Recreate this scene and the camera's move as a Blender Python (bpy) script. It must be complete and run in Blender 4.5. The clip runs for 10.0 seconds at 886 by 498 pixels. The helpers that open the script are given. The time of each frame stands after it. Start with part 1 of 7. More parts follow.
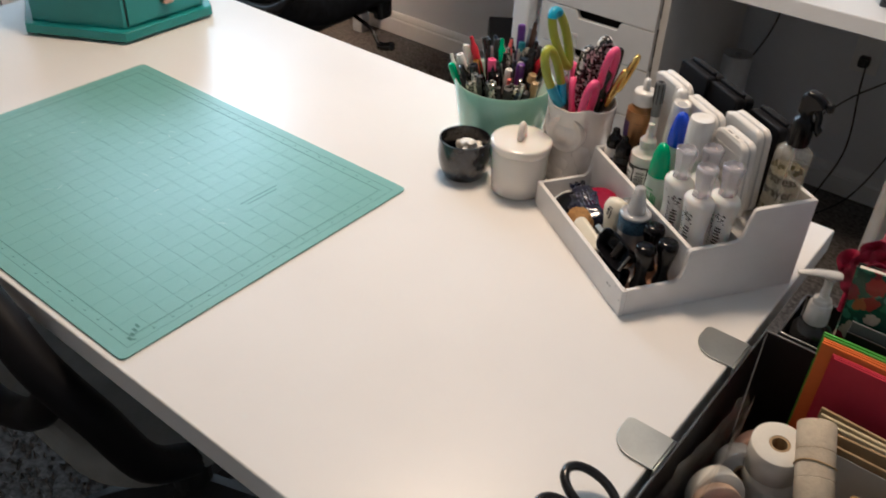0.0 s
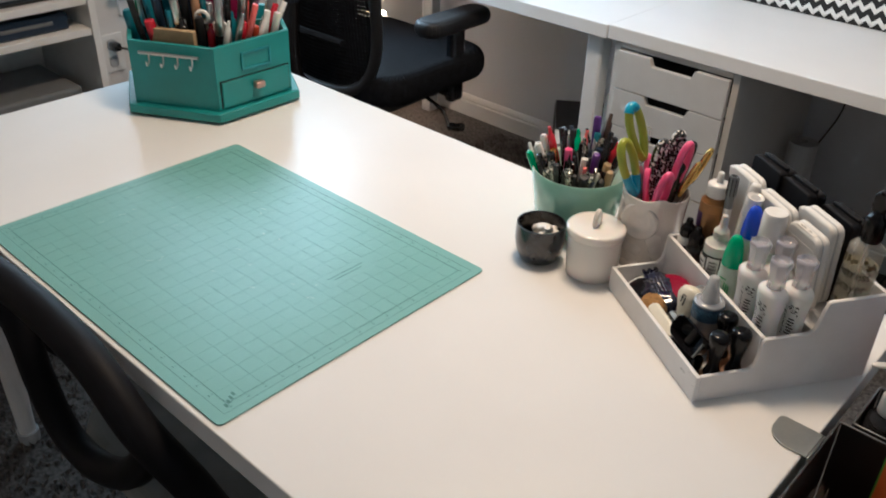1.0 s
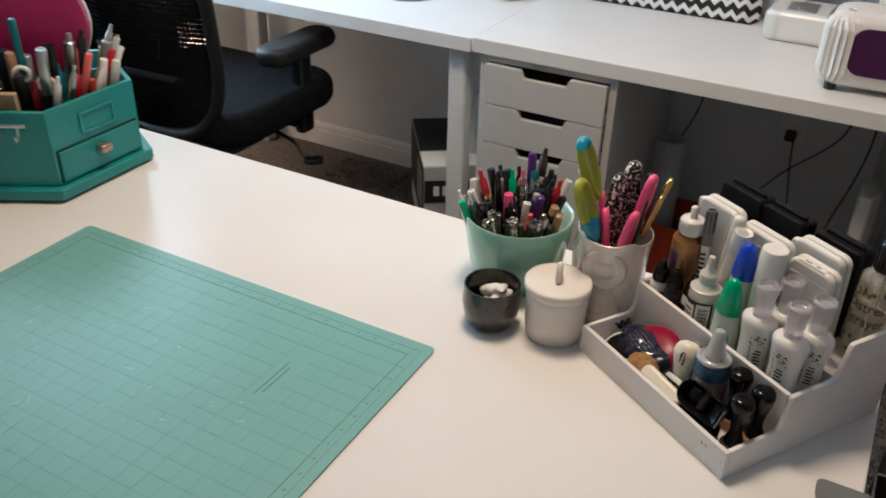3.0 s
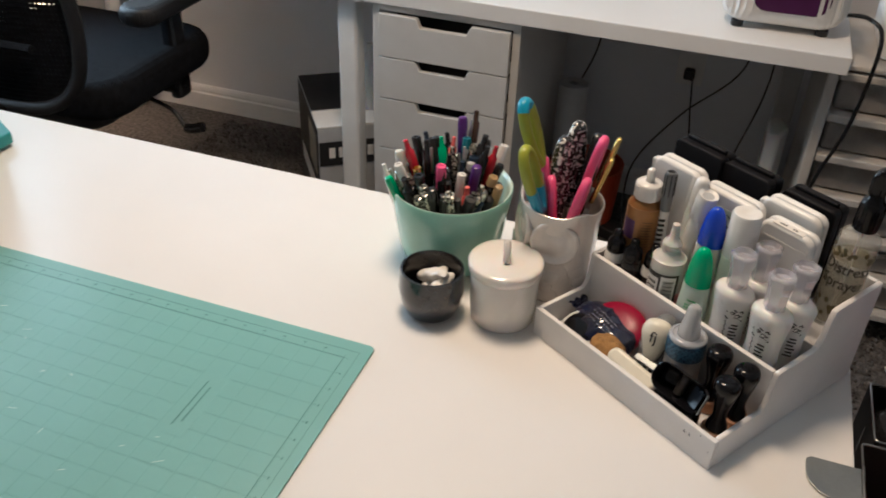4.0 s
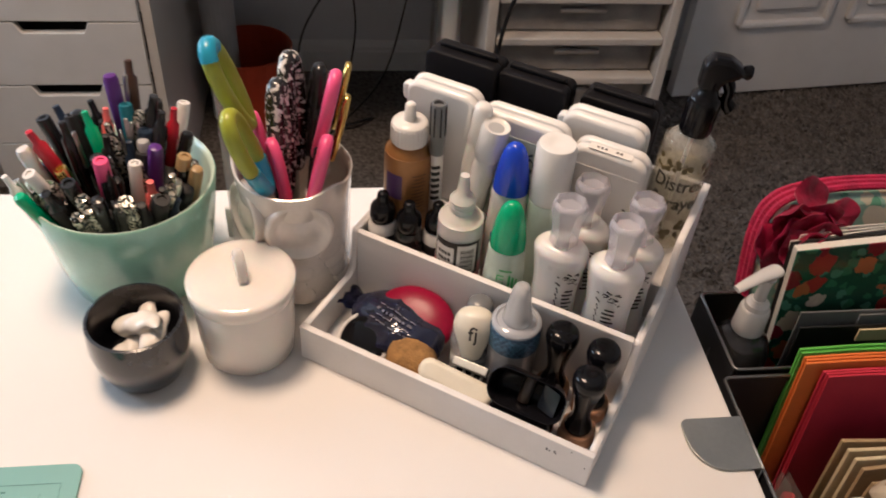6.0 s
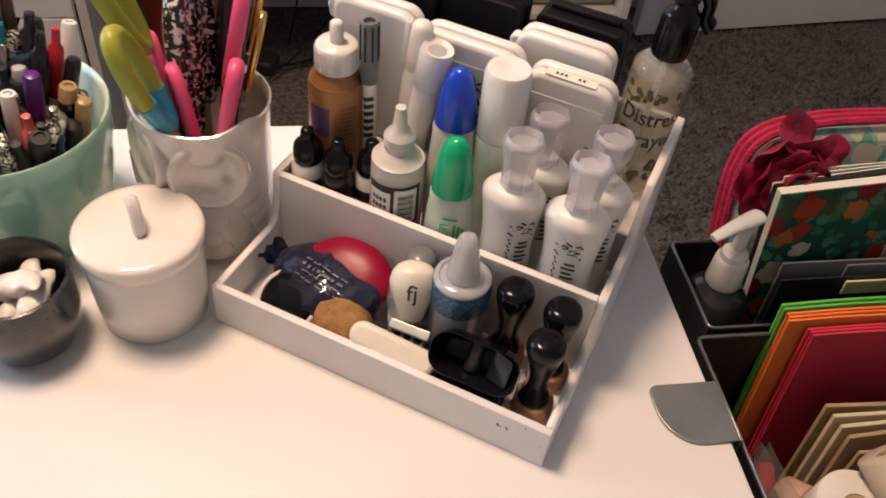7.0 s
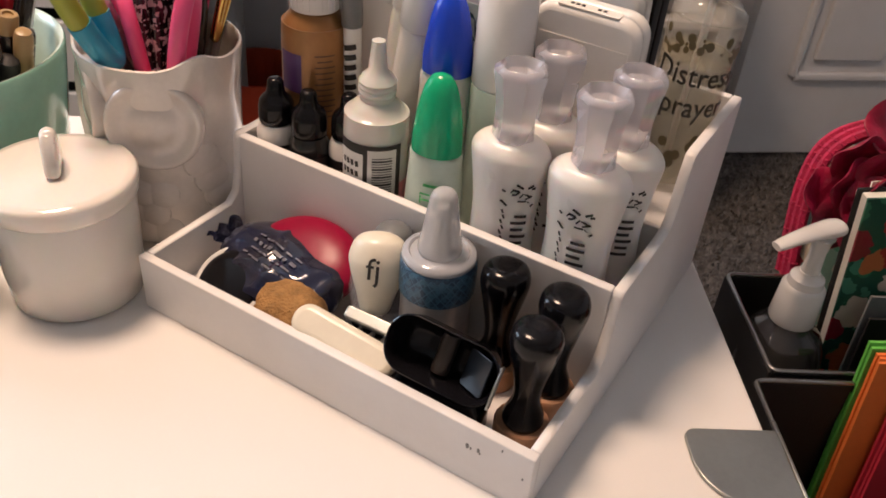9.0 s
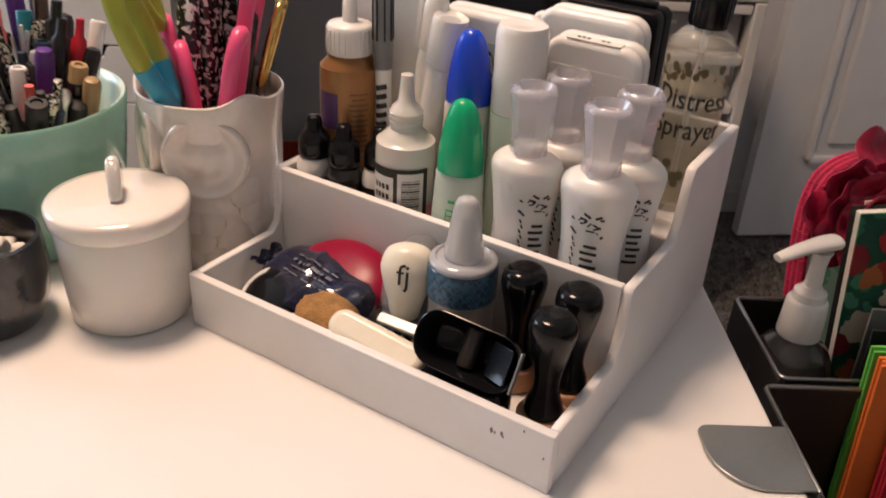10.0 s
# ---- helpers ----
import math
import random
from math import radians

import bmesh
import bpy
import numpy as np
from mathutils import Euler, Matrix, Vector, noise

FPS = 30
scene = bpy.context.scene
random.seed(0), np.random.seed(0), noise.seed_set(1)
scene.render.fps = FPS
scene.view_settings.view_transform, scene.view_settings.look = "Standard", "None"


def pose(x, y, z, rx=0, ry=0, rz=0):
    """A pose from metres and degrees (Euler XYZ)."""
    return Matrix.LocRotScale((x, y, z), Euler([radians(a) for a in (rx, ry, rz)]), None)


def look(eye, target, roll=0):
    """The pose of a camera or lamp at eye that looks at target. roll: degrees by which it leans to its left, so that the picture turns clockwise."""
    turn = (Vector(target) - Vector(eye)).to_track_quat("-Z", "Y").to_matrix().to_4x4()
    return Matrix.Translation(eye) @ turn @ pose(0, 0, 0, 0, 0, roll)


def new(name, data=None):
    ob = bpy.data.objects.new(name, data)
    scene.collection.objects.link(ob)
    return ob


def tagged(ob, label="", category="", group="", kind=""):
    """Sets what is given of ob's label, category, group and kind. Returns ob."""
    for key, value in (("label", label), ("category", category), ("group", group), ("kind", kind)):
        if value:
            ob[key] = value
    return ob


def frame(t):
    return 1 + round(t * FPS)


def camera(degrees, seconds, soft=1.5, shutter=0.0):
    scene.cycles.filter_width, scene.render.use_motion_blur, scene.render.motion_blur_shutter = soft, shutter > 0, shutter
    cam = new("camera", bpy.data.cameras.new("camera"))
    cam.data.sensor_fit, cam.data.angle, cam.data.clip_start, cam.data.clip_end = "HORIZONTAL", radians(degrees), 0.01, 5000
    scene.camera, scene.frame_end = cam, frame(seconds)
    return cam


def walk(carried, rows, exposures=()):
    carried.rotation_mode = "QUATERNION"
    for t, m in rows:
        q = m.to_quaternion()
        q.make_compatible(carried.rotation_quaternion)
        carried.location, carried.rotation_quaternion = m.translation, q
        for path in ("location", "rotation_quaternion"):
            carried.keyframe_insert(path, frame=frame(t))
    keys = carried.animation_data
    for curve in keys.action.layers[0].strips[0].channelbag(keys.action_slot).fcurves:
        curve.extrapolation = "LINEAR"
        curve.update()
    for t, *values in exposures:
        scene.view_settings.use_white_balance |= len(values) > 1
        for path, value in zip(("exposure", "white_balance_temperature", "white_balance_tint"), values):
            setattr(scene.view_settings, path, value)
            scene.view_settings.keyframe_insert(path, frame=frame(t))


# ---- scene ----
cam = camera(54.2, 10.0, soft=1.7, shutter=0.4)
PATH = [
    (0, (0.672, -0.326, 1.406), (-0.307, 0.96, 0.226), 2.7),
    (0.5, (0.67, -0.351, 1.427), (-0.392, 0.924, 0.31), 2.3),
    (1, (0.668, -0.378, 1.445), (-0.465, 0.894, 0.398), 2.0),
    (1.5, (0.666, -0.383, 1.454), (-0.519, 0.89, 0.467), 1.1),
    (2, (0.634, -0.362, 1.447), (-0.525, 0.95, 0.481), 0.8),
    (2.5, (0.525, -0.324, 1.434), (-0.474, 1.103, 0.451), 1.1),
    (4, (0.301, -0.206, 1.383), (-0.229, 1.362, 0.261), 2.3),
    (4.5, (0.303, -0.106, 1.373), (-0.139, 1.448, 0.194), 2.8),
    (5, (0.277, -0.027, 1.348), (0.022, 1.521, 0.107), 2.3),
    (5.5, (0.189, 0.036, 1.33), (0.257, 1.561, 0.038), 2.1),
    (7, (0.221, 0.151, 1.244), (0.533, 1.51, -0.19), 6.9),
    (7.5, (0.251, 0.173, 1.21), (0.476, 1.556, -0.217), 7.9),
    (8, (0.27, 0.184, 1.183), (0.429, 1.606, -0.214), 7.2),
    (8.5, (0.285, 0.176, 1.14), (0.407, 1.649, -0.208), 5.9),
    (9, (0.296, 0.169, 1.091), (0.418, 1.77, -0.1), 5.2),
    (9.5, (0.295, 0.146, 1.066), (0.386, 1.808, -0.042), 3.2),
    (10, (0.297, 0.105, 1.07), (0.349, 1.842, 0.079), 3.1),
]
walk(cam, [(t, look(eye, target, roll)) for t, eye, target, roll in PATH], exposures=[(0, -0.38, 5750, 5), (1.0, -0.40, 5680, 3), (2.0, -0.66, 5720, 3), (2.5, -0.64, 5740, 4), (4, -0.50, 5800, 4), (5, -0.50, 5960, 8), (5.7, -0.33, 6080, 11), (7, -0.20, 6380, 16), (8, -0.30, 6400, 16), (9.0, -0.13, 6340, 15.5), (10, -0.13, 6340, 15.5)])

# ---- light ----
FLOOR, TOP, DESK = 0.03, 0.75, 0.766
world = bpy.data.worlds.new("world")
scene.world = world
world.use_nodes = True
wn = world.node_tree.nodes
sky = wn.new("ShaderNodeTexSky")
sky.sky_type, sky.sun_disc = "NISHITA", False
sky.sun_elevation, sky.sun_rotation = radians(42), radians(200)
world.node_tree.links.new(sky.outputs[0], wn["Background"].inputs[0])
wn["Background"].inputs[1].default_value = 0.12
sun = new("sun", bpy.data.lights.new("sun", "SUN"))
sun.data.energy, sun.data.angle, sun.data.color = 3.0, radians(0.5), (1, 0.95, 0.86)
sun.matrix_world = look((-4, -9, 9), (0, 0, 0))


def area(name, m, sx, sy, watts, colour, shape="RECTANGLE"):
    lamp = new(name, bpy.data.lights.new(name, "AREA"))
    lamp.data.shape, lamp.data.size, lamp.data.size_y = shape, sx, sy
    lamp.data.energy, lamp.data.color = watts, colour
    lamp.matrix_world = m
    return lamp


area("window_daylight", look((-1.90, 1.40, 1.34), (0, 1.40, 1.10)), 0.86, 1.14, 39, (0.71, 0.865, 1.0))
area("ceiling_lamp_light", look((-0.12, 0.78, 2.36), (-0.12, 0.78, 0)), 0.42, 0.42, 33, (1.0, 0.695, 0.465), "DISK")
# warm light added behind the chair to brighten the corner; its source is unseen
glow = new("added_corner_light", bpy.data.lights.new("added_corner_light", "POINT"))
glow.data.energy, glow.data.color, glow.data.shadow_soft_size = 4.0, (1.0, 0.66, 0.46), 0.04
glow.location = (-1.725, 1.87, FLOOR + 0.40)

# ---- materials ----
MATS = {}


def mat(name, col, rough=0.5, metal=0.0, var=0.08, scale=18.0, bump=0.0, bscale=300.0, trans=0.0, coat=0.0, col2=None, sharp=False, rvar=0.06, sss=0.0, alpha=1.0):
    """A procedural surface: base colour varied at two scales, uneven gloss and fine relief, in metres."""
    if name in MATS:
        return MATS[name]
    m = bpy.data.materials.new(name)
    m.use_nodes = True
    n, l = m.node_tree.nodes, m.node_tree.links
    b = n["Principled BSDF"]
    tc = n.new("ShaderNodeTexCoord")
    big, fine = n.new("ShaderNodeTexNoise"), n.new("ShaderNodeTexNoise")
    for t, s, d in ((big, scale, 4), (fine, bscale, 3)):
        t.inputs["Scale"].default_value, t.inputs["Detail"].default_value = s, d
        l.new(tc.outputs["Object"], t.inputs["Vector"])
    c2 = col2 or tuple(max(0, c * (1 - var * 2)) for c in col)
    ramp = n.new("ShaderNodeValToRGB")
    ramp.color_ramp.elements[0].position, ramp.color_ramp.elements[1].position = (0.47, 0.53) if sharp else (0.3, 0.7)
    ramp.color_ramp.elements[0].color, ramp.color_ramp.elements[1].color = (*c2, 1), (*col, 1)
    mixf = n.new("ShaderNodeMath")
    mixf.operation = "MULTIPLY_ADD"
    mixf.inputs[1].default_value, mixf.inputs[2].default_value = 0.3, -0.15
    addf = n.new("ShaderNodeMath")
    l.new(fine.outputs[0], mixf.inputs[0])
    l.new(big.outputs[0], addf.inputs[0])
    l.new(mixf.outputs[0], addf.inputs[1])
    l.new(addf.outputs[0], ramp.inputs[0])
    l.new(ramp.outputs[0], b.inputs["Base Color"])
    rr = n.new("ShaderNodeMapRange")
    rr.inputs[3].default_value, rr.inputs[4].default_value = max(0.02, rough - rvar), min(1, rough + rvar)
    l.new(big.outputs[0], rr.inputs[0])
    l.new(rr.outputs[0], b.inputs["Roughness"])
    b.inputs["Metallic"].default_value = metal
    b.inputs["Transmission Weight"].default_value = trans
    b.inputs["Coat Weight"].default_value = coat
    b.inputs["Alpha"].default_value = alpha
    b.inputs["Subsurface Weight"].default_value = sss
    b.inputs["Subsurface Scale"].default_value = 0.01
    if bump:
        bp = n.new("ShaderNodeBump")
        bp.inputs["Strength"].default_value, bp.inputs["Distance"].default_value = bump, 0.002
        l.new(fine.outputs[0], bp.inputs["Height"])
        l.new(bp.outputs[0], b.inputs["Normal"])
    MATS[name] = m
    return m


TABLE = mat("white_laminate", (0.80, 0.79, 0.775), 0.29, var=0.02, scale=5, bump=0.02, bscale=900, rvar=0.006)
WHITEP = mat("white_paint", (0.78, 0.77, 0.75), 0.4, var=0.03, bump=0.05, bscale=400)
BOXW = mat("painted_wood_white", (0.80, 0.79, 0.79), 0.45, var=0.03, scale=30, bump=0.06, bscale=250)
CERAM = mat("white_ceramic", (0.82, 0.78, 0.73), 0.12, var=0.02, coat=0.5, sss=0.1)
PEARL = mat("pearl_ceramic", (0.86, 0.80, 0.74), 0.16, metal=0.04, var=0.08, scale=12, coat=1.0)
MINT = mat("mint_glaze", (0.36, 0.68, 0.56), 0.14, var=0.07, scale=14, coat=0.6)
MINTIN = mat("mint_glaze_rim", (0.62, 0.80, 0.72), 0.16, var=0.05)
MAT = mat("mat_vinyl", (0.19, 0.43, 0.40), 0.32, var=0.03, scale=6, bump=0.10, bscale=1400, rvar=0.015)
MAT.node_tree.nodes["Principled BSDF"].inputs["Specular IOR Level"].default_value = 0.7
MATLINE = mat("mat_print", (0.085, 0.24, 0.215), 0.5, var=0.1)
MATDARK = mat("mat_underside", (0.10, 0.20, 0.17), 0.6)
SCUFF = mat("mat_scuff", (0.62, 0.80, 0.74), 0.5)
TEAL = mat("teal_paint", (0.022, 0.265, 0.262), 0.42, var=0.08, scale=20, bump=0.08, bscale=500)
TEALD = mat("teal_dark", (0.01, 0.17, 0.17), 0.5)
DARKGL = mat("dark_speckled_glaze", (0.034, 0.037, 0.044), 0.16, var=0.4, scale=60, coat=0.5, col2=(0.012, 0.013, 0.018))
SHELL = mat("shell_white", (0.82, 0.78, 0.72), 0.35, var=0.06, scale=80)
BLACK = mat("black_plastic", (0.012, 0.012, 0.014), 0.22, var=0.15)
BLACKM = mat("black_matt", (0.010, 0.010, 0.012), 0.55, var=0.15, bump=0.1, bscale=600)
FABRIC = mat("black_fabric", (0.010, 0.011, 0.014), 0.9, var=0.25, scale=50, bump=0.5, bscale=900)
FABRIC.node_tree.nodes["Principled BSDF"].inputs["Specular IOR Level"].default_value = 0.12
SHINYB = mat("black_gloss", (0.006, 0.006, 0.008), 0.17, var=0.1)
SHINYB.node_tree.nodes["Principled BSDF"].inputs["Specular IOR Level"].default_value = 0.26
INKBLK = mat("black_moulded", (0.006, 0.006, 0.008), 0.55, var=0.1)
INKBLK.node_tree.nodes["Principled BSDF"].inputs["Specular IOR Level"].default_value = 0.15
DRAWW = mat("offwhite_lacquer", (0.60, 0.585, 0.56), 0.42, var=0.03, bump=0.05, bscale=400)
WPLAS = mat("white_plastic", (0.78, 0.77, 0.75), 0.25, var=0.02)
CREAM = mat("cream_plastic", (0.80, 0.76, 0.64), 0.3, var=0.04, scale=60)
BOTW = mat("bottle_white", (0.80, 0.79, 0.77), 0.3, var=0.02, sss=0.15)
CLEAR = mat("clear_plastic", (0.80, 0.79, 0.83), 0.05, var=0.0, rvar=0.02, alpha=0.30, coat=0.8)
ACRYL = mat("clear_acrylic", (0.72, 0.71, 0.79), 0.05, var=0.0, rvar=0.02, trans=0.5, alpha=0.68, coat=1.0)
CLOUD = mat("cloudy_plastic", (0.82, 0.81, 0.78), 0.22, var=0.03, trans=0.2, sss=0.2)
GREENC = mat("green_cap", (0.0, 0.42, 0.19), 0.2, var=0.05)
BLUEC = mat("blue_cap", (0.01, 0.06, 0.62), 0.2, var=0.05)
GREYP = mat("grey_plastic", (0.18, 0.19, 0.20), 0.3, var=0.08)
LGREY = mat("light_grey", (0.45, 0.46, 0.47), 0.4, var=0.06)
STEEL = mat("brushed_steel", (0.62, 0.62, 0.60), 0.3, metal=1.0, var=0.06, scale=8, rvar=0.05)
STEELD = mat("steel_dull", (0.40, 0.42, 0.41), 0.35, metal=0.85, var=0.08)
GOLD = mat("gold_metal", (0.85, 0.58, 0.18), 0.2, metal=1.0, var=0.1)
BRONZE = mat("bronze_paint", (0.33, 0.16, 0.055), 0.3, metal=0.35, var=0.12, scale=40)
INKTXT = mat("print_black", (0.02, 0.02, 0.02), 0.5)
INKGRN = mat("print_green", (0.05, 0.45, 0.14), 0.5)
LABELW = mat("label_white", (0.78, 0.77, 0.75), 0.45, var=0.03)
PURPLE = mat("purple_plastic", (0.10, 0.02, 0.22), 0.3, var=0.1)
PURLAB = mat("purple_label", (0.08, 0.03, 0.13), 0.4)
CORAL = mat("coral_plastic", (0.85, 0.16, 0.15), 0.3)
RED = mat("red_plastic", (0.55, 0.02, 0.04), 0.25, var=0.1)
CRIMS = mat("crimson_translucent", (0.30, 0.006, 0.040), 0.30, var=0.12)
PINK = mat("pink_plastic", (0.86, 0.10, 0.27), 0.3, var=0.05)
PINKL = mat("pink_liquid", (0.75, 0.28, 0.30), 0.3, var=0.1)
LIME = mat("lime_plastic", (0.36, 0.40, 0.04), 0.35, var=0.06)
CYAN = mat("cyan_plastic", (0.02, 0.33, 0.52), 0.3, var=0.06)
YELL = mat("yellow_plastic", (0.85, 0.55, 0.05), 0.35)
BROWN = mat("brown_plastic", (0.06, 0.03, 0.02), 0.35)
TAN = mat("tan_plastic", (0.42, 0.28, 0.13), 0.35, var=0.1)
ZEBRA = mat("zebra_print", (0.012, 0.012, 0.013), 0.25, scale=230, col2=(0.72, 0.70, 0.68), sharp=True, coat=0.4)
for node in ZEBRA.node_tree.nodes:
    if node.bl_idname == "ShaderNodeValToRGB":
        node.color_ramp.elements[0].position, node.color_ramp.elements[1].position = 0.44, 0.47
SPARK = mat("glitter_dark", (0.55, 0.52, 0.45), 0.2, metal=0.6, scale=420, col2=(0.02, 0.03, 0.03), sharp=True)
SPONGE = mat("sponge_tan", (0.48, 0.26, 0.09), 0.85, var=0.25, scale=120, bump=0.9, bscale=700)
CORK = mat("cork", (0.42, 0.24, 0.12), 0.8, var=0.2, scale=200)
WOOD = mat("wood_light", (0.48, 0.26, 0.15), 0.5, var=0.15, scale=40, bump=0.1)
CRIMS.node_tree.nodes["Principled BSDF"].inputs["Specular IOR Level"].default_value = 0.2
BLUEFOIL = mat("blue_foil", (0.003, 0.008, 0.050), 0.14, metal=0.1, var=0.4, scale=38, coat=0.8, col2=(0.018, 0.018, 0.034), bump=0.35, bscale=130)
WRAPTXT = mat("wrapper_print", (0.17, 0.17, 0.21), 0.35, var=0.2)
BLUEGR = mat("blue_label", (0.02, 0.055, 0.11), 0.3, scale=300, col2=(0.05, 0.13, 0.21), sharp=True)
GLITGREY = mat("silver_glue", (0.42, 0.42, 0.44), 0.3, metal=0.2, var=0.12, scale=90)
SMOKE = mat("smoke_plastic", (0.045, 0.045, 0.050), 0.06, var=0.1, alpha=0.78, coat=0.5)
DRAWERP = mat("frosted_drawer", (0.42, 0.39, 0.36), 0.3, var=0.25, scale=14, trans=0.25)
TOWERP = mat("tower_plastic", (0.56, 0.53, 0.49), 0.4, var=0.06)
CARPET = mat("carpet", (0.155, 0.14, 0.13), 0.95, scale=95, col2=(0.035, 0.031, 0.029), bump=1.0, bscale=330)
TUFT = mat("carpet_yarn", (0.19, 0.17, 0.158), 0.95, scale=42, col2=(0.042, 0.037, 0.034), bscale=130)
WALL = mat("wall_paint", (0.70, 0.71, 0.74), 0.7, var=0.03, scale=3, bump=0.15, bscale=250)
WALLW = mat("wall_paint_warm", (0.70, 0.68, 0.66), 0.7, var=0.03, scale=3, bump=0.15, bscale=250)
CEIL = mat("ceiling_paint", (0.82, 0.81, 0.79), 0.8, var=0.03, scale=3, bump=0.4, bscale=120)
TRIM = mat("trim_paint", (0.72, 0.72, 0.72), 0.35, var=0.02)
DOORP = mat("door_paint", (0.62, 0.62, 0.62), 0.4, var=0.02, bump=0.06, bscale=200)
BLIND = mat("blind_slat", (0.85, 0.85, 0.83), 0.5, var=0.03, trans=0.5)
GLASS = mat("pane_glass", (1, 1, 1), 0.02, var=0.0, trans=1.0, rvar=0.01)
GRASS = mat("lawn", (0.10, 0.22, 0.05), 0.9, var=0.3, scale=3)
POUCHR = mat("crimson_fabric", (0.50, 0.010, 0.070), 0.75, var=0.2, scale=90, bump=0.5, bscale=500)
SATIN = mat("crimson_satin", (0.34, 0.006, 0.045), 0.42, var=0.25, scale=60, bump=0.3, bscale=350)


def floral(name, ground, leaf, blooms, scale, rough, coat=0.0):
    """A flower print: scattered blooms with pale hearts and leaves on a plain ground."""
    m = mat(name, ground, rough, var=0.12, scale=20, bump=0.1, coat=coat)
    n, l = m.node_tree.nodes, m.node_tree.links
    b = n["Principled BSDF"]
    base = b.inputs["Base Color"].links[0].from_socket
    tc = n.new("ShaderNodeTexCoord")
    warp = n.new("ShaderNodeTexNoise")
    warp.inputs["Scale"].default_value = scale * 3.2
    l.new(tc.outputs["Object"], warp.inputs["Vector"])
    bend = n.new("ShaderNodeVectorMath")
    bend.operation = "MULTIPLY_ADD"
    bend.inputs[1].default_value = (0.010, 0.010, 0.010)
    l.new(warp.outputs["Color"], bend.inputs[0])
    l.new(tc.outputs["Object"], bend.inputs[2])
    for k, (sc, size, cols) in enumerate(((scale * 1.9, 0.40, leaf), (scale, 0.46, blooms))):
        vo = n.new("ShaderNodeTexVoronoi")
        vo.inputs["Scale"].default_value = sc
        l.new(bend.outputs[0], vo.inputs["Vector"])
        pick = n.new("ShaderNodeValToRGB")
        pick.color_ramp.interpolation = "CONSTANT"
        for i, c in enumerate(cols):
            e = pick.color_ramp.elements[i] if i < 2 else pick.color_ramp.elements.new(i / len(cols))
            e.position, e.color = i / len(cols), (*c, 1)
        sep = n.new("ShaderNodeSeparateColor")
        l.new(vo.outputs["Color"], sep.inputs[0])
        l.new(sep.outputs[0], pick.inputs[0])
        edge = n.new("ShaderNodeMath")
        edge.operation = "LESS_THAN"
        edge.inputs[1].default_value = size
        l.new(vo.outputs["Distance"], edge.inputs[0])
        mix = n.new("ShaderNodeMix")
        mix.data_type = "RGBA"
        l.new(edge.outputs[0], mix.inputs["Factor"])
        l.new(base, mix.inputs["A"])
        l.new(pick.outputs[0], mix.inputs["B"])
        base = mix.outputs["Result"]
    l.new(base, b.inputs["Base Color"])
    return m


FLORAL = floral("floral_cloth", (0.30, 0.52, 0.44), [(0.12, 0.36, 0.24), (0.60, 0.58, 0.46)], [(0.66, 0.62, 0.50), (0.62, 0.56, 0.46), (0.50, 0.06, 0.08)], 34, 0.75)
FLORALD = floral("floral_cover", (0.015, 0.085, 0.060), [(0.03, 0.16, 0.09), (0.06, 0.22, 0.15)], [(0.34, 0.03, 0.03), (0.50, 0.44, 0.36), (0.42, 0.12, 0.05), (0.22, 0.015, 0.03)], 40, 0.25, 0.3)
PAPER = mat("paper_white", (0.78, 0.76, 0.70), 0.7, var=0.05)
MANILA = mat("manila", (0.68, 0.58, 0.38), 0.7, var=0.06, scale=40)
PGREEN = mat("green_card", (0.13, 0.52, 0.08), 0.6, var=0.06)
PORANGE = mat("orange_card", (0.86, 0.22, 0.045), 0.6, var=0.06)
PRED = mat("red_card", (0.62, 0.035, 0.07), 0.6, var=0.08)
PLUM = mat("plum_card", (0.10, 0.04, 0.10), 0.7)
KRAFT = mat("kraft_card", (0.42, 0.30, 0.17), 0.8, var=0.1, scale=60)
LINEN = mat("linen_tape", (0.62, 0.53, 0.40), 0.8, var=0.08, scale=80, bump=0.3)
MAGENTA = mat("magenta_shell", (0.30, 0.01, 0.09), 0.3, var=0.15)
NAVY = mat("navy_plastic", (0.015, 0.03, 0.06), 0.3, var=0.1)
TEALP = mat("petrol_plastic", (0.01, 0.16, 0.22), 0.3)
ORANGE = mat("orange_red_plastic", (0.42, 0.045, 0.014), 0.4, var=0.1)
LILAC = mat("lilac_candle", (0.42, 0.40, 0.66), 0.4)
PINKB = mat("pink_ball", (0.80, 0.28, 0.25), 0.6)
PALEGR = mat("pale_green_label", (0.62, 0.74, 0.66), 0.35)


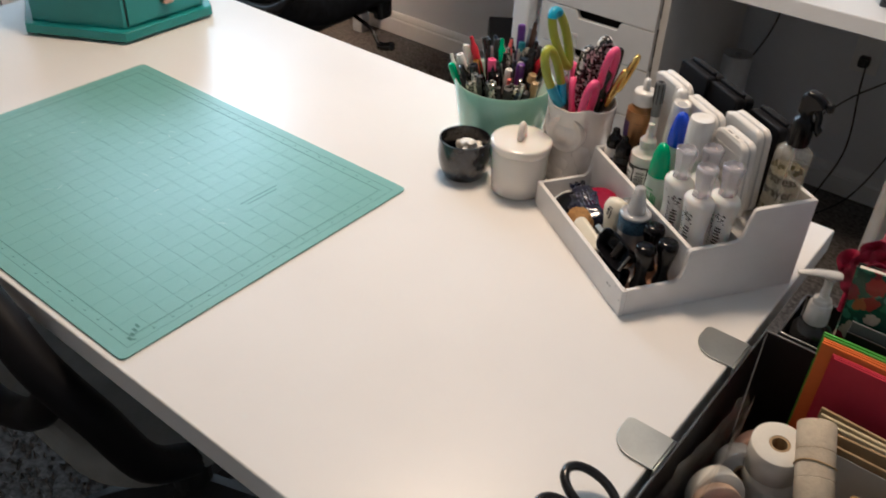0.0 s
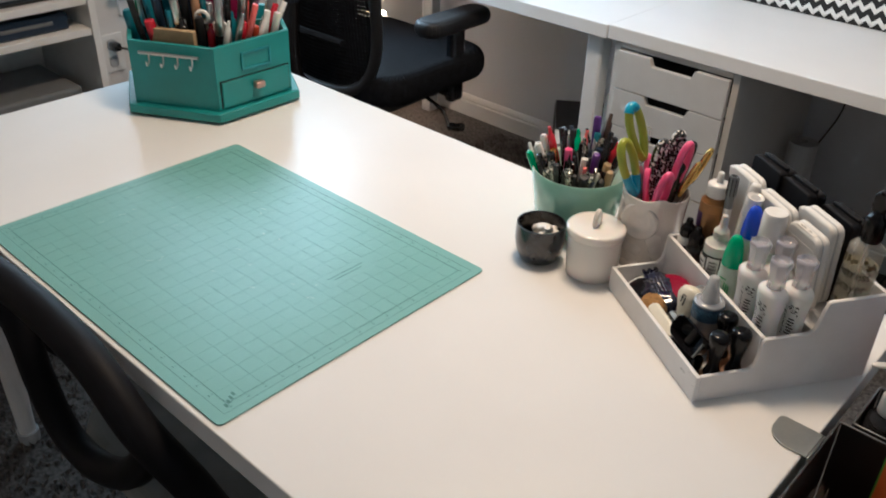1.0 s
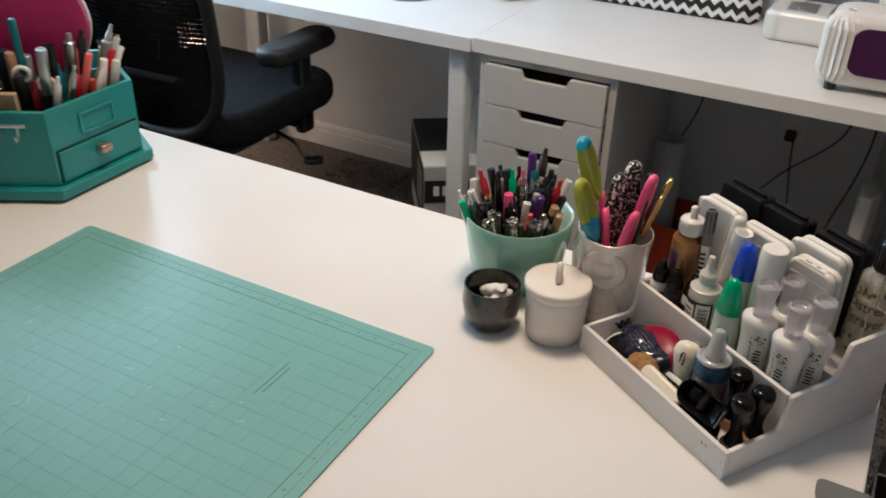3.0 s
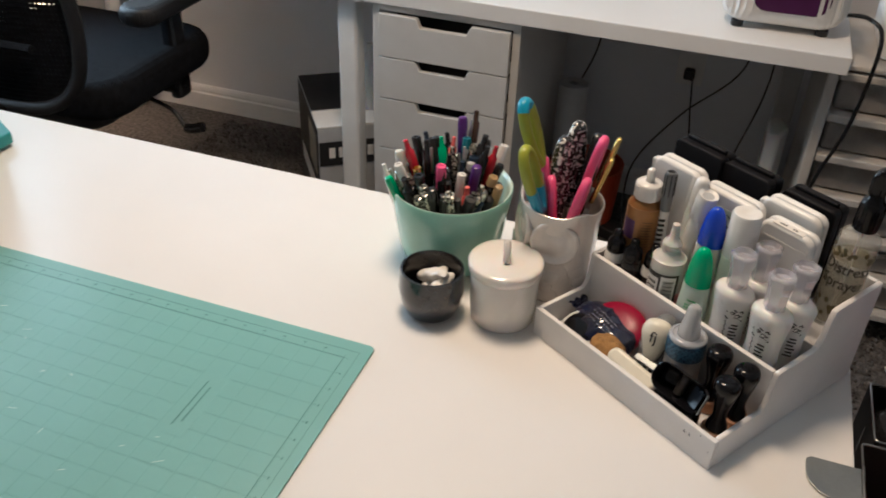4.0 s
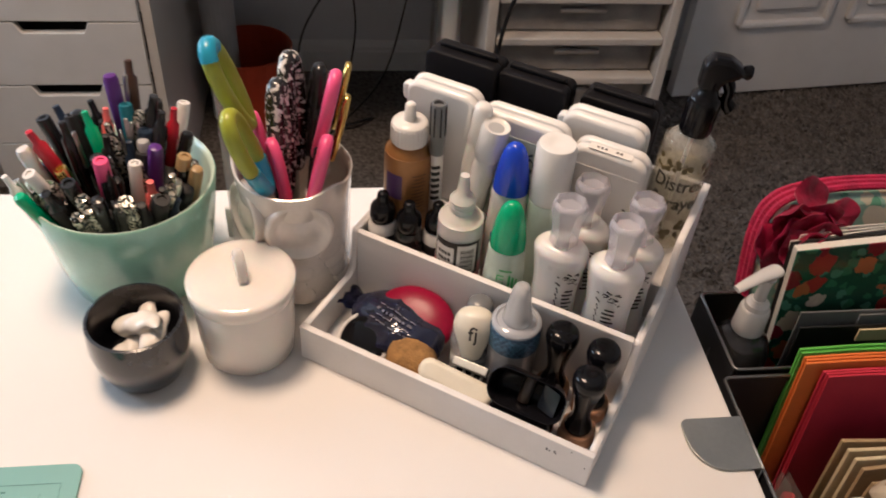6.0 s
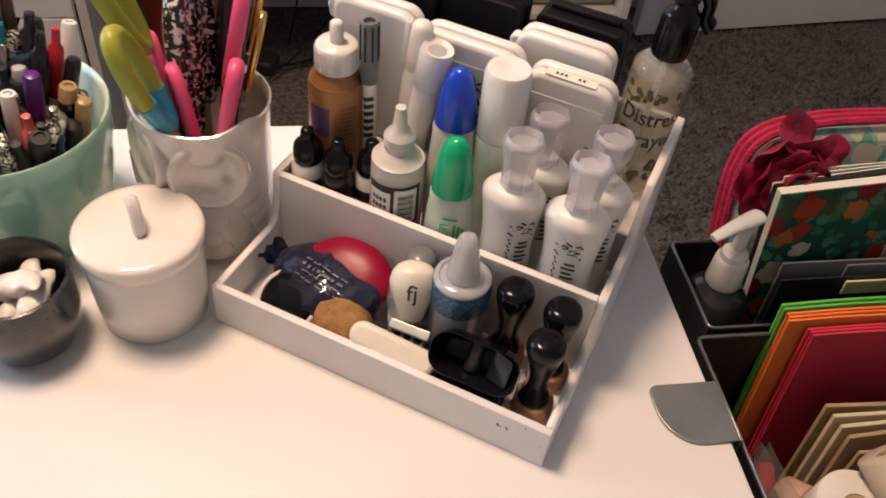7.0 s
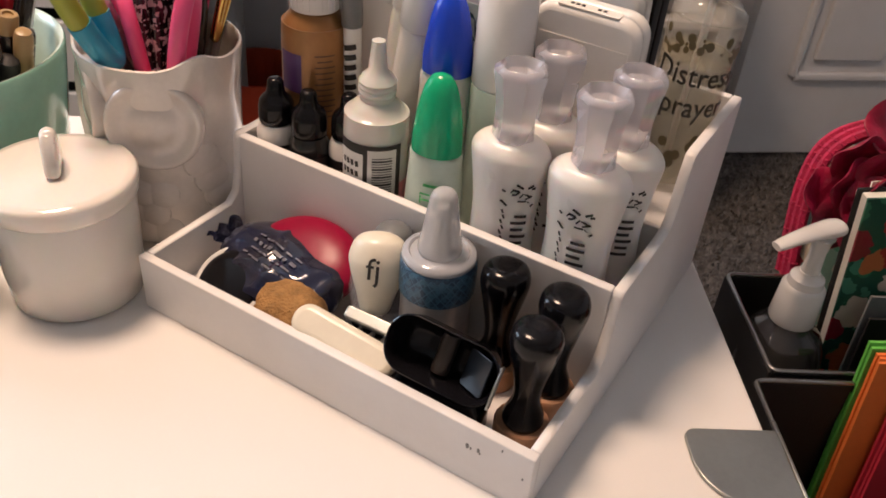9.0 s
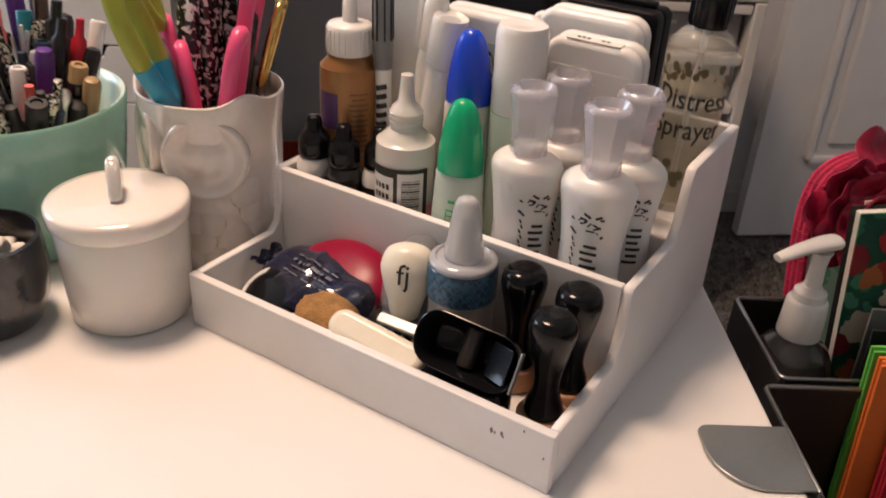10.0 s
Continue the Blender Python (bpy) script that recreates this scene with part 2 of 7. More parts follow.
def chevron():
    """Black and white zigzag cloth."""
    m = mat("chevron_cloth", (0.8, 0.8, 0.8), 0.8, bump=0.3, bscale=800)
    n, l = m.node_tree.nodes, m.node_tree.links
    tc, sp = n.new("ShaderNodeTexCoord"), n.new("ShaderNodeSeparateXYZ")
    l.new(tc.outputs["Object"], sp.inputs[0])

    def calc(op, a, b=None):
        k = n.new("ShaderNodeMath")
        k.operation = op
        for i, v in enumerate((a, b)):
            if v is None:
                continue
            if isinstance(v, (int, float)):
                k.inputs[i].default_value = v
            else:
                l.new(v, k.inputs[i])
        return k.outputs[0]

    zig = calc("PINGPONG", sp.outputs["X"], 0.016)
    row = calc("FRACT", calc("MULTIPLY", calc("ADD", sp.outputs["Z"], zig), 29.0))
    white = calc("GREATER_THAN", row, 0.56)
    mix = n.new("ShaderNodeMix")
    mix.data_type = "RGBA"
    mix.inputs["A"].default_value, mix.inputs["B"].default_value = (0.012, 0.012, 0.012, 1), (0.75, 0.74, 0.72, 1)
    l.new(white, mix.inputs["Factor"])
    l.new(mix.outputs["Result"], n["Principled BSDF"].inputs["Base Color"])
    return m


CHEV = chevron()


# ---- mesh helpers ----
def merge(bm, other, m=None):
    """Adds other to bm, moved by m."""
    if m is not None:
        bmesh.ops.transform(other, matrix=m, verts=other.verts)
    me = bpy.data.meshes.new("tmp")
    other.to_mesh(me)
    other.free()
    bm.from_mesh(me)
    bpy.data.meshes.remove(me)
    return bm


def box(size, at=(0, 0, 0), bev=0.0015, m=None, bm=None, seg=2):
    """A box with rounded edges, centred on at."""
    b = bmesh.new()
    bmesh.ops.create_cube(b, size=1)
    bmesh.ops.scale(b, vec=size, verts=b.verts)
    if bev:
        bmesh.ops.bevel(b, geom=b.edges[:], offset=min(bev, min(size) * 0.45), segments=seg, affect="EDGES", profile=0.5)
    bmesh.ops.translate(b, vec=at, verts=b.verts)
    return merge(bm or bmesh.new(), b, m)


def lathe(profile, seg=28, m=None, bm=None, flat=1.0, caps=True, ring=False):
    """A turned shape from (radius, height) pairs; flat squeezes its depth; ring joins the last pair to the first."""
    b = bmesh.new()
    rings = []
    for r, z in profile:
        if r <= 1e-6:
            rings.append([b.verts.new((0, 0, z))])
        else:
            rings.append([b.verts.new((r * math.cos(2 * math.pi * k / seg), flat * r * math.sin(2 * math.pi * k / seg), z)) for k in range(seg)])
    for lo, hi in zip(rings, rings[1:] + rings[:1] if ring else rings[1:]):
        for k in range(seg):
            q = [lo[k % len(lo)], lo[(k + 1) % len(lo)], hi[(k + 1) % len(hi)], hi[k % len(hi)]]
            q = list(dict.fromkeys(q))
            if len(q) > 2:
                b.faces.new(q)
    closed = ring
    for end, flip in ((rings[0], True), (rings[-1], False)):
        if caps and not closed and len(end) > 2:
            b.faces.new(end[::-1] if flip else end)
    bmesh.ops.recalc_face_normals(b, faces=b.faces)
    return merge(bm or bmesh.new(), b, m)


def tube(points, r, seg=8, m=None, bm=None, closed=False, flat=1.0):
    """A round bar along points; r is one radius or one for each point."""
    b = bmesh.new()
    pts = [Vector(p) for p in points]
    rs = r if isinstance(r, (list, tuple)) else [r] * len(pts)
    rings = []
    up = None
    for i, p in enumerate(pts):
        a = pts[(i - 1) % len(pts)] if closed or i else p
        c = pts[(i + 1) % len(pts)] if closed or i < len(pts) - 1 else p
        d = (c - a).normalized()
        if up is None:
            up = Vector((0, 0, 1)) if abs(d.z) < 0.9 else Vector((1, 0, 0))
        side = d.cross(up).normalized()
        up = side.cross(d).normalized()
        rings.append([b.verts.new(p + rs[i] * (math.cos(2 * math.pi * k / seg) * side + flat * math.sin(2 * math.pi * k / seg) * up)) for k in range(seg)])
    pairs = list(zip(rings, rings[1:])) + ([(rings[-1], rings[0])] if closed else [])
    for lo, hi in pairs:
        for k in range(seg):
            b.faces.new((lo[k], lo[(k + 1) % seg], hi[(k + 1) % seg], hi[k]))
    if not closed:
        b.faces.new(rings[0][::-1])
        b.faces.new(rings[-1])
    bmesh.ops.recalc_face_normals(b, faces=b.faces)
    return merge(bm or bmesh.new(), b, m)


def prism(poly, z0, z1, bev=0.001, m=None, bm=None, seg=2):
    """A plate or block with the outline poly."""
    b = bmesh.new()
    lo = [b.verts.new((x, y, z0)) for x, y in poly]
    hi = [b.verts.new((x, y, z1)) for x, y in poly]
    b.faces.new(lo[::-1])
    b.faces.new(hi)
    for k in range(len(poly)):
        j = (k + 1) % len(poly)
        b.faces.new((lo[k], lo[j], hi[j], hi[k]))
    bmesh.ops.recalc_face_normals(b, faces=b.faces)
    if bev:
        bmesh.ops.bevel(b, geom=b.edges[:], offset=bev, segments=seg, affect="EDGES", profile=0.5)
    return merge(bm or bmesh.new(), b, m)


def smooth_path(points, n=8):
    """A smooth run through points."""
    pts = [Vector(p) for p in points]
    out = []
    for i in range(len(pts) - 1):
        p0, p1, p2, p3 = pts[max(i - 1, 0)], pts[i], pts[i + 1], pts[min(i + 2, len(pts) - 1)]
        for k in range(n):
            t = k / n
            out.append(0.5 * (2 * p1 + (p2 - p0) * t + (2 * p0 - 5 * p1 + 4 * p2 - p3) * t * t + (3 * p1 - p0 - 3 * p2 + p3) * t ** 3))
    return out + [pts[-1]]


def curve(profile, n=4):
    """A smoother turned profile through the given pairs."""
    pts = [(r, z, 0) for r, z in profile]
    return [(max(0.0, p.x), p.y) for p in smooth_path(pts, n)]


def rounded(w, d, r, n=5, cx=0.0, cy=0.0):
    """The outline of a rectangle with round corners."""
    out = []
    for sx, sy, a in ((1, 1, 0), (-1, 1, 90), (-1, -1, 180), (1, -1, 270)):
        for k in range(n + 1):
            t = radians(a + 90 * k / n)
            out.append((cx + sx * (w / 2 - r) + r * math.cos(t), cy + sy * (d / 2 - r) + r * math.sin(t)))
    return out


def finish(name, bm, material, angle=50):
    me = bpy.data.meshes.new(name)
    for f in bm.faces:
        f.smooth = len(f.verts) <= 4 and f.calc_area() < 0.0012
    for e in bm.edges:
        e.smooth = len(e.link_faces) == 2 and e.calc_face_angle(0) < radians(angle)
    bm.to_mesh(me)
    bm.free()
    me.materials.append(material)
    return me


def part(name, bm, material, parent, label=""):
    """Links a bmesh as one mesh object under a thing or a part."""
    ob = new(name, finish(name, bm, material))
    ob.parent = parent
    return tagged(ob, label, kind="stuff" if name.endswith("_bars") else "")


def thing(name, label, category, m=None, group="", kind=""):
    """An empty at a thing's base that carries its parts."""
    ob = new(name)
    ob.empty_display_size = 0.02
    if m is not None:
        ob.matrix_world = m
    return tagged(ob, label, category, group, kind)


def solid(name, bm, material, label, category, m=None, group="", kind=""):
    """A thing of one mesh."""
    ob = new(name, finish(name, bm, material))
    if m is not None:
        ob.matrix_world = m
    return tagged(ob, label, category, group, kind)


def letters(text, size, depth=0.0002):
    """The mesh of a word in the built-in font, centred, in the x-y plane."""
    cu = bpy.data.curves.new("word", "FONT")
    cu.body, cu.size, cu.extrude, cu.align_x, cu.align_y = text, size, depth, "CENTER", "CENTER"
    cu.resolution_u = 3
    ob = new("word", cu)
    me = bpy.data.meshes.new_from_object(ob.evaluated_get(bpy.context.evaluated_depsgraph_get()))
    bpy.data.objects.remove(ob)
    bm = bmesh.new()
    bm.from_mesh(me)
    bpy.data.meshes.remove(me)
    return bm


def wrap(bm, r, turn=0.0, z=0.0, flat=1.0):
    """Bends a flat mesh in x-y round an upright cylinder of radius r; turn: degrees round the axis."""
    for v in bm.verts:
        a = v.co.x / r + radians(turn) - math.pi / 2
        rr = r + v.co.z
        v.co = (rr * math.cos(a), flat * rr * math.sin(a), z + v.co.y)
    return bm


def grid_plate(w, h, nx=14, ny=1, t=0.0002):
    """A thin label with enough columns to bend."""
    bm = bmesh.new()
    rows = [[bm.verts.new((w * (i / nx - 0.5), h * (j / ny - 0.5), t)) for i in range(nx + 1)] for j in range(ny + 1)]
    for j in range(ny):
        for i in range(nx):
            bm.faces.new((rows[j][i], rows[j][i + 1], rows[j + 1][i + 1], rows[j + 1][i]))
    return bm


def axis_to(a, b):
    """A matrix that puts the z axis along a to b, with its origin at a."""
    a, b = Vector(a), Vector(b)
    return Matrix.Translation(a) @ (b - a).to_track_quat("Z", "Y").to_matrix().to_4x4()


# ---- room ----
X0, X1, Y0, Y1, H = -1.80, 2.10, -1.60, 2.21, 2.47
bm = box((X1 - X0 + 0.3, Y1 - Y0 + 0.3, 0.1), ((X0 + X1) / 2, (Y0 + Y1) / 2, FLOOR - 0.05), 0)
floor = solid("floor", bm, CARPET, "dark grey-brown flecked cut-pile carpet", "floor", kind="structure")
solid("ceiling", box((X1 - X0 + 0.3, Y1 - Y0 + 0.3, 0.1), ((X0 + X1) / 2, (Y0 + Y1) / 2, H + 0.05), 0), CEIL, "plain white painted ceiling", "ceiling", kind="structure")
solid("wall_north", box((X1 - X0 + 0.3, 0.12, H - FLOOR), ((X0 + X1) / 2, Y1 + 0.06, (H + FLOOR) / 2), 0), WALL, "pale grey painted wall behind the desks", "wall", kind="structure")
solid("wall_south", box((X1 - X0 + 0.3, 0.12, H - FLOOR), ((X0 + X1) / 2, Y0 - 0.06, (H + FLOOR) / 2), 0), WALLW, "plain pale grey painted wall", "wall", kind="structure")
solid("wall_east", box((0.12, Y1 - Y0, H - FLOOR), (X1 + 0.06, (Y0 + Y1) / 2, (H + FLOOR) / 2), 0), WALL, "plain pale grey painted wall", "wall", kind="structure")
# west wall round the window opening
WY0, WY1, WZ0, WZ1 = 0.93, 1.89, 0.75, 1.94
bm = bmesh.new()
for y0, y1, z0, z1 in ((Y0, WY0, FLOOR, H), (WY1, Y1, FLOOR, H), (WY0, WY1, FLOOR, WZ0), (WY0, WY1, WZ1, H)):
    box((0.14, y1 - y0, z1 - z0), (X0 - 0.07, (y0 + y1) / 2, (z0 + z1) / 2), 0, bm=bm)
solid("wall_west", bm, WALLW, "pale painted wall with a window opening", "wall", kind="structure")
win = thing("window_1", "white framed window with raised slatted blind", "window", kind="structure")
bm = bmesh.new()
for y0, y1, z0, z1 in ((WY0, WY0 + 0.05, WZ0, WZ1), (WY1 - 0.05, WY1, WZ0, WZ1), (WY0 + 0.05, WY1 - 0.05, WZ0, WZ0 + 0.05), (WY0 + 0.05, WY1 - 0.05, WZ1 - 0.05, WZ1)):
    box((0.05, y1 - y0, z1 - z0), (X0 - 0.115, (y0 + y1) / 2, (z0 + z1) / 2), 0.002, bm=bm)
part("window_frame", bm, TRIM, win)
bm = box((0.06, WY1 - WY0 + 0.16, 0.03), (X0 + 0.02, (WY0 + WY1) / 2, WZ0 - 0.017), 0.006)
box((0.014, WY1 - WY0 + 0.1, 0.07), (X0 + 0.008, (WY0 + WY1) / 2, WZ0 - 0.07), 0.004, bm=bm)
part("window_sill", bm, TRIM, win)
for y in (WY0 - 0.035, WY1 + 0.035):
    part("casing", box((0.018, 0.068, WZ1 - WZ0), (X0 + 0.0095, y, (WZ0 + WZ1) / 2), 0.004), TRIM, win)
pane = part("pane", box((0.004, WY1 - WY0 - 0.1, WZ1 - WZ0 - 0.1), (X0 - 0.115, (WY0 + WY1) / 2, (WZ0 + WZ1) / 2), 0), GLASS, win)
pane.visible_shadow = False
slat = None
for k in range(9):
    z = WZ0 + 0.10 + 0.045 * k
    if slat is None:
        slat = finish("slat", box((0.035, WY1 - WY0 - 0.02, 0.0025), (0, 0, 0), 0, m=pose(0, 0, 0, 0, 24)), BLIND)
    ob = new("slat", slat)
    ob.parent = win
    ob.location = (X0 - 0.035, (WY0 + WY1) / 2, z)
solid("backdrop", box((60, 60, 0.1), (-33, 1.3, -1.2), 0), GRASS, "green lawn outside the window", "lawn", kind="structure")


def skirting(name, length, m, label):
    prof = [(0, 0), (0.015, 0), (0.015, 0.058), (0.010, 0.062), (0.010, 0.066), (0.012, 0.070), (0.009, 0.080), (0.004, 0.088), (0, 0.088)]
    b = prism(prof, 0, length, 0)
    bmesh.ops.transform(b, matrix=Matrix(((0, 0, 1, 0), (-1, 0, 0, 0), (0, 1, 0, 0), (0, 0, 0, 1))), verts=b.verts)
    bmesh.ops.recalc_face_normals(b, faces=b.faces)
    solid(name, b, TRIM, label, "baseboard", m, kind="structure")


skirting("baseboard", X1 - X0, pose(X0, Y1, FLOOR), "white moulded baseboard along the grey wall")
skirting("baseboard", Y1 - Y0 - 0.04, pose(X0, Y0 + 0.02, FLOOR, 0, 0, 90), "white moulded baseboard under the window")

# carpet pile near the places where the camera sees it close
bm = bmesh.new()
rng = random.Random(4)
verts, faces = [], []
for (x0, x1, y0, y1, count) in ((0.50, 1.75, 0.75, 2.10, 15000), (-1.30, -0.2, 1.0, 2.15, 8000), (-1.5, -0.3, -0.6, 0.3, 6000)):
    for _ in range(count):
        x, y, a, h = rng.uniform(x0, x1), rng.uniform(y0, y1), rng.uniform(0, 6.28), rng.uniform(0.006, 0.014)
        dx, dy, w = 0.006 * math.cos(a), 0.006 * math.sin(a), rng.uniform(0.003, 0.006)
        i = len(verts)
        verts += [(x - w, y - w * 0.6, FLOOR), (x + w, y - w * 0.6, FLOOR), (x, y + w, FLOOR), (x + dx, y + dy, FLOOR + h)]
        faces += [(i, i + 1, i + 3), (i + 1, i + 2, i + 3), (i + 2, i, i + 3)]
me = bpy.data.meshes.new("carpet_pile")
me.from_pydata(verts, [], faces)
me.materials.append(TUFT)
tagged(new("carpet_pile", me), "flecked grey-brown carpet tufts", "carpet", kind="stuff")

# panelled door standing open against the far wall
door = thing("door_1", "white six-panel interior door standing open", "door", pose(1.10, 2.035, FLOOR + 0.012, 0, 0, 6), kind="structure")
bm = box((0.80, 0.035, 2.02), (0.40, 0.0175, 1.01), 0.002)
part("leaf", bm, DOORP, door)
for px in (0.258, 0.582):
    for z0, z1 in ((0.212, 0.76), (0.88, 1.45), (1.56, 1.88)):
        bm = bmesh.new()
        w, h = 0.255, z1 - z0
        for sx, sz, dx, dz in ((w, 0.022, 0, -h / 2), (w, 0.022, 0, h / 2), (0.022, h, -w / 2, 0), (0.022, h, w / 2, 0)):
            box((sx, 0.018, sz), (px + dx, -0.004, (z0 + z1) / 2 + dz), 0.007, bm=bm)
        box((w - 0.08, 0.016, h - 0.08), (px, -0.003, (z0 + z1) / 2), 0.007, bm=bm)
        part("panel", bm, DOORP, door)
part("door_handle", lathe([(0.0, 0), (0.025, 0.001), (0.025, 0.006), (0.010, 0.01), (0.010, 0.03), (0.026, 0.045), (0.024, 0.06), (0, 0.065)], 20, m=pose(0.74, 0, 0.95, 90)), STEEL, door)

# ceiling lamp
lampt = thing("ceiling_light", "round flush ceiling light with frosted shade", "ceiling light", pose(-0.12, 0.78, H))
part("base", lathe([(0, 0), (0.17, 0), (0.17, -0.03), (0, -0.03)], 32), WHITEP, lampt)
shade = mat("lamp_shade", (0.85, 0.8, 0.7), 0.5)
shade.node_tree.nodes["Principled BSDF"].inputs["Emission Color"].default_value = (1, 0.8, 0.6, 1)
shade.node_tree.nodes["Principled BSDF"].inputs["Emission Strength"].default_value = 3.0
part("shade", lathe([(0.155, -0.03), (0.15, -0.06), (0.11, -0.085), (0, -0.095)], 32), shade, lampt)

# ---- large furniture ----
def craft_table():
    t = thing("craft_table", "white laminate craft table on round tapered legs", "table", pose(0, 0, 0))
    part("tabletop", box((1.54, 0.789, 0.034), (-0.27, 0.3865, TOP - 0.017), 0.002), TABLE, t)
    for x in (-0.96, 0.42):
        for y in (0.075, 0.70):
            leg = part("leg", lathe([(0.018, 0.03), (0.030, 0.50), (0.031, TOP - 0.035 - FLOOR)], 20, m=pose(x, y, FLOOR)), WHITEP, t)
            part("foot", lathe([(0.0, 0.0), (0.021, 0.0), (0.023, 0.012), (0.023, 0.03), (0.0, 0.03)], 16, m=pose(x, y, FLOOR)), LGREY, leg, "grey plastic foot")


craft_table()


def desk(x0, x1, top, label, legs):
    t = thing("desk", label, "desk", group="white desks along the wall")
    part("desktop", box((x1 - x0, 0.60, 0.038), ((x0 + x1) / 2, 1.894, top - 0.019), 0.0025), TABLE, t)
    for x, y in legs:
        part("leg", box((0.05, 0.05, top - 0.0385 - FLOOR), (x, y, (top - 0.0385 + FLOOR) / 2), 0.006), LGREY if y > 2 else WHITEP, t)


desk(-1.73, -0.532, DESK - 0.003, "white desk with square legs at the computer end", [(-1.67, 2.13), (-0.585, 1.65), (-0.585, 2.13)])
desk(-0.528, 0.525, DESK, "white desk resting on a drawer unit", [(0.46, 2.10)])


def drawer_unit():
    t = thing("drawer_unit", "white drawer unit with curved cut-out grips under the desk", "drawer unit", pose(-0.330, 1.600, FLOOR))
    h = DESK - 0.0385 - FLOOR
    for x in (-0.171, 0.171):
        part("side_panel", box((0.018, 0.55, h), (x, 0.285, h / 2), 0.001), DRAWW, t)
    part("top_panel", box((0.3236, 0.55, 0.018), (0, 0.285, h - 0.009), 0.001), DRAWW, t)
    part("bottom_panel", box((0.3236, 0.55, 0.018), (0, 0.285, 0.035), 0.001), DRAWW, t)
    part("back_panel", box((0.3236, 0.01, h - 0.07), (0, 0.55, h / 2), 0.001), DRAWW, t)
    hs = [0.105, 0.105, 0.135, 0.135, 0.135]
    z = h - 0.022
    for dh in hs:
        w = 0.318
        lo, hi = z - dh + 0.003, z
        pts = [(-w / 2, lo), (w / 2, lo), (w / 2, hi)]
        for u in range(9):
            s = u / 8
            pts.append((0.068 - 0.014 * s, hi - 0.022 * (3 * s * s - 2 * s ** 3)))
        for u in range(9):
            s = 1 - u / 8
            pts.append((-0.068 + 0.014 * s, hi - 0.022 * (3 * s * s - 2 * s ** 3)))
        pts.append((-w / 2, hi))
        bm = prism(pts, 0, 0.017, 0.0008, seg=1)
        bmesh.ops.transform(bm, matrix=pose(0, 0.012, 0, 90), verts=bm.verts)
        d = part("drawer", bm, DRAWW, t)
        # black sheet behind the front puts the drawer's inner shade into colour
        part("inner_shade_sheet", box((0.30, 0.004, dh - 0.03), (0, 0.09, z - dh / 2 - 0.012), 0.0005), BLACKM, d)
        z -= dh


drawer_unit()


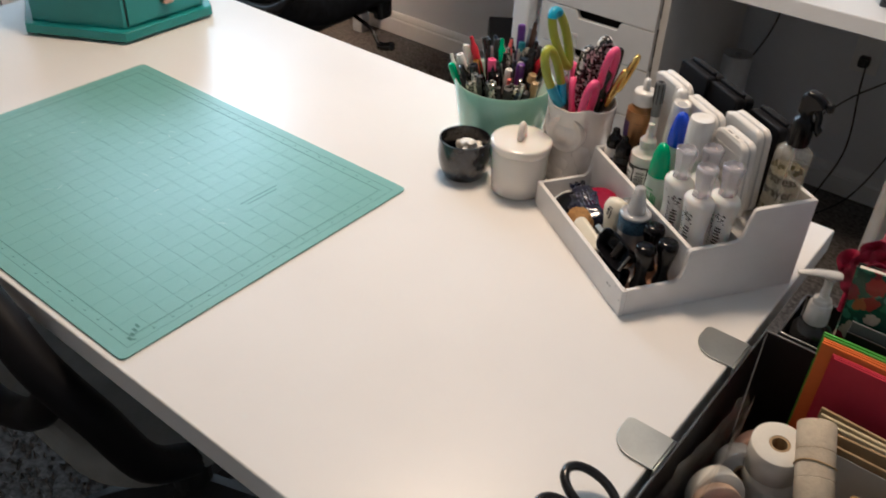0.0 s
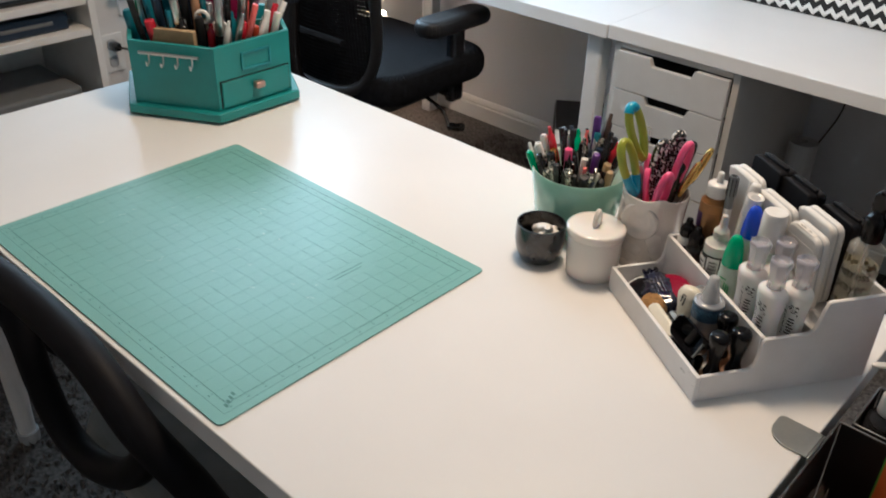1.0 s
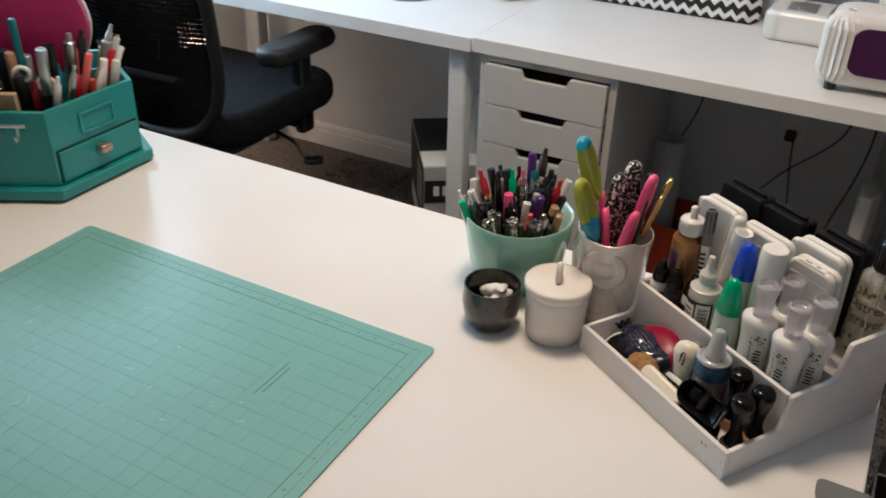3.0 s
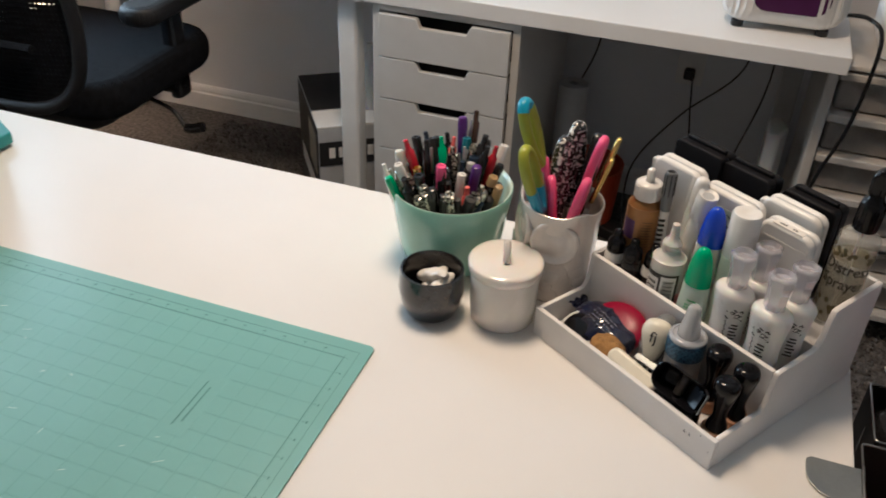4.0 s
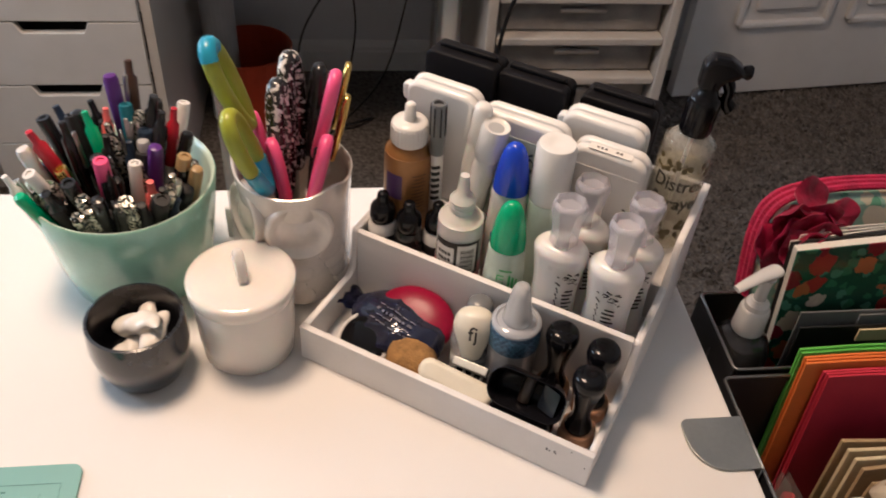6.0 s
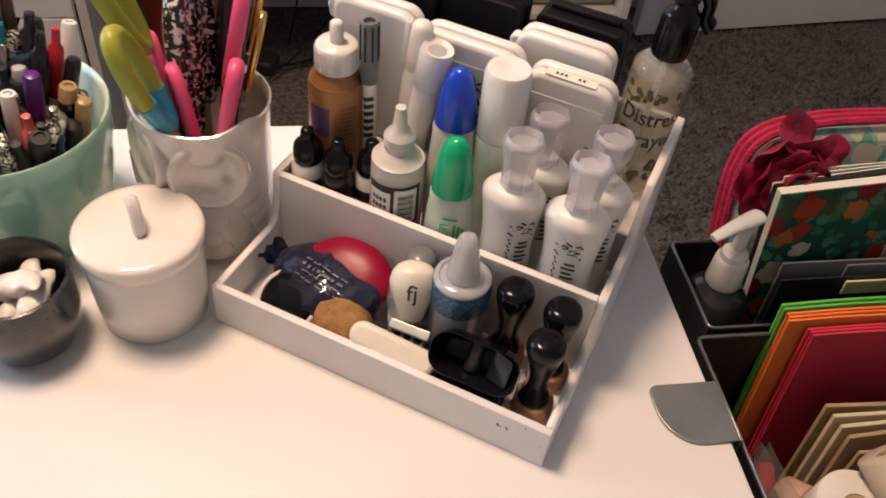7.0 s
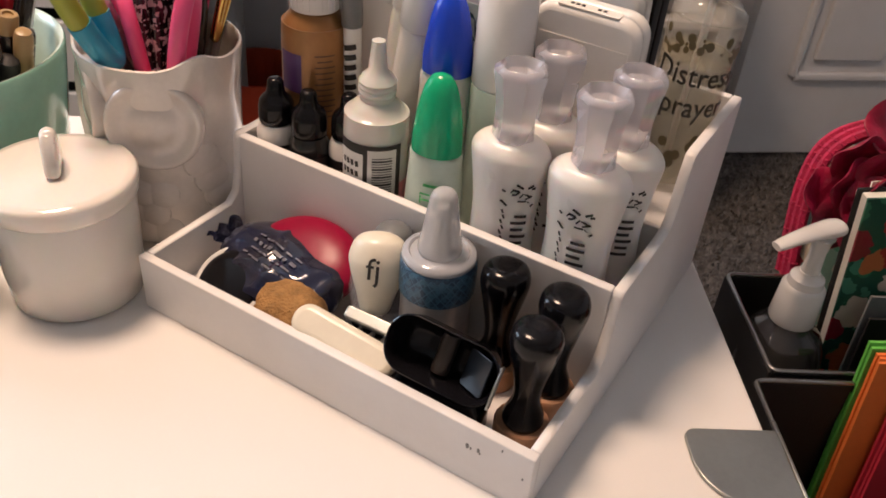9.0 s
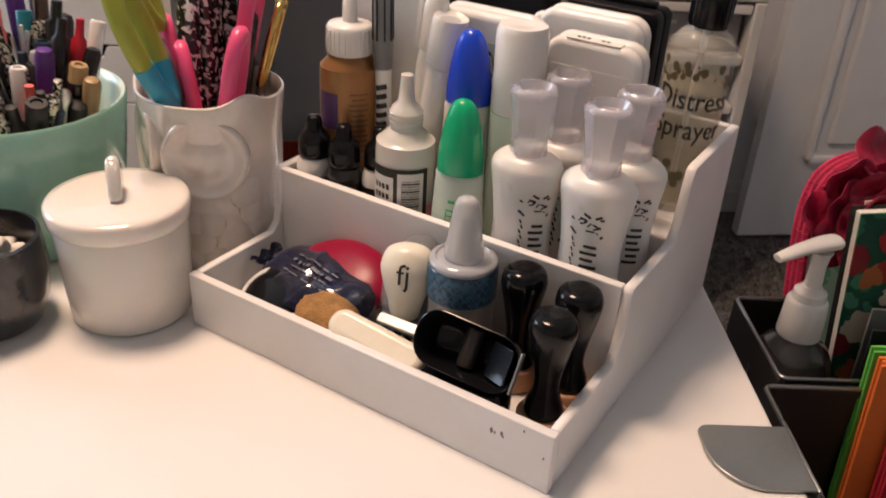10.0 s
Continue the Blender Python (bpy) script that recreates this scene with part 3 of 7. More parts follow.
def office_chair():
    """Black mesh task chair facing the desk."""
    t = thing("office_chair", "black mesh-back swivel office chair with padded arms", "office chair", pose(-1.30, 1.46, FLOOR, 0, 0, 1))
    part("seat", prism(rounded(0.55, 0.50, 0.10, 6, 0.01, 0.03), 0.425, 0.52, 0.035, seg=4), FABRIC, t)
    part("seat_pan", prism(rounded(0.40, 0.40, 0.08, 6, 0, 0.02), 0.375, 0.427, 0.02, seg=3), BLACKM, t)
    frame_pts = []
    for k in range(40):
        a = 2 * math.pi * k / 40
        cx, cz = math.cos(a), math.sin(a)
        x = 0.235 * math.copysign(abs(cx) ** 0.55, cx)
        z = 0.775 + 0.325 * math.copysign(abs(cz) ** 0.6, cz)
        frame_pts.append((x, -0.24 - 0.10 * (z - 0.5) + 0.05 * (x / 0.235) ** 2, z))
    part("back_frame", tube(frame_pts, 0.017, 10, closed=True), BLACKM, t)
    bm = bmesh.new()
    n = 46
    for i in range(n):
        x = -0.225 + 0.45 * i / (n - 1)
        tall = 0.315 * (1 - abs(x / 0.24) ** 4) ** 0.5
        tube([(x, -0.24 - 0.10 * (z - 0.5) + 0.05 * (x / 0.235) ** 2 + 0.006, z) for z in (0.775 - tall, 0.775, 0.775 + tall)], 0.0049, 4, bm=bm)
    for j in range(50):
        z = 0.475 + 0.60 * j / 49
        half = 0.225 * (1 - abs((z - 0.775) / 0.33) ** 4) ** 0.5
        tube([(x, -0.24 - 0.10 * (z - 0.5) + 0.05 * (x / 0.235) ** 2 + 0.006, z) for x in (-half, -half / 2, 0, half / 2, half)], 0.0054, 4, bm=bm)
    part("back_mesh", bm, FABRIC, t, "see-through black woven mesh")
    part("lumbar_bar", tube(smooth_path([(-0.15, -0.262, 0.62), (0, -0.285, 0.63), (0.15, -0.262, 0.62)]), 0.014, 8, flat=0.6), FABRIC, t)
    part("back_bracket", tube(smooth_path([(0, -0.32, 0.72), (0, -0.32, 0.5), (0, -0.18, 0.40), (0, 0, 0.39)]), 0.028, 8), BLACK, t)
    for s in (-1, 1):
        arm = part("arm_post", box((0.035, 0.06, 0.26), (s * 0.245, 0.12, 0.50), 0.012), BLACK, t)
        bm = box((0.16, 0.06, 0.03), (s * 0.18, 0.12, 0.40), 0.01)
        part("arm_bracket", bm, BLACK, arm)
        part("arm_pad", prism(rounded(0.10, 0.29, 0.045, 6, s * 0.245, 0.105), 0.605, 0.655, 0.020, seg=3), BLACKM, arm)
    part("lift_column", lathe([(0.03, 0.10), (0.03, 0.22), (0.018, 0.22), (0.018, 0.40)], 16), STEEL, t)
    part("tilt_lever", tube(smooth_path([(0.12, 0.05, 0.40), (0.26, 0.04, 0.37), (0.31, 0.03, 0.33), (0.36, 0.03, 0.34)]), [0.006] * 16 + [0.014] * 9, 8), BLACK, t)
    for k in range(5):
        a = radians(20 + 72 * k)
        leg = part("base_leg", tube([(0, 0, 0.11), (0.15 * math.cos(a), 0.15 * math.sin(a), 0.10), (0.29 * math.cos(a), 0.29 * math.sin(a), 0.075)], [0.032, 0.026, 0.018], 8), STEEL, t)
        part("caster", lathe([(0, -0.022), (0.026, -0.022), (0.029, -0.01), (0.029, 0.01), (0.026, 0.022), (0, 0.022)], 16, m=pose(0.29 * math.cos(a), 0.29 * math.sin(a), 0.030, 90, 0, math.degrees(a) + 30)), BLACK, leg)


office_chair()


def side_chair():
    """Black chair with an open loop back pushed under the front edge of the craft table."""
    t = thing("task_chair", "black loop-backed chair with grey seat pushed under the table", "chair", pose(0.035, 0.004, FLOOR))
    part("seat", prism(rounded(0.44, 0.44, 0.14, 8, -0.30, 0.20), 0.40, 0.455, 0.025, seg=4), mat("grey_seat", (0.26, 0.27, 0.26), 0.8, var=0.12, bump=0.4, bscale=700), t, "grey upholstered seat")
    rail = smooth_path([(-0.78, -0.080, 0.700), (-0.62, -0.060, 0.722), (-0.48, -0.052, 0.738), (-0.34, -0.050, 0.742), (-0.23, -0.050, 0.725), (-0.15, -0.046, 0.670), (-0.10, -0.02, 0.60), (-0.08, 0.02, 0.50), (-0.11, 0.10, 0.415)], 6)
    part("back_rail", tube(rail, 0.025, 12), INKBLK, t)
    loop = smooth_path([(-0.50, -0.052, 0.730), (-0.455, -0.050, 0.655), (-0.435, -0.050, 0.58), (-0.40, -0.048, 0.510), (-0.33, -0.046, 0.492), (-0.24, -0.046, 0.530), (-0.17, -0.046, 0.590), (-0.13, -0.040, 0.65)], 6)
    part("back_loop", tube(loop, 0.022, 12), INKBLK, t)
    part("far_post", tube(smooth_path([(-0.78, -0.080, 0.700), (-0.80, -0.05, 0.60), (-0.74, 0.04, 0.48), (-0.60, 0.12, 0.41)], 6), 0.026, 12), INKBLK, t)
    part("under_plate", box((0.30, 0.24, 0.02), (-0.30, 0.20, 0.388), 0.006), BLACKM, t)
    part("lift_column", lathe([(0.035, 0.08), (0.035, 0.22), (0.02, 0.22), (0.02, 0.378)], 16, m=pose(-0.30, 0.20, 0)), BLACKM, t)
    for k in range(5):
        a = radians(-52 + 72 * k)
        c, s = math.cos(a), math.sin(a)
        leg = part("base_leg", tube([(-0.30, 0.20, 0.10), (-0.30 + 0.14 * c, 0.20 + 0.14 * s, 0.10), (-0.30 + 0.28 * c, 0.20 + 0.28 * s, 0.075)], [0.034, 0.030, 0.022], 8), BLACKM, t)
        part("caster", lathe([(0, -0.02), (0.024, -0.02), (0.027, 0), (0.024, 0.02), (0, 0.02)], 14, m=pose(-0.30 + 0.28 * c, 0.20 + 0.28 * s, 0.028, 90, 0, math.degrees(a))), BLACKM, leg)


side_chair()


def bookshelf():
    """White shelf unit beside the window, its open front towards the table."""
    t = thing("shelf_unit", "white open shelf unit holding dark devices and papers", "shelf", pose(-1.79, 0.645, FLOOR))
    w, d, h = 0.80, 0.34, 1.10
    for y in (-0.009, -w + 0.009):
        part("side_panel", box((d, 0.018, h), (d / 2, y, h / 2), 0.001), WHITEP, t)
    for z in (0.05, 0.33, 0.702, 0.781, 0.887, 0.985, h - 0.009):
        part("shelf", box((d - 0.012, w - 0.038, 0.018), (d / 2, -w / 2, z), 0.001), WHITEP, t)
    part("back_panel", box((0.006, w - 0.04, h - 0.02), (0.006, -w / 2, h / 2), 0), WHITEP, t)


bookshelf()
rng = random.Random(11)
for z, items in ((0.339, 2), (0.711, 3), (0.790, 2), (0.896, 2), (0.994, 2)):
    for k in range(items):
        hh = rng.uniform(0.035, 0.055) if z > 0.5 else 0.22
        w = 0.74 / items - 0.03
        y = 0.645 - 0.06 - w / 2 - k * (0.72 / items)
        c = rng.choice([BLACKM, NAVY, BLACK, GREYP])
        dev = thing("device_box", "dark flat device lying on a white shelf", "device", pose(-1.62, y, FLOOR + z + 0.0005))
        part("body", box((0.24, w, hh), (0.02, 0, hh / 2), 0.008), c, dev)
        part("front_strip", box((0.003, w * 0.6, hh * 0.2), (0.1408, 0, hh * 0.55), 0.0005), GREYP, dev)
# outlet with a plug and its cord on the west wall
o = thing("wall_outlet", "white wall outlet with a black plug in it", "outlet", pose(X0 + 0.0005, 0.84, 0.54))
part("cover_plate", box((0.006, 0.075, 0.118), (0.003, 0, 0), 0.002), WPLAS, o)
for dz in (-0.026, 0.026):
    part("socket", prism(rounded(0.034, 0.028, 0.01), 0, 0.003, 0.0005, m=pose(0.0058, 0, dz, 0, 90)), LGREY, o)
part("plug", box((0.035, 0.028, 0.024), (0.027, 0, 0.026), 0.006), BLACK, o)
part("cord", tube(smooth_path([(0.044, 0, 0.026), (0.09, 0.02, 0.02), (0.10, 0.05, -0.06), (0.06, 0.08, -0.25), (0.05, 0.10, -0.50)]), 0.0035, 6), BLACK, o)

# ---- on and under the back desks ----
# small unseen lamp added on the floor behind the chair to light the corner
fl = thing("unseen_corner_lamp", "small unseen lamp added behind the chair to warm the corner", "lamp", pose(-1.725, 1.87, FLOOR))
part("base", lathe([(0, 0), (0.06, 0), (0.06, 0.012), (0.012, 0.02), (0.010, 0.33), (0, 0.33)], 24), WOOD, fl)
part("shade", lathe([(0.070, 0.33), (0.045, 0.45)], 28, caps=False), MATS["lamp_shade"], fl, "glowing cloth shade")

kb = thing("keyboard", "slim white keyboard on the desk", "keyboard", pose(-1.22, 1.965, DESK - 0.0025, 0, 0, 10))
part("tray", prism(rounded(0.42, 0.12, 0.012), 0, 0.006, 0.0015), WPLAS, kb)
bm = bmesh.new()
for j in range(5):
    for i in range(15):
        box((0.0225, 0.0175, 0.003), (-0.196 + 0.028 * i, -0.044 + 0.022 * j, 0.0078), 0.0006, bm=bm, seg=1)
tagged(part("keys", bm, WHITEP, kb, "rows of white keys"), kind="stuff")
solid("mouse_pad", lathe([(0, 0), (0.10, 0), (0.10, 0.003), (0, 0.003)], 48), GREYP, "round grey mouse pad", "mouse pad", pose(-0.885, 1.885, DESK - 0.0025))
solid("computer_mouse", lathe([(0.0, 0), (0.054, 0), (0.057, 0.008), (0.05, 0.02), (0.03, 0.029), (0, 0.032)], 28, flat=0.58), WPLAS, "white wireless mouse on a round pad", "mouse", pose(-0.915, 1.90, DESK + 0.001, 0, 0, 20))
pp = thing("paper_stack", "loose white papers lying on the desk", "papers", pose(-0.72, 2.04, DESK + 0.0005, 0, 0, 28))
for k in range(3):
    part("sheet", box((0.20, 0.13, 0.0008), (0.003 * k, 0.004 * k, 0.0006 + 0.0011 * k), 0, m=pose(0, 0, 0, 0, 0, 3 * k)), PAPER, pp)
solid("cork_coaster", lathe([(0, 0), (0.042, 0), (0.042, 0.011), (0.039, 0.012), (0, 0.012)], 32), CORK, "round cork coaster lying on the desk", "coaster", pose(-0.615, 2.0, DESK + 0.0005))
solid("pink_ball", lathe([(0, 0), (0.012, 0.004), (0.02, 0.012), (0.0225, 0.0225), (0.02, 0.033), (0.012, 0.041), (0, 0.045)], 20), PINKB, "small fuzzy pink ball", "ornament", pose(-0.755, 2.03, DESK + 0.005))
solid("white_bowl", lathe([(0.0, 0), (0.025, 0), (0.045, 0.02), (0.052, 0.05), (0.049, 0.05), (0.042, 0.022), (0, 0.006)], 28), CERAM, "small white bowl of odds and ends", "bowl", pose(-0.695, 2.105, DESK + 0.0005))
for k in range(5):
    a = 1.3 * k
    solid("bead", lathe([(0, 0), (0.012, 0.004), (0.014, 0.012), (0.010, 0.022), (0, 0.026)], 12), (RED, BLACK, TEALP, CORAL, TAN)[k], "small coloured trinket in a bowl", "trinket", pose(-0.695 + 0.022 * math.cos(a), 2.105 + 0.022 * math.sin(a), DESK + 0.03), group="trinkets in the bowl")
cs = thing("pedestal_stand", "small white pedestal dish with a lilac candle", "pedestal dish", pose(-0.60, 2.085, DESK + 0.0005))
part("pedestal", lathe([(0, 0), (0.03, 0), (0.028, 0.006), (0.012, 0.015), (0.011, 0.035), (0.02, 0.042), (0.055, 0.046), (0.056, 0.052), (0, 0.052)], 32), CERAM, cs)
solid("candle", lathe([(0, 0), (0.026, 0), (0.026, 0.05), (0.022, 0.052), (0, 0.050)], 28), LILAC, "short lilac candle on a pedestal dish", "candle", pose(-0.61, 2.085, DESK + 0.0527))
for k, (x, m_) in enumerate(((-0.80, BLACK), (-0.83, STEEL))):
    solid("ornament", lathe([(0, 0), (0.02, 0), (0.023, 0.02), (0.012, 0.05), (0.018, 0.08), (0, 0.09)], 20), m_, "small dark glossy ornament by the wall", "ornament", pose(x, 2.12, DESK + 0.0005))

ch = thing("fabric_case", "black and white zigzag fabric case leaning on the wall", "case", pose(-0.235, 2.085, DESK + 0.0005, -12))
bm = prism(rounded(0.58, 0.07, 0.03, 5, 0, 0.035), 0, 0.24, 0.02, seg=4)
part("cover", bm, CHEV, ch)
part("base_edge", box((0.56, 0.05, 0.006), (0, 0.033, 0.0025), 0.002), BLACKM, ch)
fl = part("felt_flower", lathe([(0, 0), (0.034, 0), (0.036, 0.005), (0.034, 0.010), (0, 0.010)], 28, m=pose(-0.215, -0.001, 0.075, 90)), mat("felt_teal", (0.01, 0.22, 0.30), 0.9, bump=0.6), ch, "teal and pink felt flower")
part("flower_centre", lathe([(0, 0), (0.017, 0), (0.018, 0.004), (0.014, 0.009), (0, 0.010)], 20, m=pose(-0.215, -0.011, 0.075, 90)), mat("felt_pink", (0.70, 0.07, 0.22), 0.9, bump=0.6), fl)

sm = thing("sewing_machine", "white sewing machine with a smooth free-arm base", "sewing machine", pose(0.25, 2.06, DESK + 0.0005))
part("base", prism(rounded(0.36, 0.16, 0.03, 6, 0.02, 0.0), 0, 0.075, 0.015, seg=4), WPLAS, sm)
part("arm", prism(rounded(0.34, 0.11, 0.04, 6, 0.03, 0.02), 0.19, 0.28, 0.025, seg=4), WPLAS, sm)
part("column", box((0.11, 0.12, 0.16), (0.14, 0.02, 0.14), 0.02), WPLAS, sm)
part("needle_plate", box((0.07, 0.09, 0.002), (-0.08, -0.01, 0.0762), 0.0005), STEEL, sm)
part("foot_bar", lathe([(0, 0), (0.006, 0), (0.006, 0.1), (0, 0.1)], 10, m=pose(-0.09, 0.02, 0.09)), STEEL, sm)

pm = thing("die_cut_machine", "rounded white craft machine with a purple panel", "craft machine", pose(0.378, 1.745, DESK + 0.0005, 0, 0, 3))
bm = prism(rounded(0.235, 0.15, 0.045, 6), 0.010, 0.17, 0.035, seg=5)
part("body", bm, WPLAS, pm)
bm = prism(rounded(0.15, 0.10, 0.03, 6), 0, 0.006, 0.002)
bmesh.ops.transform(bm, matrix=pose(0.01, -0.073, 0.095, 90), verts=bm.verts)
part("front_panel", bm, mat("purple_panel", (0.07, 0.015, 0.07), 0.25, var=0.1), pm, "dark purple front panel")
for x in (-0.085, 0.085):
    for y in (-0.045, 0.045):
        part("foot", lathe([(0, 0), (0.013, 0), (0.013, 0.012), (0, 0.012)], 14, m=pose(x, y, 0)), BLACK, pm)


def drawer_tower():
    t = thing("drawer_tower", "white plastic tower of frosted drawers on the carpet", "drawer tower", pose(0.50, 1.69, FLOOR))
    w, d, h = 0.412, 0.36, 0.675
    for x in (0.011, w - 0.011):
        part("side_frame", box((0.022, d, h), (x, d / 2, h / 2), 0.004), TOWERP, t)
    n = 6
    for k in range(n + 1):
        z = -0.0150 + 0.0965 * (k + 1)
        part("rail", box((w - 0.046, d - 0.004, 0.019), (w / 2, d / 2 + 0.002, z), 0.004), TOWERP, t)
    for k in range(n):
        z = -0.0150 + 0.0965 * (k + 1.5)
        dr = part("drawer", box((w - 0.06, d - 0.03, 0.070), (w / 2, d / 2 + 0.015, z), 0.006), DRAWERP, t, "frosted see-through drawer")
        part("drawer_lip", box((0.10, 0.012, 0.012), (w / 2, 0.020, z + 0.018), 0.004), DRAWERP, dr)
    part("top", box((w, d, 0.012), (w / 2, d / 2, h + 0.0065), 0.004), TOWERP, t)


drawer_tower()
solid("white_tray", box((0.30, 0.24, 0.07), (0, 0, 0.035), 0.012), WPLAS, "white plastic box on the drawer tower", "box", pose(0.74, 1.86, FLOOR + 0.6885))
solid("hanging_cable", tube(smooth_path([(0.50, 1.80, 0.785), (0.545, 1.68, 0.82), (0.575, 1.65, 0.78), (0.565, 1.655, 0.60), (0.53, 1.66, 0.45), (0.515, 1.66, 0.25), (0.53, 1.64, FLOOR + 0.02)]), 0.0045, 8), BLACK, "black power cord hanging in front of the drawers", "cord")
for k, pts in enumerate(([(0.36, 2.17, 0.72), (0.34, 2.16, 0.5), (0.20, 2.10, 0.36), (0.10, 2.0, 0.22), (0.12, 1.9, FLOOR + 0.01)],
                         [(-0.05, 2.18, 0.72), (-0.06, 2.17, 0.5), (-0.12, 2.15, 0.3), (-0.10, 2.1, FLOOR + 0.01)],
                         [(0.21, 2.175, 0.45), (0.22, 2.15, 0.38), (0.24, 2.12, 0.2), (0.2, 2.0, FLOOR + 0.01)],
                         [(0.40, 2.15, 0.72), (0.41, 2.12, 0.5), (0.37, 2.1, 0.3), (0.30, 2.0, 0.12), (0.15, 1.85, FLOOR + 0.012)],
                         [(-0.63, 2.18, 0.72), (-0.64, 2.175, 0.5), (-0.60, 2.165, 0.42), (-0.57, 2.16, 0.25)])):
    solid("cable", tube(smooth_path(pts), 0.0025, 6), BLACK, "black cable hanging under the desk", "cable", group="cables under the desk")
o = thing("wall_outlet", "wall outlet under the desk with a black plug", "outlet", pose(0.20, Y1 - 0.0005, 0.47, 0, 0, -90))
part("cover_plate", box((0.006, 0.075, 0.118), (0.003, 0, 0), 0.002), WPLAS, o)
part("plug", box((0.03, 0.03, 0.03), (0.022, 0, -0.02), 0.006), BLACK, o)
ps = thing("power_strip", "black power adapter lying under the desk", "adapter", pose(0.10, 1.93, FLOOR, 0, 0, -20))
part("brick", box((0.15, 0.06, 0.035), (0, 0, 0.018), 0.006), BLACKM, ps)
part("lead", tube(smooth_path([(0.075, 0, 0.018), (0.12, 0.02, 0.02), (0.16, 0.08, 0.01)]), 0.004, 6), BLACK, ps)
solid("red_bin", lathe([(0, 0), (0.09, 0), (0.105, 0.20), (0.10, 0.20), (0.086, 0.006), (0, 0.006)], 28), ORANGE, "orange-red plastic bin under the desk", "bin", pose(-0.02, 1.98, FLOOR))
solid("paper_roll", lathe([(0.012, 0), (0.040, 0), (0.040, 0.42), (0.012, 0.42)], 24, ring=True), LGREY, "grey paper roll standing beside the drawer unit", "paper roll", pose(-0.085, 1.99, FLOOR))
pb = thing("plastic_sheet", "grey plastic sleeve standing beside the drawer tower", "plastic sleeve", pose(0.415, 1.80, FLOOR))
part("sleeve", prism([(0.0, -0.05), (0.03, -0.055), (0.05, 0), (0.035, 0.06), (0, 0.05)], 0, 0.48, 0.008), CLOUD, pb)

vb = thing("carton", "black and white printed carton under the desk", "carton", pose(-0.675, 1.62, FLOOR, 0, 0, 36))
part("body", box((0.30, 0.36, 0.33), (0.15, 0.18, 0.165), 0.002), LGREY, vb)
part("lid_band", box((0.304, 0.10, 0.004), (0.15, 0.05, 0.333), 0.0005), LABELW, vb)
part("side_print", box((0.002, 0.35, 0.32), (-0.0015, 0.18, 0.163), 0.0003), BLACKM, vb)
part("top_print", box((0.30, 0.24, 0.002), (0.15, 0.235, 0.3325), 0.0003), BLACKM, vb)
part("title_band", box((0.298, 0.002, 0.07), (0.15, -0.0015, 0.255), 0.0003), BLACKM, vb)
bm = bmesh.new()
for k in range(5):
    box((0.016, 0.001, 0.030), (0.035 + 0.026 * k, -0.0032, 0.258), 0, bm=bm)
part("lettering_bars", bm, LABELW, vb, "bold white lettering")
part("side_image", box((0.001, 0.12, 0.12), (-0.0032, 0.09, 0.24), 0), mat("printed_image", (0.5, 0.42, 0.28), 0.5, scale=30, col2=(0.2, 0.2, 0.2)), vb)
part("side_stripe", box((0.001, 0.30, 0.05), (-0.0032, 0.16, 0.12), 0), LABELW, vb)
part("keyhole_mark", lathe([(0, 0), (0.012, 0), (0.012, 0.001), (0, 0.001)], 16, m=pose(0.06, -0.0002, 0.14, 90)), BLACKM, vb)
solid("bottle_on_carton", lathe([(0, 0), (0.03, 0), (0.03, 0.12), (0.012, 0.16), (0.012, 0.18), (0, 0.18)], 20), CLOUD, "pale plastic bottle standing on the carton", "bottle", pose(-0.60, 1.80, FLOOR + 0.3345))

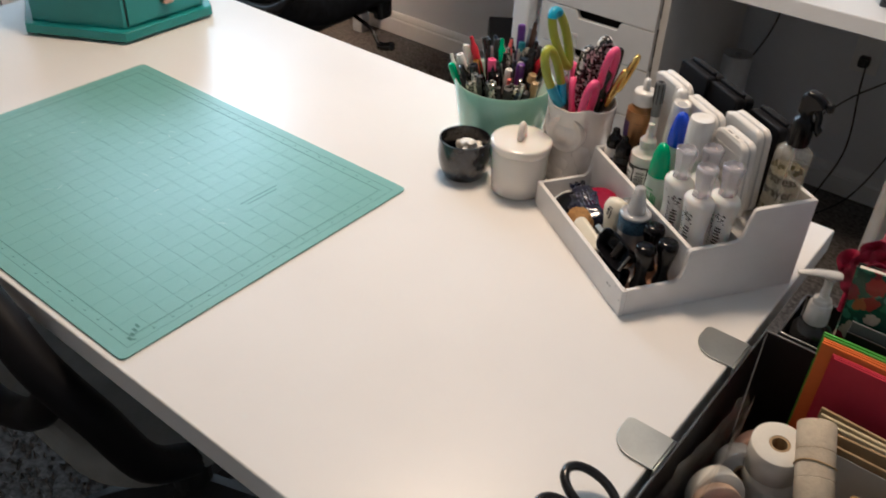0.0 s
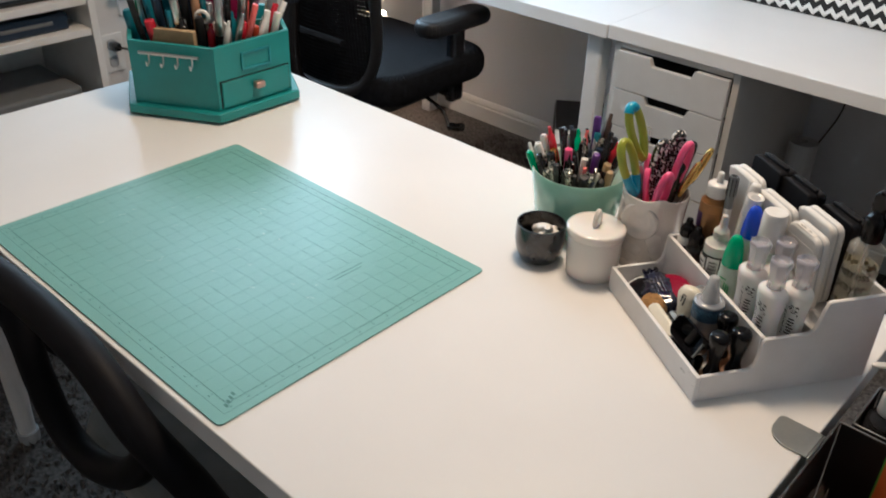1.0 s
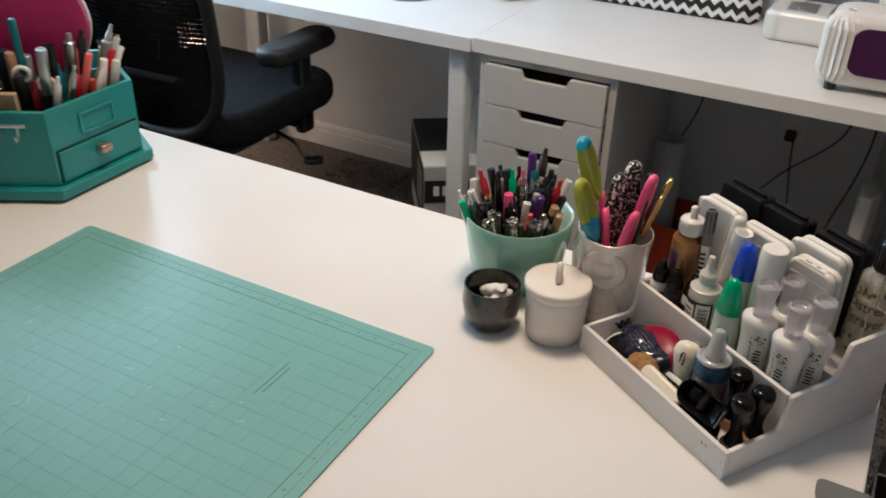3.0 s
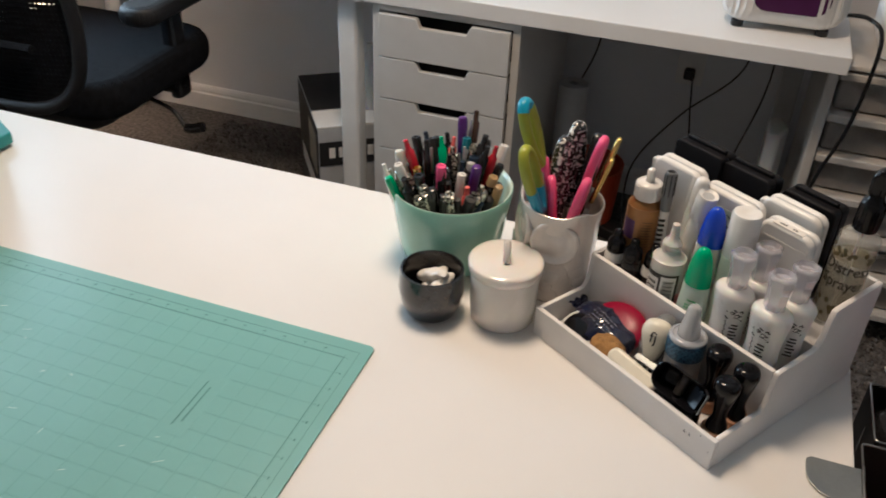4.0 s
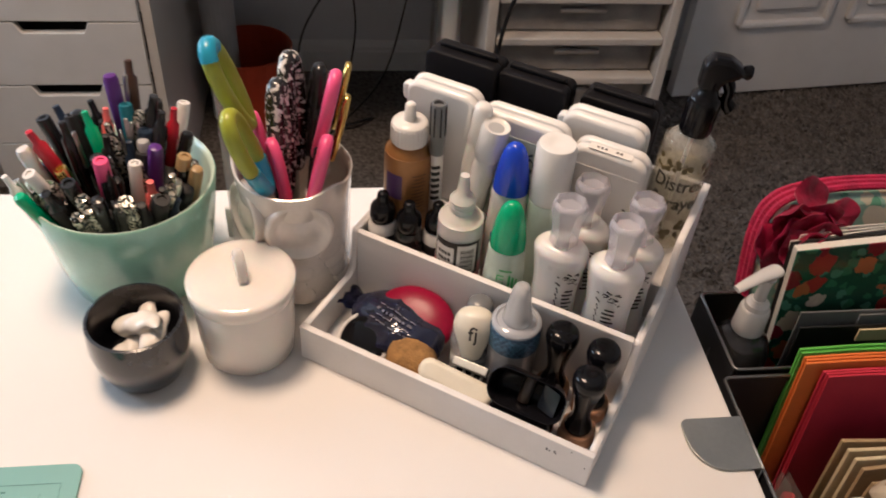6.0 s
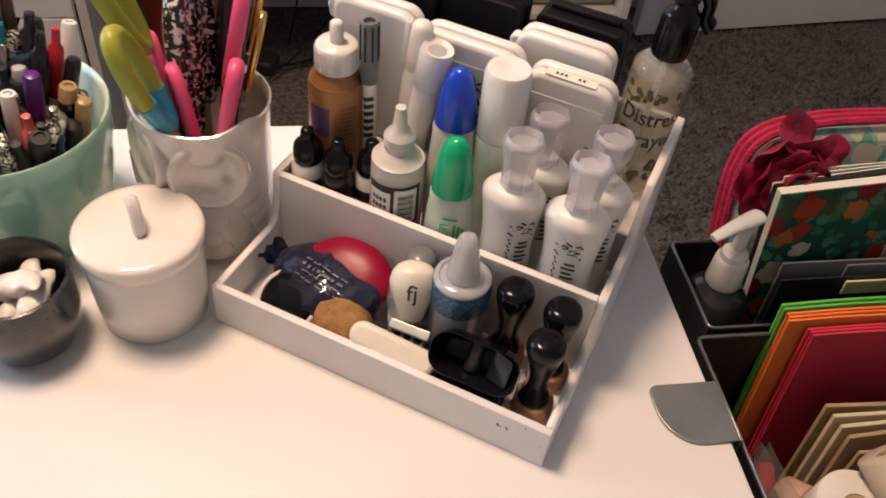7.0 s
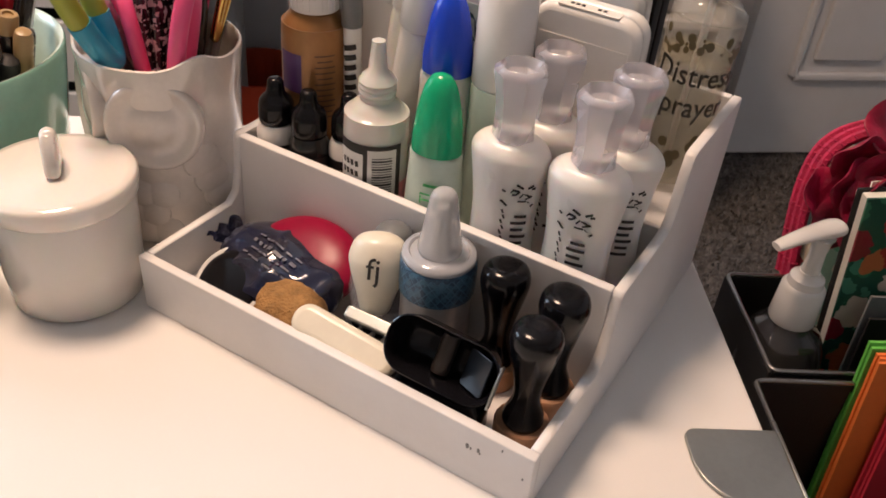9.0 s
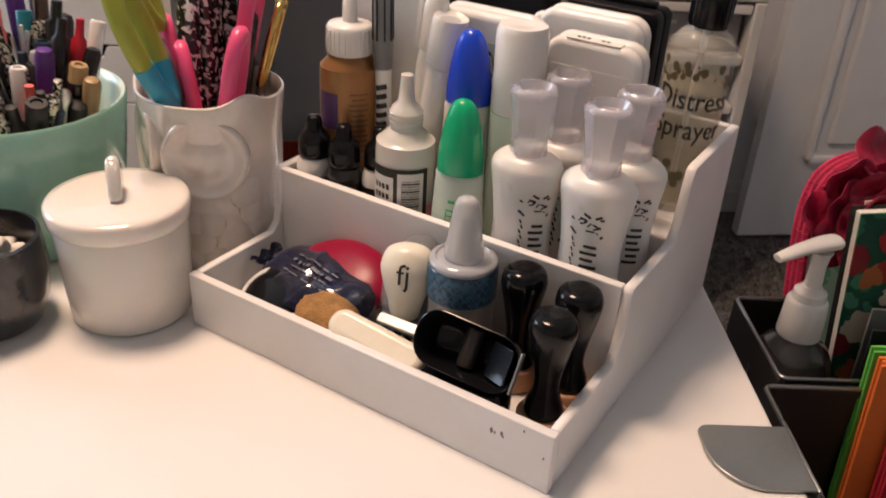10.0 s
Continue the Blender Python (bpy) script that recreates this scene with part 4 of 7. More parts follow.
# ---- cutting mat ----
def cutting_mat():
    t = thing("cutting_mat", "mint green self-healing cutting mat with printed grid", "cutting mat", pose(0, 0, TOP + 0.0003))
    part("underside", prism(rounded(0.609, 0.4635, 0.008, 4, -0.304, 0.232), 0, 0.0008, 0), MATDARK, t)
    part("surface", prism(rounded(0.610, 0.4645, 0.008, 4, -0.304, 0.232), 0.0008, 0.0024, 0.0005), MAT, t)
    z = 0.0025
    inch = 0.0254
    gx0, gx1, gy0, gy1 = -0.304 - 11 * inch, -0.304 + 11 * inch, 0.232 - 8 * inch, 0.232 + 8 * inch

    def strips(rows, w):
        b = bmesh.new()
        for x0, y0, x1, y1 in rows:
            box((abs(x1 - x0) + w, abs(y1 - y0) + w, 0.00012), ((x0 + x1) / 2, (y0 + y1) / 2, z), 0, bm=b)
        return b

    grid = [(gx0 + k * inch, gy0, gx0 + k * inch, gy1) for k in range(1, 22)] + [(gx0, gy0 + k * inch, gx1, gy0 + k * inch) for k in range(1, 16)]
    tagged(part("grid_lines", strips(grid, 0.00035), mat("mat_print_fine", (0.148, 0.358, 0.332), 0.32), t, "fine printed inch grid"), kind="stuff")
    part("grid_border", strips([(gx0, gy0, gx1, gy0), (gx0, gy1, gx1, gy1), (gx0, gy0, gx0, gy1), (gx1, gy0, gx1, gy1)], 0.0009), MATLINE, t)
    e = 0.013
    part("outer_border", strips([(gx0 - e, gy0 - e, gx1 + e, gy0 - e), (gx0 - e, gy1 + e, gx1 + e, gy1 + e), (gx0 - e, gy0 - e, gx0 - e, gy1 + e), (gx1 + e, gy0 - e, gx1 + e, gy1 + e)], 0.0005), MATLINE, t)
    ticks = []
    for k in range(0, 22 * 4 + 1):
        ln = 0.005 if k % 4 == 0 else 0.0022
        for y, s in ((gy0, -1), (gy1, 1)):
            ticks.append((gx0 + k * inch / 4, y, gx0 + k * inch / 4, y + s * ln))
    for k in range(0, 16 * 4 + 1):
        ln = 0.005 if k % 4 == 0 else 0.0022
        for x, s in ((gx0, -1), (gx1, 1)):
            ticks.append((x, gy0 + k * inch / 4, x + s * ln, gy0 + k * inch / 4))
    tagged(part("ruler_ticks", strips(ticks, 0.0003), MATLINE, t), kind="stuff")
    nums = []
    for k in range(22):
        for y in (gy0 - 0.0075, gy1 + 0.0075):
            nums.append((gx0 + k * inch - 0.0008, y, gx0 + k * inch + 0.0008, y))
    for k in range(16):
        for x in (gx0 - 0.0075, gx1 + 0.0075):
            nums.append((x, gy0 + k * inch - 0.0008, x, gy0 + k * inch + 0.0008))
    tagged(part("numerals", strips(nums, 0.0016), MATLINE, t), kind="stuff")
    part("label_field", box((0.030, 0.09, 0.00014), (-0.135, 0.315, z + 0.0001), 0), MAT, t)
    bm = bmesh.new()
    for k, (dx, ln) in enumerate(((-0.004, 0.066), (0.003, 0.052))):
        box((0.0016, ln, 0.0001), (-0.135 + dx, 0.315, z + 0.0003), 0, bm=bm)
    part("label_bars", bm, MATLINE, t)
    bm = bmesh.new()
    r = random.Random(8)
    for _ in range(26):
        x, y, a = r.uniform(-0.52, -0.1), r.uniform(0.1, 0.38), r.uniform(0, 180)
        box((r.uniform(0.004, 0.012), 0.0006, 0.00005), (0, 0, 0), 0, m=pose(x, y, z + 0.00015, 0, 0, a), bm=bm)
    tagged(part("scuffs", bm, SCUFF, t, "pale blade scratches"), kind="stuff")
    bm = bmesh.new()
    for k in range(4):
        box((0.007, 0.0035, 0.0001), (gx1 + 0.003 - 0.004 * k, gy0 - 0.003 + 0.006 * k, z + 0.0003), 0, m=None, bm=bm)
    part("corner_mark", bm, MATLINE, t)


cutting_mat()


# ---- teal carousel ----
def carousel():
    cx, cy, R = -0.866, 0.591, 0.195
    t = thing("desk_carousel", "teal painted hexagonal wooden craft caddy full of tools", "desk organiser", pose(cx, cy, TOP))
    hexa = lambda r, off=30: [(r * math.cos(radians(off + 60 * k)), r * math.sin(radians(off + 60 * k))) for k in range(6)]
    part("turntable", lathe([(0, 0), (0.11, 0), (0.11, 0.006), (0, 0.006)], 32), BLACKM, t)
    part("base_plate", prism(hexa(R), 0.006, 0.024, 0.002), TEAL, t)
    rb, h = 0.178, 0.150
    hi, ho = hexa(rb - 0.010), hexa(rb)
    for k in range(6):
        j = (k + 1) % 6
        part("side_panel", prism([ho[k], ho[j], hi[j], hi[k]], 0.0242, h, 0.0008, seg=1), TEAL, t)
    part("floor_panel", prism(hexa(rb - 0.011), 0.0244, 0.030, 0), TEALD, t)
    part("divider", box((2 * (rb - 0.030), 0.006, h - 0.034), (0, 0, (h + 0.030) / 2), 0.001, m=pose(0, 0, 0, 0, 0, 60)), TEALD, t)
    ap = rb * math.cos(math.pi / 6)
    # east face: label holder and drawer
    fr = bmesh.new()
    for sy, sz, dy, dz in ((0.066, 0.004, 0, 0.016), (0.066, 0.004, 0, -0.016), (0.004, 0.036, -0.033, 0), (0.004, 0.036, 0.033, 0)):
        box((0.003, sy, sz), (ap + 0.0018, 0.005 + dy, 0.112 + dz), 0.0008, bm=fr)
    part("label_holder", fr, mat("teal_metal", (0.06, 0.36, 0.40), 0.3, metal=0.5), t)
    dr = part("drawer", box((0.012, 0.160, 0.050), (ap - 0.0015, 0.0, 0.055), 0.001), TEAL, t)
    # black strips laid on the panel draw the shade of the drawer's gap
    gap = bmesh.new()
    for sy, sz, dy, dz in ((0.166, 0.0025, 0, 0.0268), (0.0025, 0.054, -0.0815, 0), (0.0025, 0.054, 0.0815, 0)):
        box((0.001, sy, sz), (ap + 0.0006, dy, 0.055 + dz), 0, bm=gap)
    part("gap_shade_strips", gap, BLACKM, t)
    part("drawer_knob", box((0.016, 0.022, 0.014), (ap + 0.013, 0.0, 0.062), 0.004), mat("copper_knob", (0.55, 0.36, 0.30), 0.3, metal=0.8), dr, "small copper-pink drawer pull")
    # face towards the mat: rail with hooks
    m = pose(0, 0, 0, 0, 0, -60)
    part("rail", tube([(ap + 0.010, -0.062, 0.132), (ap + 0.010, 0.062, 0.132)], 0.0032, 8, m=m), STEEL, t)
    for k in range(4):
        y = -0.045 + 0.03 * k
        part("hook", tube(smooth_path([(ap + 0.004, y, 0.130), (ap + 0.006, y, 0.114), (ap + 0.014, y, 0.108), (ap + 0.016, y, 0.116)], 4), 0.0018, 6, m=m), STEEL, t)
    return Vector((cx, cy, TOP))


C = carousel()


def stick(name, a, b, r, colour, label, category, cap=None, group="", tip=None, clip=False):
    """A pen-like thing from its foot a to its top b, with cap and tip."""
    L = (Vector(b) - Vector(a)).length
    t = thing(name, label, category, axis_to(a, b), group)
    part("barrel", lathe([(0, 0.0), (r * 0.5, 0.002), (r, 0.012), (r, L * 0.62), (0, L * 0.62)], 12), colour, t)
    ends = [[(r * 1.12, L - r * 1.1), (r * 0.9, L - r * 0.35), (0, L)], [(r * 1.10, L - 0.0012), (r * 0.98, L), (r * 0.6, L), (r * 0.55, L - 0.0015), (0, L - 0.0015)], [(r * 1.05, L - 0.016), (r * 0.62, L - 0.013), (r * 0.55, L - 0.001), (0, L)]][int(L * 9973) % 3]
    part("cap", lathe([(r * 1.02, L * 0.6202), (r * 1.12, L * 0.63)] + ends, 12), cap or colour, t)
    if clip:
        part("clip", box((r * 0.7, 0.002, L * 0.24), (0, r * 1.12 + 0.0022, L * 0.82), 0.0008), STEEL, t)
    return t


P = lambda x, y, z: (C.x + x, C.y + y, C.z + z)
rc = thing("round_case", "large round magenta case with a white back", "round case", pose(*P(-0.02, 0.045, 0.225), 84, 0, 44))
part("front_shell", lathe([(0, 0), (0.092, 0), (0.098, 0.006), (0.094, 0.022), (0.06, 0.034), (0, 0.038)], 44), MAGENTA, rc)
part("back_shell", lathe([(0, -0.034), (0.06, -0.032), (0.094, -0.020), (0.099, -0.006), (0.096, -0.0003), (0, -0.0003)], 44), WPLAS, rc, "white plastic back")
tools = [
    (0.02, -0.13, 0.175, RED, RED, 0.009), (0.045, -0.115, 0.15, BLACK, BLACK, 0.007), (-0.02, -0.14, 0.21, BLACK, BLACKM, 0.006), (-0.05, -0.10, 0.23, NAVY, BLACK, 0.008),
    (0.02, -0.06, 0.225, BLACK, NAVY, 0.011), (0.05, -0.05, 0.21, TAN, WOOD, 0.008), (0.085, -0.045, 0.165, BLACKM, RED, 0.007), (0.10, -0.02, 0.155, BLACK, GREYP, 0.007),
    (0.11, 0.01, 0.165, RED, RED, 0.008), (0.12, 0.03, 0.155, CORAL, ORANGE, 0.007), (0.125, 0.055, 0.18, WPLAS, WPLAS, 0.006), (0.13, 0.075, 0.175, WPLAS, CLOUD, 0.007),
    (0.11, 0.08, 0.20, GREYP, GREYP, 0.009), (0.09, 0.09, 0.185, YELL, YELL, 0.008),
]
for k, (x, y, h, c1, c2, r) in enumerate(tools):
    stick("craft_tool", P(x * 0.8, y * 0.8, 0.031), P(x * 1.06, y * 1.06, h + 0.01), r, c1, "slim coloured craft tool standing in the teal caddy", "craft tool", c2, "tools in the caddy", clip=k % 3 == 0)
rt = random.Random(17)
for k in range(26):
    a, rr = radians(rt.uniform(100, 395)), rt.uniform(0.03, 0.125)
    x, y = rr * math.cos(a), rr * math.sin(a)
    c = rt.choice([BLACK, BLACKM, NAVY, TEALP, STEEL, BLACK, GREYP, SPARK, TAN])
    stick("craft_tool", P(x * 0.8, y * 0.8, 0.031), P(x * 1.05, y * 1.05, rt.uniform(0.19, 0.285)), rt.uniform(0.005, 0.010), c, "dark slim craft tool standing in the teal caddy", "craft tool", rt.choice([BLACK, BLACKM, STEEL, NAVY, TEALP]), "tools in the caddy", clip=k % 4 == 0)
for k in range(9):
    a = radians(-25 + 12 * k)
    x, y = 0.12 * math.cos(a), 0.12 * math.sin(a)
    c = (WPLAS, STEEL, CORAL, WPLAS, RED, LGREY, WPLAS, TAN, STEEL)[k]
    stick("craft_tool", P(x * 0.75, y * 0.75, 0.031), P(x * 1.15, y * 1.15 + 0.03, 0.185 + 0.012 * (k % 3)), 0.0055, c, "pale slim craft tool leaning in the teal caddy", "craft tool", c, "tools in the caddy", clip=k % 3 == 0)
pl = thing("pliers", "black handled pliers standing in the teal caddy", "pliers", pose(*P(0.0, -0.075, 0.031), 0, 0, 30))
for q in (-1, 1):
    part("handle", tube(smooth_path([(q * 0.004, 0, 0.09), (q * 0.022, 0, 0.13), (q * 0.026, 0, 0.18), (q * 0.014, 0, 0.24)], 5), 0.008, 10), BLACKM, pl)
    part("jaw", tube([(q * 0.002, 0, 0.0), (q * 0.006, 0, 0.05), (q * 0.004, 0, 0.089)], [0.003, 0.006, 0.007], 8), STEEL, pl)
tools2 = [(-0.06, -0.13, 0.19, TEALP, TEALP, 0.010), (-0.03, -0.09, 0.24, BLACK, SPARK, 0.006), (-0.09, -0.09, 0.20, STEEL, STEEL, 0.006), (-0.10, -0.05, 0.25, BLACK, BLACK, 0.007), (0.06, 0.02, 0.18, TEALP, TEALP, 0.008), (0.075, 0.045, 0.20, STEEL, CORAL, 0.006), (0.14, 0.03, 0.145, LGREY, WPLAS, 0.006), (-0.08, 0.08, 0.23, BLACK, LIME, 0.008), (0.06, -0.09, 0.19, NAVY, BLACK, 0.009)]
for k, (x, y, h, c1, c2, r) in enumerate(tools2):
    stick("craft_tool", P(x * 0.85, y * 0.85, 0.031), P(x * 1.04, y * 1.04, h), r, c1, "slim coloured craft tool standing in the teal caddy", "craft tool", c2, "tools in the caddy", clip=k % 2 == 0)
solid("kraft_pad", box((0.088, 0.012, 0.14), (0, 0, 0.07), 0.001), KRAFT, "small kraft card pad in the caddy", "card pad", pose(*P(0.058, -0.108, 0.031), 2, 0, 30))
for k, (x, y, z) in enumerate(((0.075, -0.055, 0.185), (0.095, -0.03, 0.165))):
    hub = thing("tape_runner", "small cutter with a white ring handle", "cutter", pose(*P(x, y, 0.031), 0, 0, 40))
    part("blade_case", box((0.014, 0.008, z - 0.04), (0, 0, (z - 0.04) / 2), 0.002), RED if k else BLACK, hub)
    part("ring_handle", tube([(0.012 * math.cos(a * 0.524), 0, z - 0.030 + 0.012 * math.sin(a * 0.524)) for a in range(12)], 0.004, 8, closed=True), WPLAS, hub)
gs = thing("foil_leaf", "bright green foil decoration sticking out of the caddy", "decoration", pose(*P(-0.07, -0.11, 0.031), 0, 0, 20))
part("stem", tube([(0, 0, 0), (0, 0, 0.20)], 0.002, 6), mat("green_foil", (0.05, 0.42, 0.20), 0.2, metal=0.6), gs)
part("foil", prism([(-0.018, 0.19), (0.02, 0.20), (0.022, 0.235), (0.0, 0.225), (-0.02, 0.238)], -0.001, 0.001, 0.0004, m=pose(0, 0, 0, 90)), MATS["green_foil"], gs)
jr = thing("glass_jar", "clear glass jar of pale brushes behind the caddy", "jar", pose(-0.985, 0.705, TOP))
part("glass", lathe([(0, 0), (0.035, 0), (0.037, 0.004), (0.037, 0.14), (0.034, 0.14), (0.034, 0.006), (0, 0.006)], 28), CLEAR, jr)

# ---- mug of pens ----
MUG = Vector((0.0124, 0.673, TOP))
mug = thing("pen_mug", "mint green glazed ceramic tumbler full of pens", "pen holder", pose(*MUG))
part("body", lathe([(0, 0), (0.055, 0), (0.0600, 0.004), (0.0660, 0.03), (0.0715, 0.07), (0.0755, 0.103), (0.0745, 0.1045)], 48, caps=False), MINT, mug)
part("lining", lathe([(0.0744, 0.1046), (0.0725, 0.104), (0.070, 0.098), (0.060, 0.03), (0.05, 0.010), (0, 0.010)], 48, caps=False), MINTIN, mug)

PENS = [
    (-0.045, 0.660, 0.908, RED, BLACK, 0.0055), (-0.026, 0.680, 0.903, BLACK, BLACK, 0.0055), (-0.010, 0.690, 0.906, GREENC, BLACK, 0.005), (0.007, 0.690, 0.909, CORAL, WPLAS, 0.0045),
    (0.010, 0.710, 0.928, PURPLE, WPLAS, 0.0055), (0.022, 0.728, 0.930, BROWN, WPLAS, 0.0055), (0.044, 0.700, 0.914, BLACK, LGREY, 0.0065), (0.058, 0.700, 0.902, RED, WPLAS, 0.005),
    (0.063, 0.718, 0.895, WPLAS, WPLAS, 0.005), (-0.065, 0.640, 0.881, WPLAS, CLOUD, 0.0045), (-0.054, 0.660, 0.893, CLOUD, LGREY, 0.0055), (-0.042, 0.630, 0.890, WPLAS, SPARK, 0.005),
]
PENS2 = [
    (-0.026, 0.650, 0.879, GOLD, BLACK, 0.005), (0.009, 0.640, 0.894, PINK, CRIMS, 0.0055), (0.047, 0.660, 0.893, PURPLE, LGREY, 0.0055), (0.043, 0.638, 0.875, CORAL, TAN, 0.0055),
    (0.068, 0.660, 0.882, TAN, GOLD, 0.0055), (0.078, 0.653, 0.876, TAN, SPARK, 0.005), (-0.001, 0.612, 0.868, SPARK, BLACK, 0.0065), (-0.031, 0.620, 0.879, BLACK, BLACKM, 0.0075),
    (0.027, 0.618, 0.871, SPARK, STEEL, 0.006), (0.020, 0.700, 0.905, TEALP, TEALP, 0.005), (0.033, 0.680, 0.885, LGREY, WPLAS, 0.005), (-0.047, 0.700, 0.893, BLACK, BLACKM, 0.0055),
]
PENS3 = [
    (-0.013, 0.720, 0.897, BLACK, GREENC, 0.005), (-0.060, 0.645, 0.872, SPARK, GREENC, 0.006), (-0.015, 0.628, 0.882, BLACK, SPARK, 0.006), (0.058, 0.632, 0.868, SPARK, TAN, 0.0055),
    (0.050, 0.690, 0.905, BLACK, WPLAS, 0.006), (0.000, 0.660, 0.884, BLACKM, BLACK, 0.006), (0.030, 0.655, 0.880, WPLAS, PURPLE, 0.005), (-0.040, 0.715, 0.895, NAVY, BLACK, 0.0055),
    (0.068, 0.690, 0.885, BLACK, GREYP, 0.005), (-0.020, 0.700, 0.900, BLACK, NAVY, 0.006), (0.015, 0.645, 0.872, BLACK, SPARK, 0.005), (0.062, 0.645, 0.870, STEEL, TAN, 0.005),
    (-0.052, 0.622, 0.876, GREENC, BLACK, 0.005), (0.040, 0.718, 0.900, BLACKM, BLACK, 0.0055),
]
rp = random.Random(21)
EXTRA = []
for k in range(22):
    a = radians(190 + 165 * k / 21 + rp.uniform(-5, 5))
    rr = rp.uniform(0.052, 0.067)
    cap = rp.choice([BLACK, SPARK, SPARK, BLACKM, NAVY, BLACK, SPARK, BLACKM])
    EXTRA.append((MUG.x + rr * math.cos(a), MUG.y + rr * math.sin(a), TOP + rp.uniform(0.110, 0.128), cap, rp.choice([BLACK, SPARK, STEEL, TAN]), rp.uniform(0.005, 0.0065)))
for k in range(12):
    a, rr = rp.uniform(0, 6.28), rp.uniform(0.0, 0.045)
    EXTRA.append((MUG.x + rr * math.cos(a), MUG.y + rr * math.sin(a), TOP + rp.uniform(0.125, 0.150), rp.choice([BLACK, BLACKM, NAVY, SPARK]), BLACK, rp.uniform(0.005, 0.006)))
for k, (x, y, z, cap, body, r) in enumerate(PENS + PENS2 + PENS3 + EXTRA):
    foot = MUG + Vector((0.45 * (x - MUG.x) + rp.uniform(-0.013, 0.013), 0.45 * (y - MUG.y) + rp.uniform(-0.013, 0.013), 0))
    foot.z = TOP + 0.0115
    stick("pen", foot, (x, y, z), r, body, "coloured marker pen standing in a mint tumbler" if cap is not SPARK else "glittery pen standing in a mint tumbler", "pen", cap, "pens in the mint tumbler", clip=k % 4 == 1)

# ---- pearly owl cup ----
OWL = Vector((0.1535, 0.6590, TOP))
OWLM = pose(*OWL, 0, 0, -29)
owl = thing("owl_cup", "pearly white ceramic owl cup holding scissors", "cup", OWLM)
bm = bmesh.new()
prof = [(0, 0), (0.040, 0), (0.043, 0.004), (0.0455, 0.03), (0.0450, 0.06), (0.0465, 0.09), (0.0482, 0.107), (0.0478, 0.1095), (0.0465, 0.110), (0.0450, 0.1085), (0.0435, 0.100), (0.042, 0.02), (0, 0.012)]
lathe([(r, z * 1.12) for r, z in prof], 72, bm=bm)
for v in bm.verts:
    a = math.atan2(v.co.y, v.co.x)
    if v.co.z > 0.090:
        # two ears that point up, a dip between them
        lift = sum(math.exp(-(((a - radians(e) + math.pi) % (2 * math.pi) - math.pi) / 0.26) ** 2) for e in (-158, -22))
        up = (v.co.z - 0.090) / 0.028
        v.co.z += up * (0.0065 * lift)
        v.co.xy *= 1 + 0.05 * up * lift
    k = 1 + 0.020 * noise.noise(v.co * 42)
    v.co.xy *= k
part("body", bm, PEARL, owl)
for q in (-1, 1):
    m = pose(0, 0, 0, 0, 0, q * 34) @ pose(0, -0.0432, 0.0885, 86)
    part("eye_disc", lathe(curve([(0, -0.006), (0.0255, -0.006), (0.0280, -0.001), (0.0278, 0.0034), (0.0255, 0.0052), (0.0225, 0.0044), (0.018, 0.0030), (0.0135, 0.0034), (0.008, 0.0048), (0, 0.0055)], 3), 40, m=m), PEARL, owl)
part("beak", lathe(curve([(0, 0.012), (0.0065, 0.004), (0.0075, -0.004), (0, -0.010)]), 14, m=pose(0, -0.0475, 0.060, 20)), PEARL, owl)
for j in range(3):
    for i in range(5 - j % 2):
        a = (i - (4 - j % 2) / 2) * 17
        part("feather", lathe([(0, -0.003), (0.0100, -0.002), (0.0096, 0.0010), (0.006, 0.0030), (0, 0.0038)], 16, m=pose(0, 0, 0, 0, 0, a) @ pose(0, -0.0445, 0.042 - 0.0135 * j, 84)), PEARL, owl)
for q in (-1, 1):
    for j in range(4):
        part("wing_feather", lathe([(0, -0.003), (0.0125, -0.002), (0.0118, 0.0010), (0.007, 0.0032), (0, 0.0042)], 16, m=pose(0, 0, 0, 0, 0, q * (66 + 7 * j)) @ pose(0, -0.0445, 0.062 - 0.0125 * j, 84)), PEARL, owl)


def scissors(name, label, top, foot, colour, inlay=None, width=0.022, ring=0.060, side=100, thick=0.0055, drop=None):
    """Scissors standing blades down: two long handle loops over two blades; top is the tip of the higher loop, side the way it lies from the lower one."""
    flat = Vector((math.cos(radians(side)), math.sin(radians(side)), 0))
    foot, head = Vector(foot), Vector(top) - flat * (width / 2 + 0.003)
    z = (head - foot).normalized()
    x = (flat - z * flat.dot(z)).normalized()
    y = z.cross(x)
    t = thing(name, label, "scissors", Matrix(((x.x, y.x, z.x, foot.x), (x.y, y.y, z.y, foot.y), (x.z, y.z, z.z, foot.z), (0, 0, 0, 1))), "scissors in the owl cup")
    L = (head - foot).length
    low = ring * 0.35 if drop is None else drop
    for q in (-1, 1):
        part("blade", prism([(0, 0), (q * 0.008, 0.02), (q * 0.009, L - ring - 0.012), (-q * 0.004, L - ring - 0.012)], q * 0.001, q * 0.0025 + 0.0002, 0, m=pose(0, 0, 0, 90)), STEEL, t)
        d = 0.0 if q > 0 else low
        pts = []
        for k in range(32):
            a = 2 * math.pi * k / 32
            pts.append((q * (width / 2 + 0.003) + 0.5 * width * math.cos(a) * (0.8 + 0.2 * math.sin(a)), q * 0.002, L - thick - ring / 2 - d + 0.5 * ring * math.sin(a)))
        h = part("handle", tube(pts, thick, 12, closed=True), colour, t)
        if inlay:
            part("inlay", tube(pts[5:12] if q > 0 else pts[17:31], thick * 1.10, 12), inlay, h)
    part("pivot", lathe([(0, -0.004), (0.004, -0.004), (0.004, 0.004), (0, 0.004)], 12, m=pose(0, 0, L - ring - 0.04, 90)), STEEL, t)


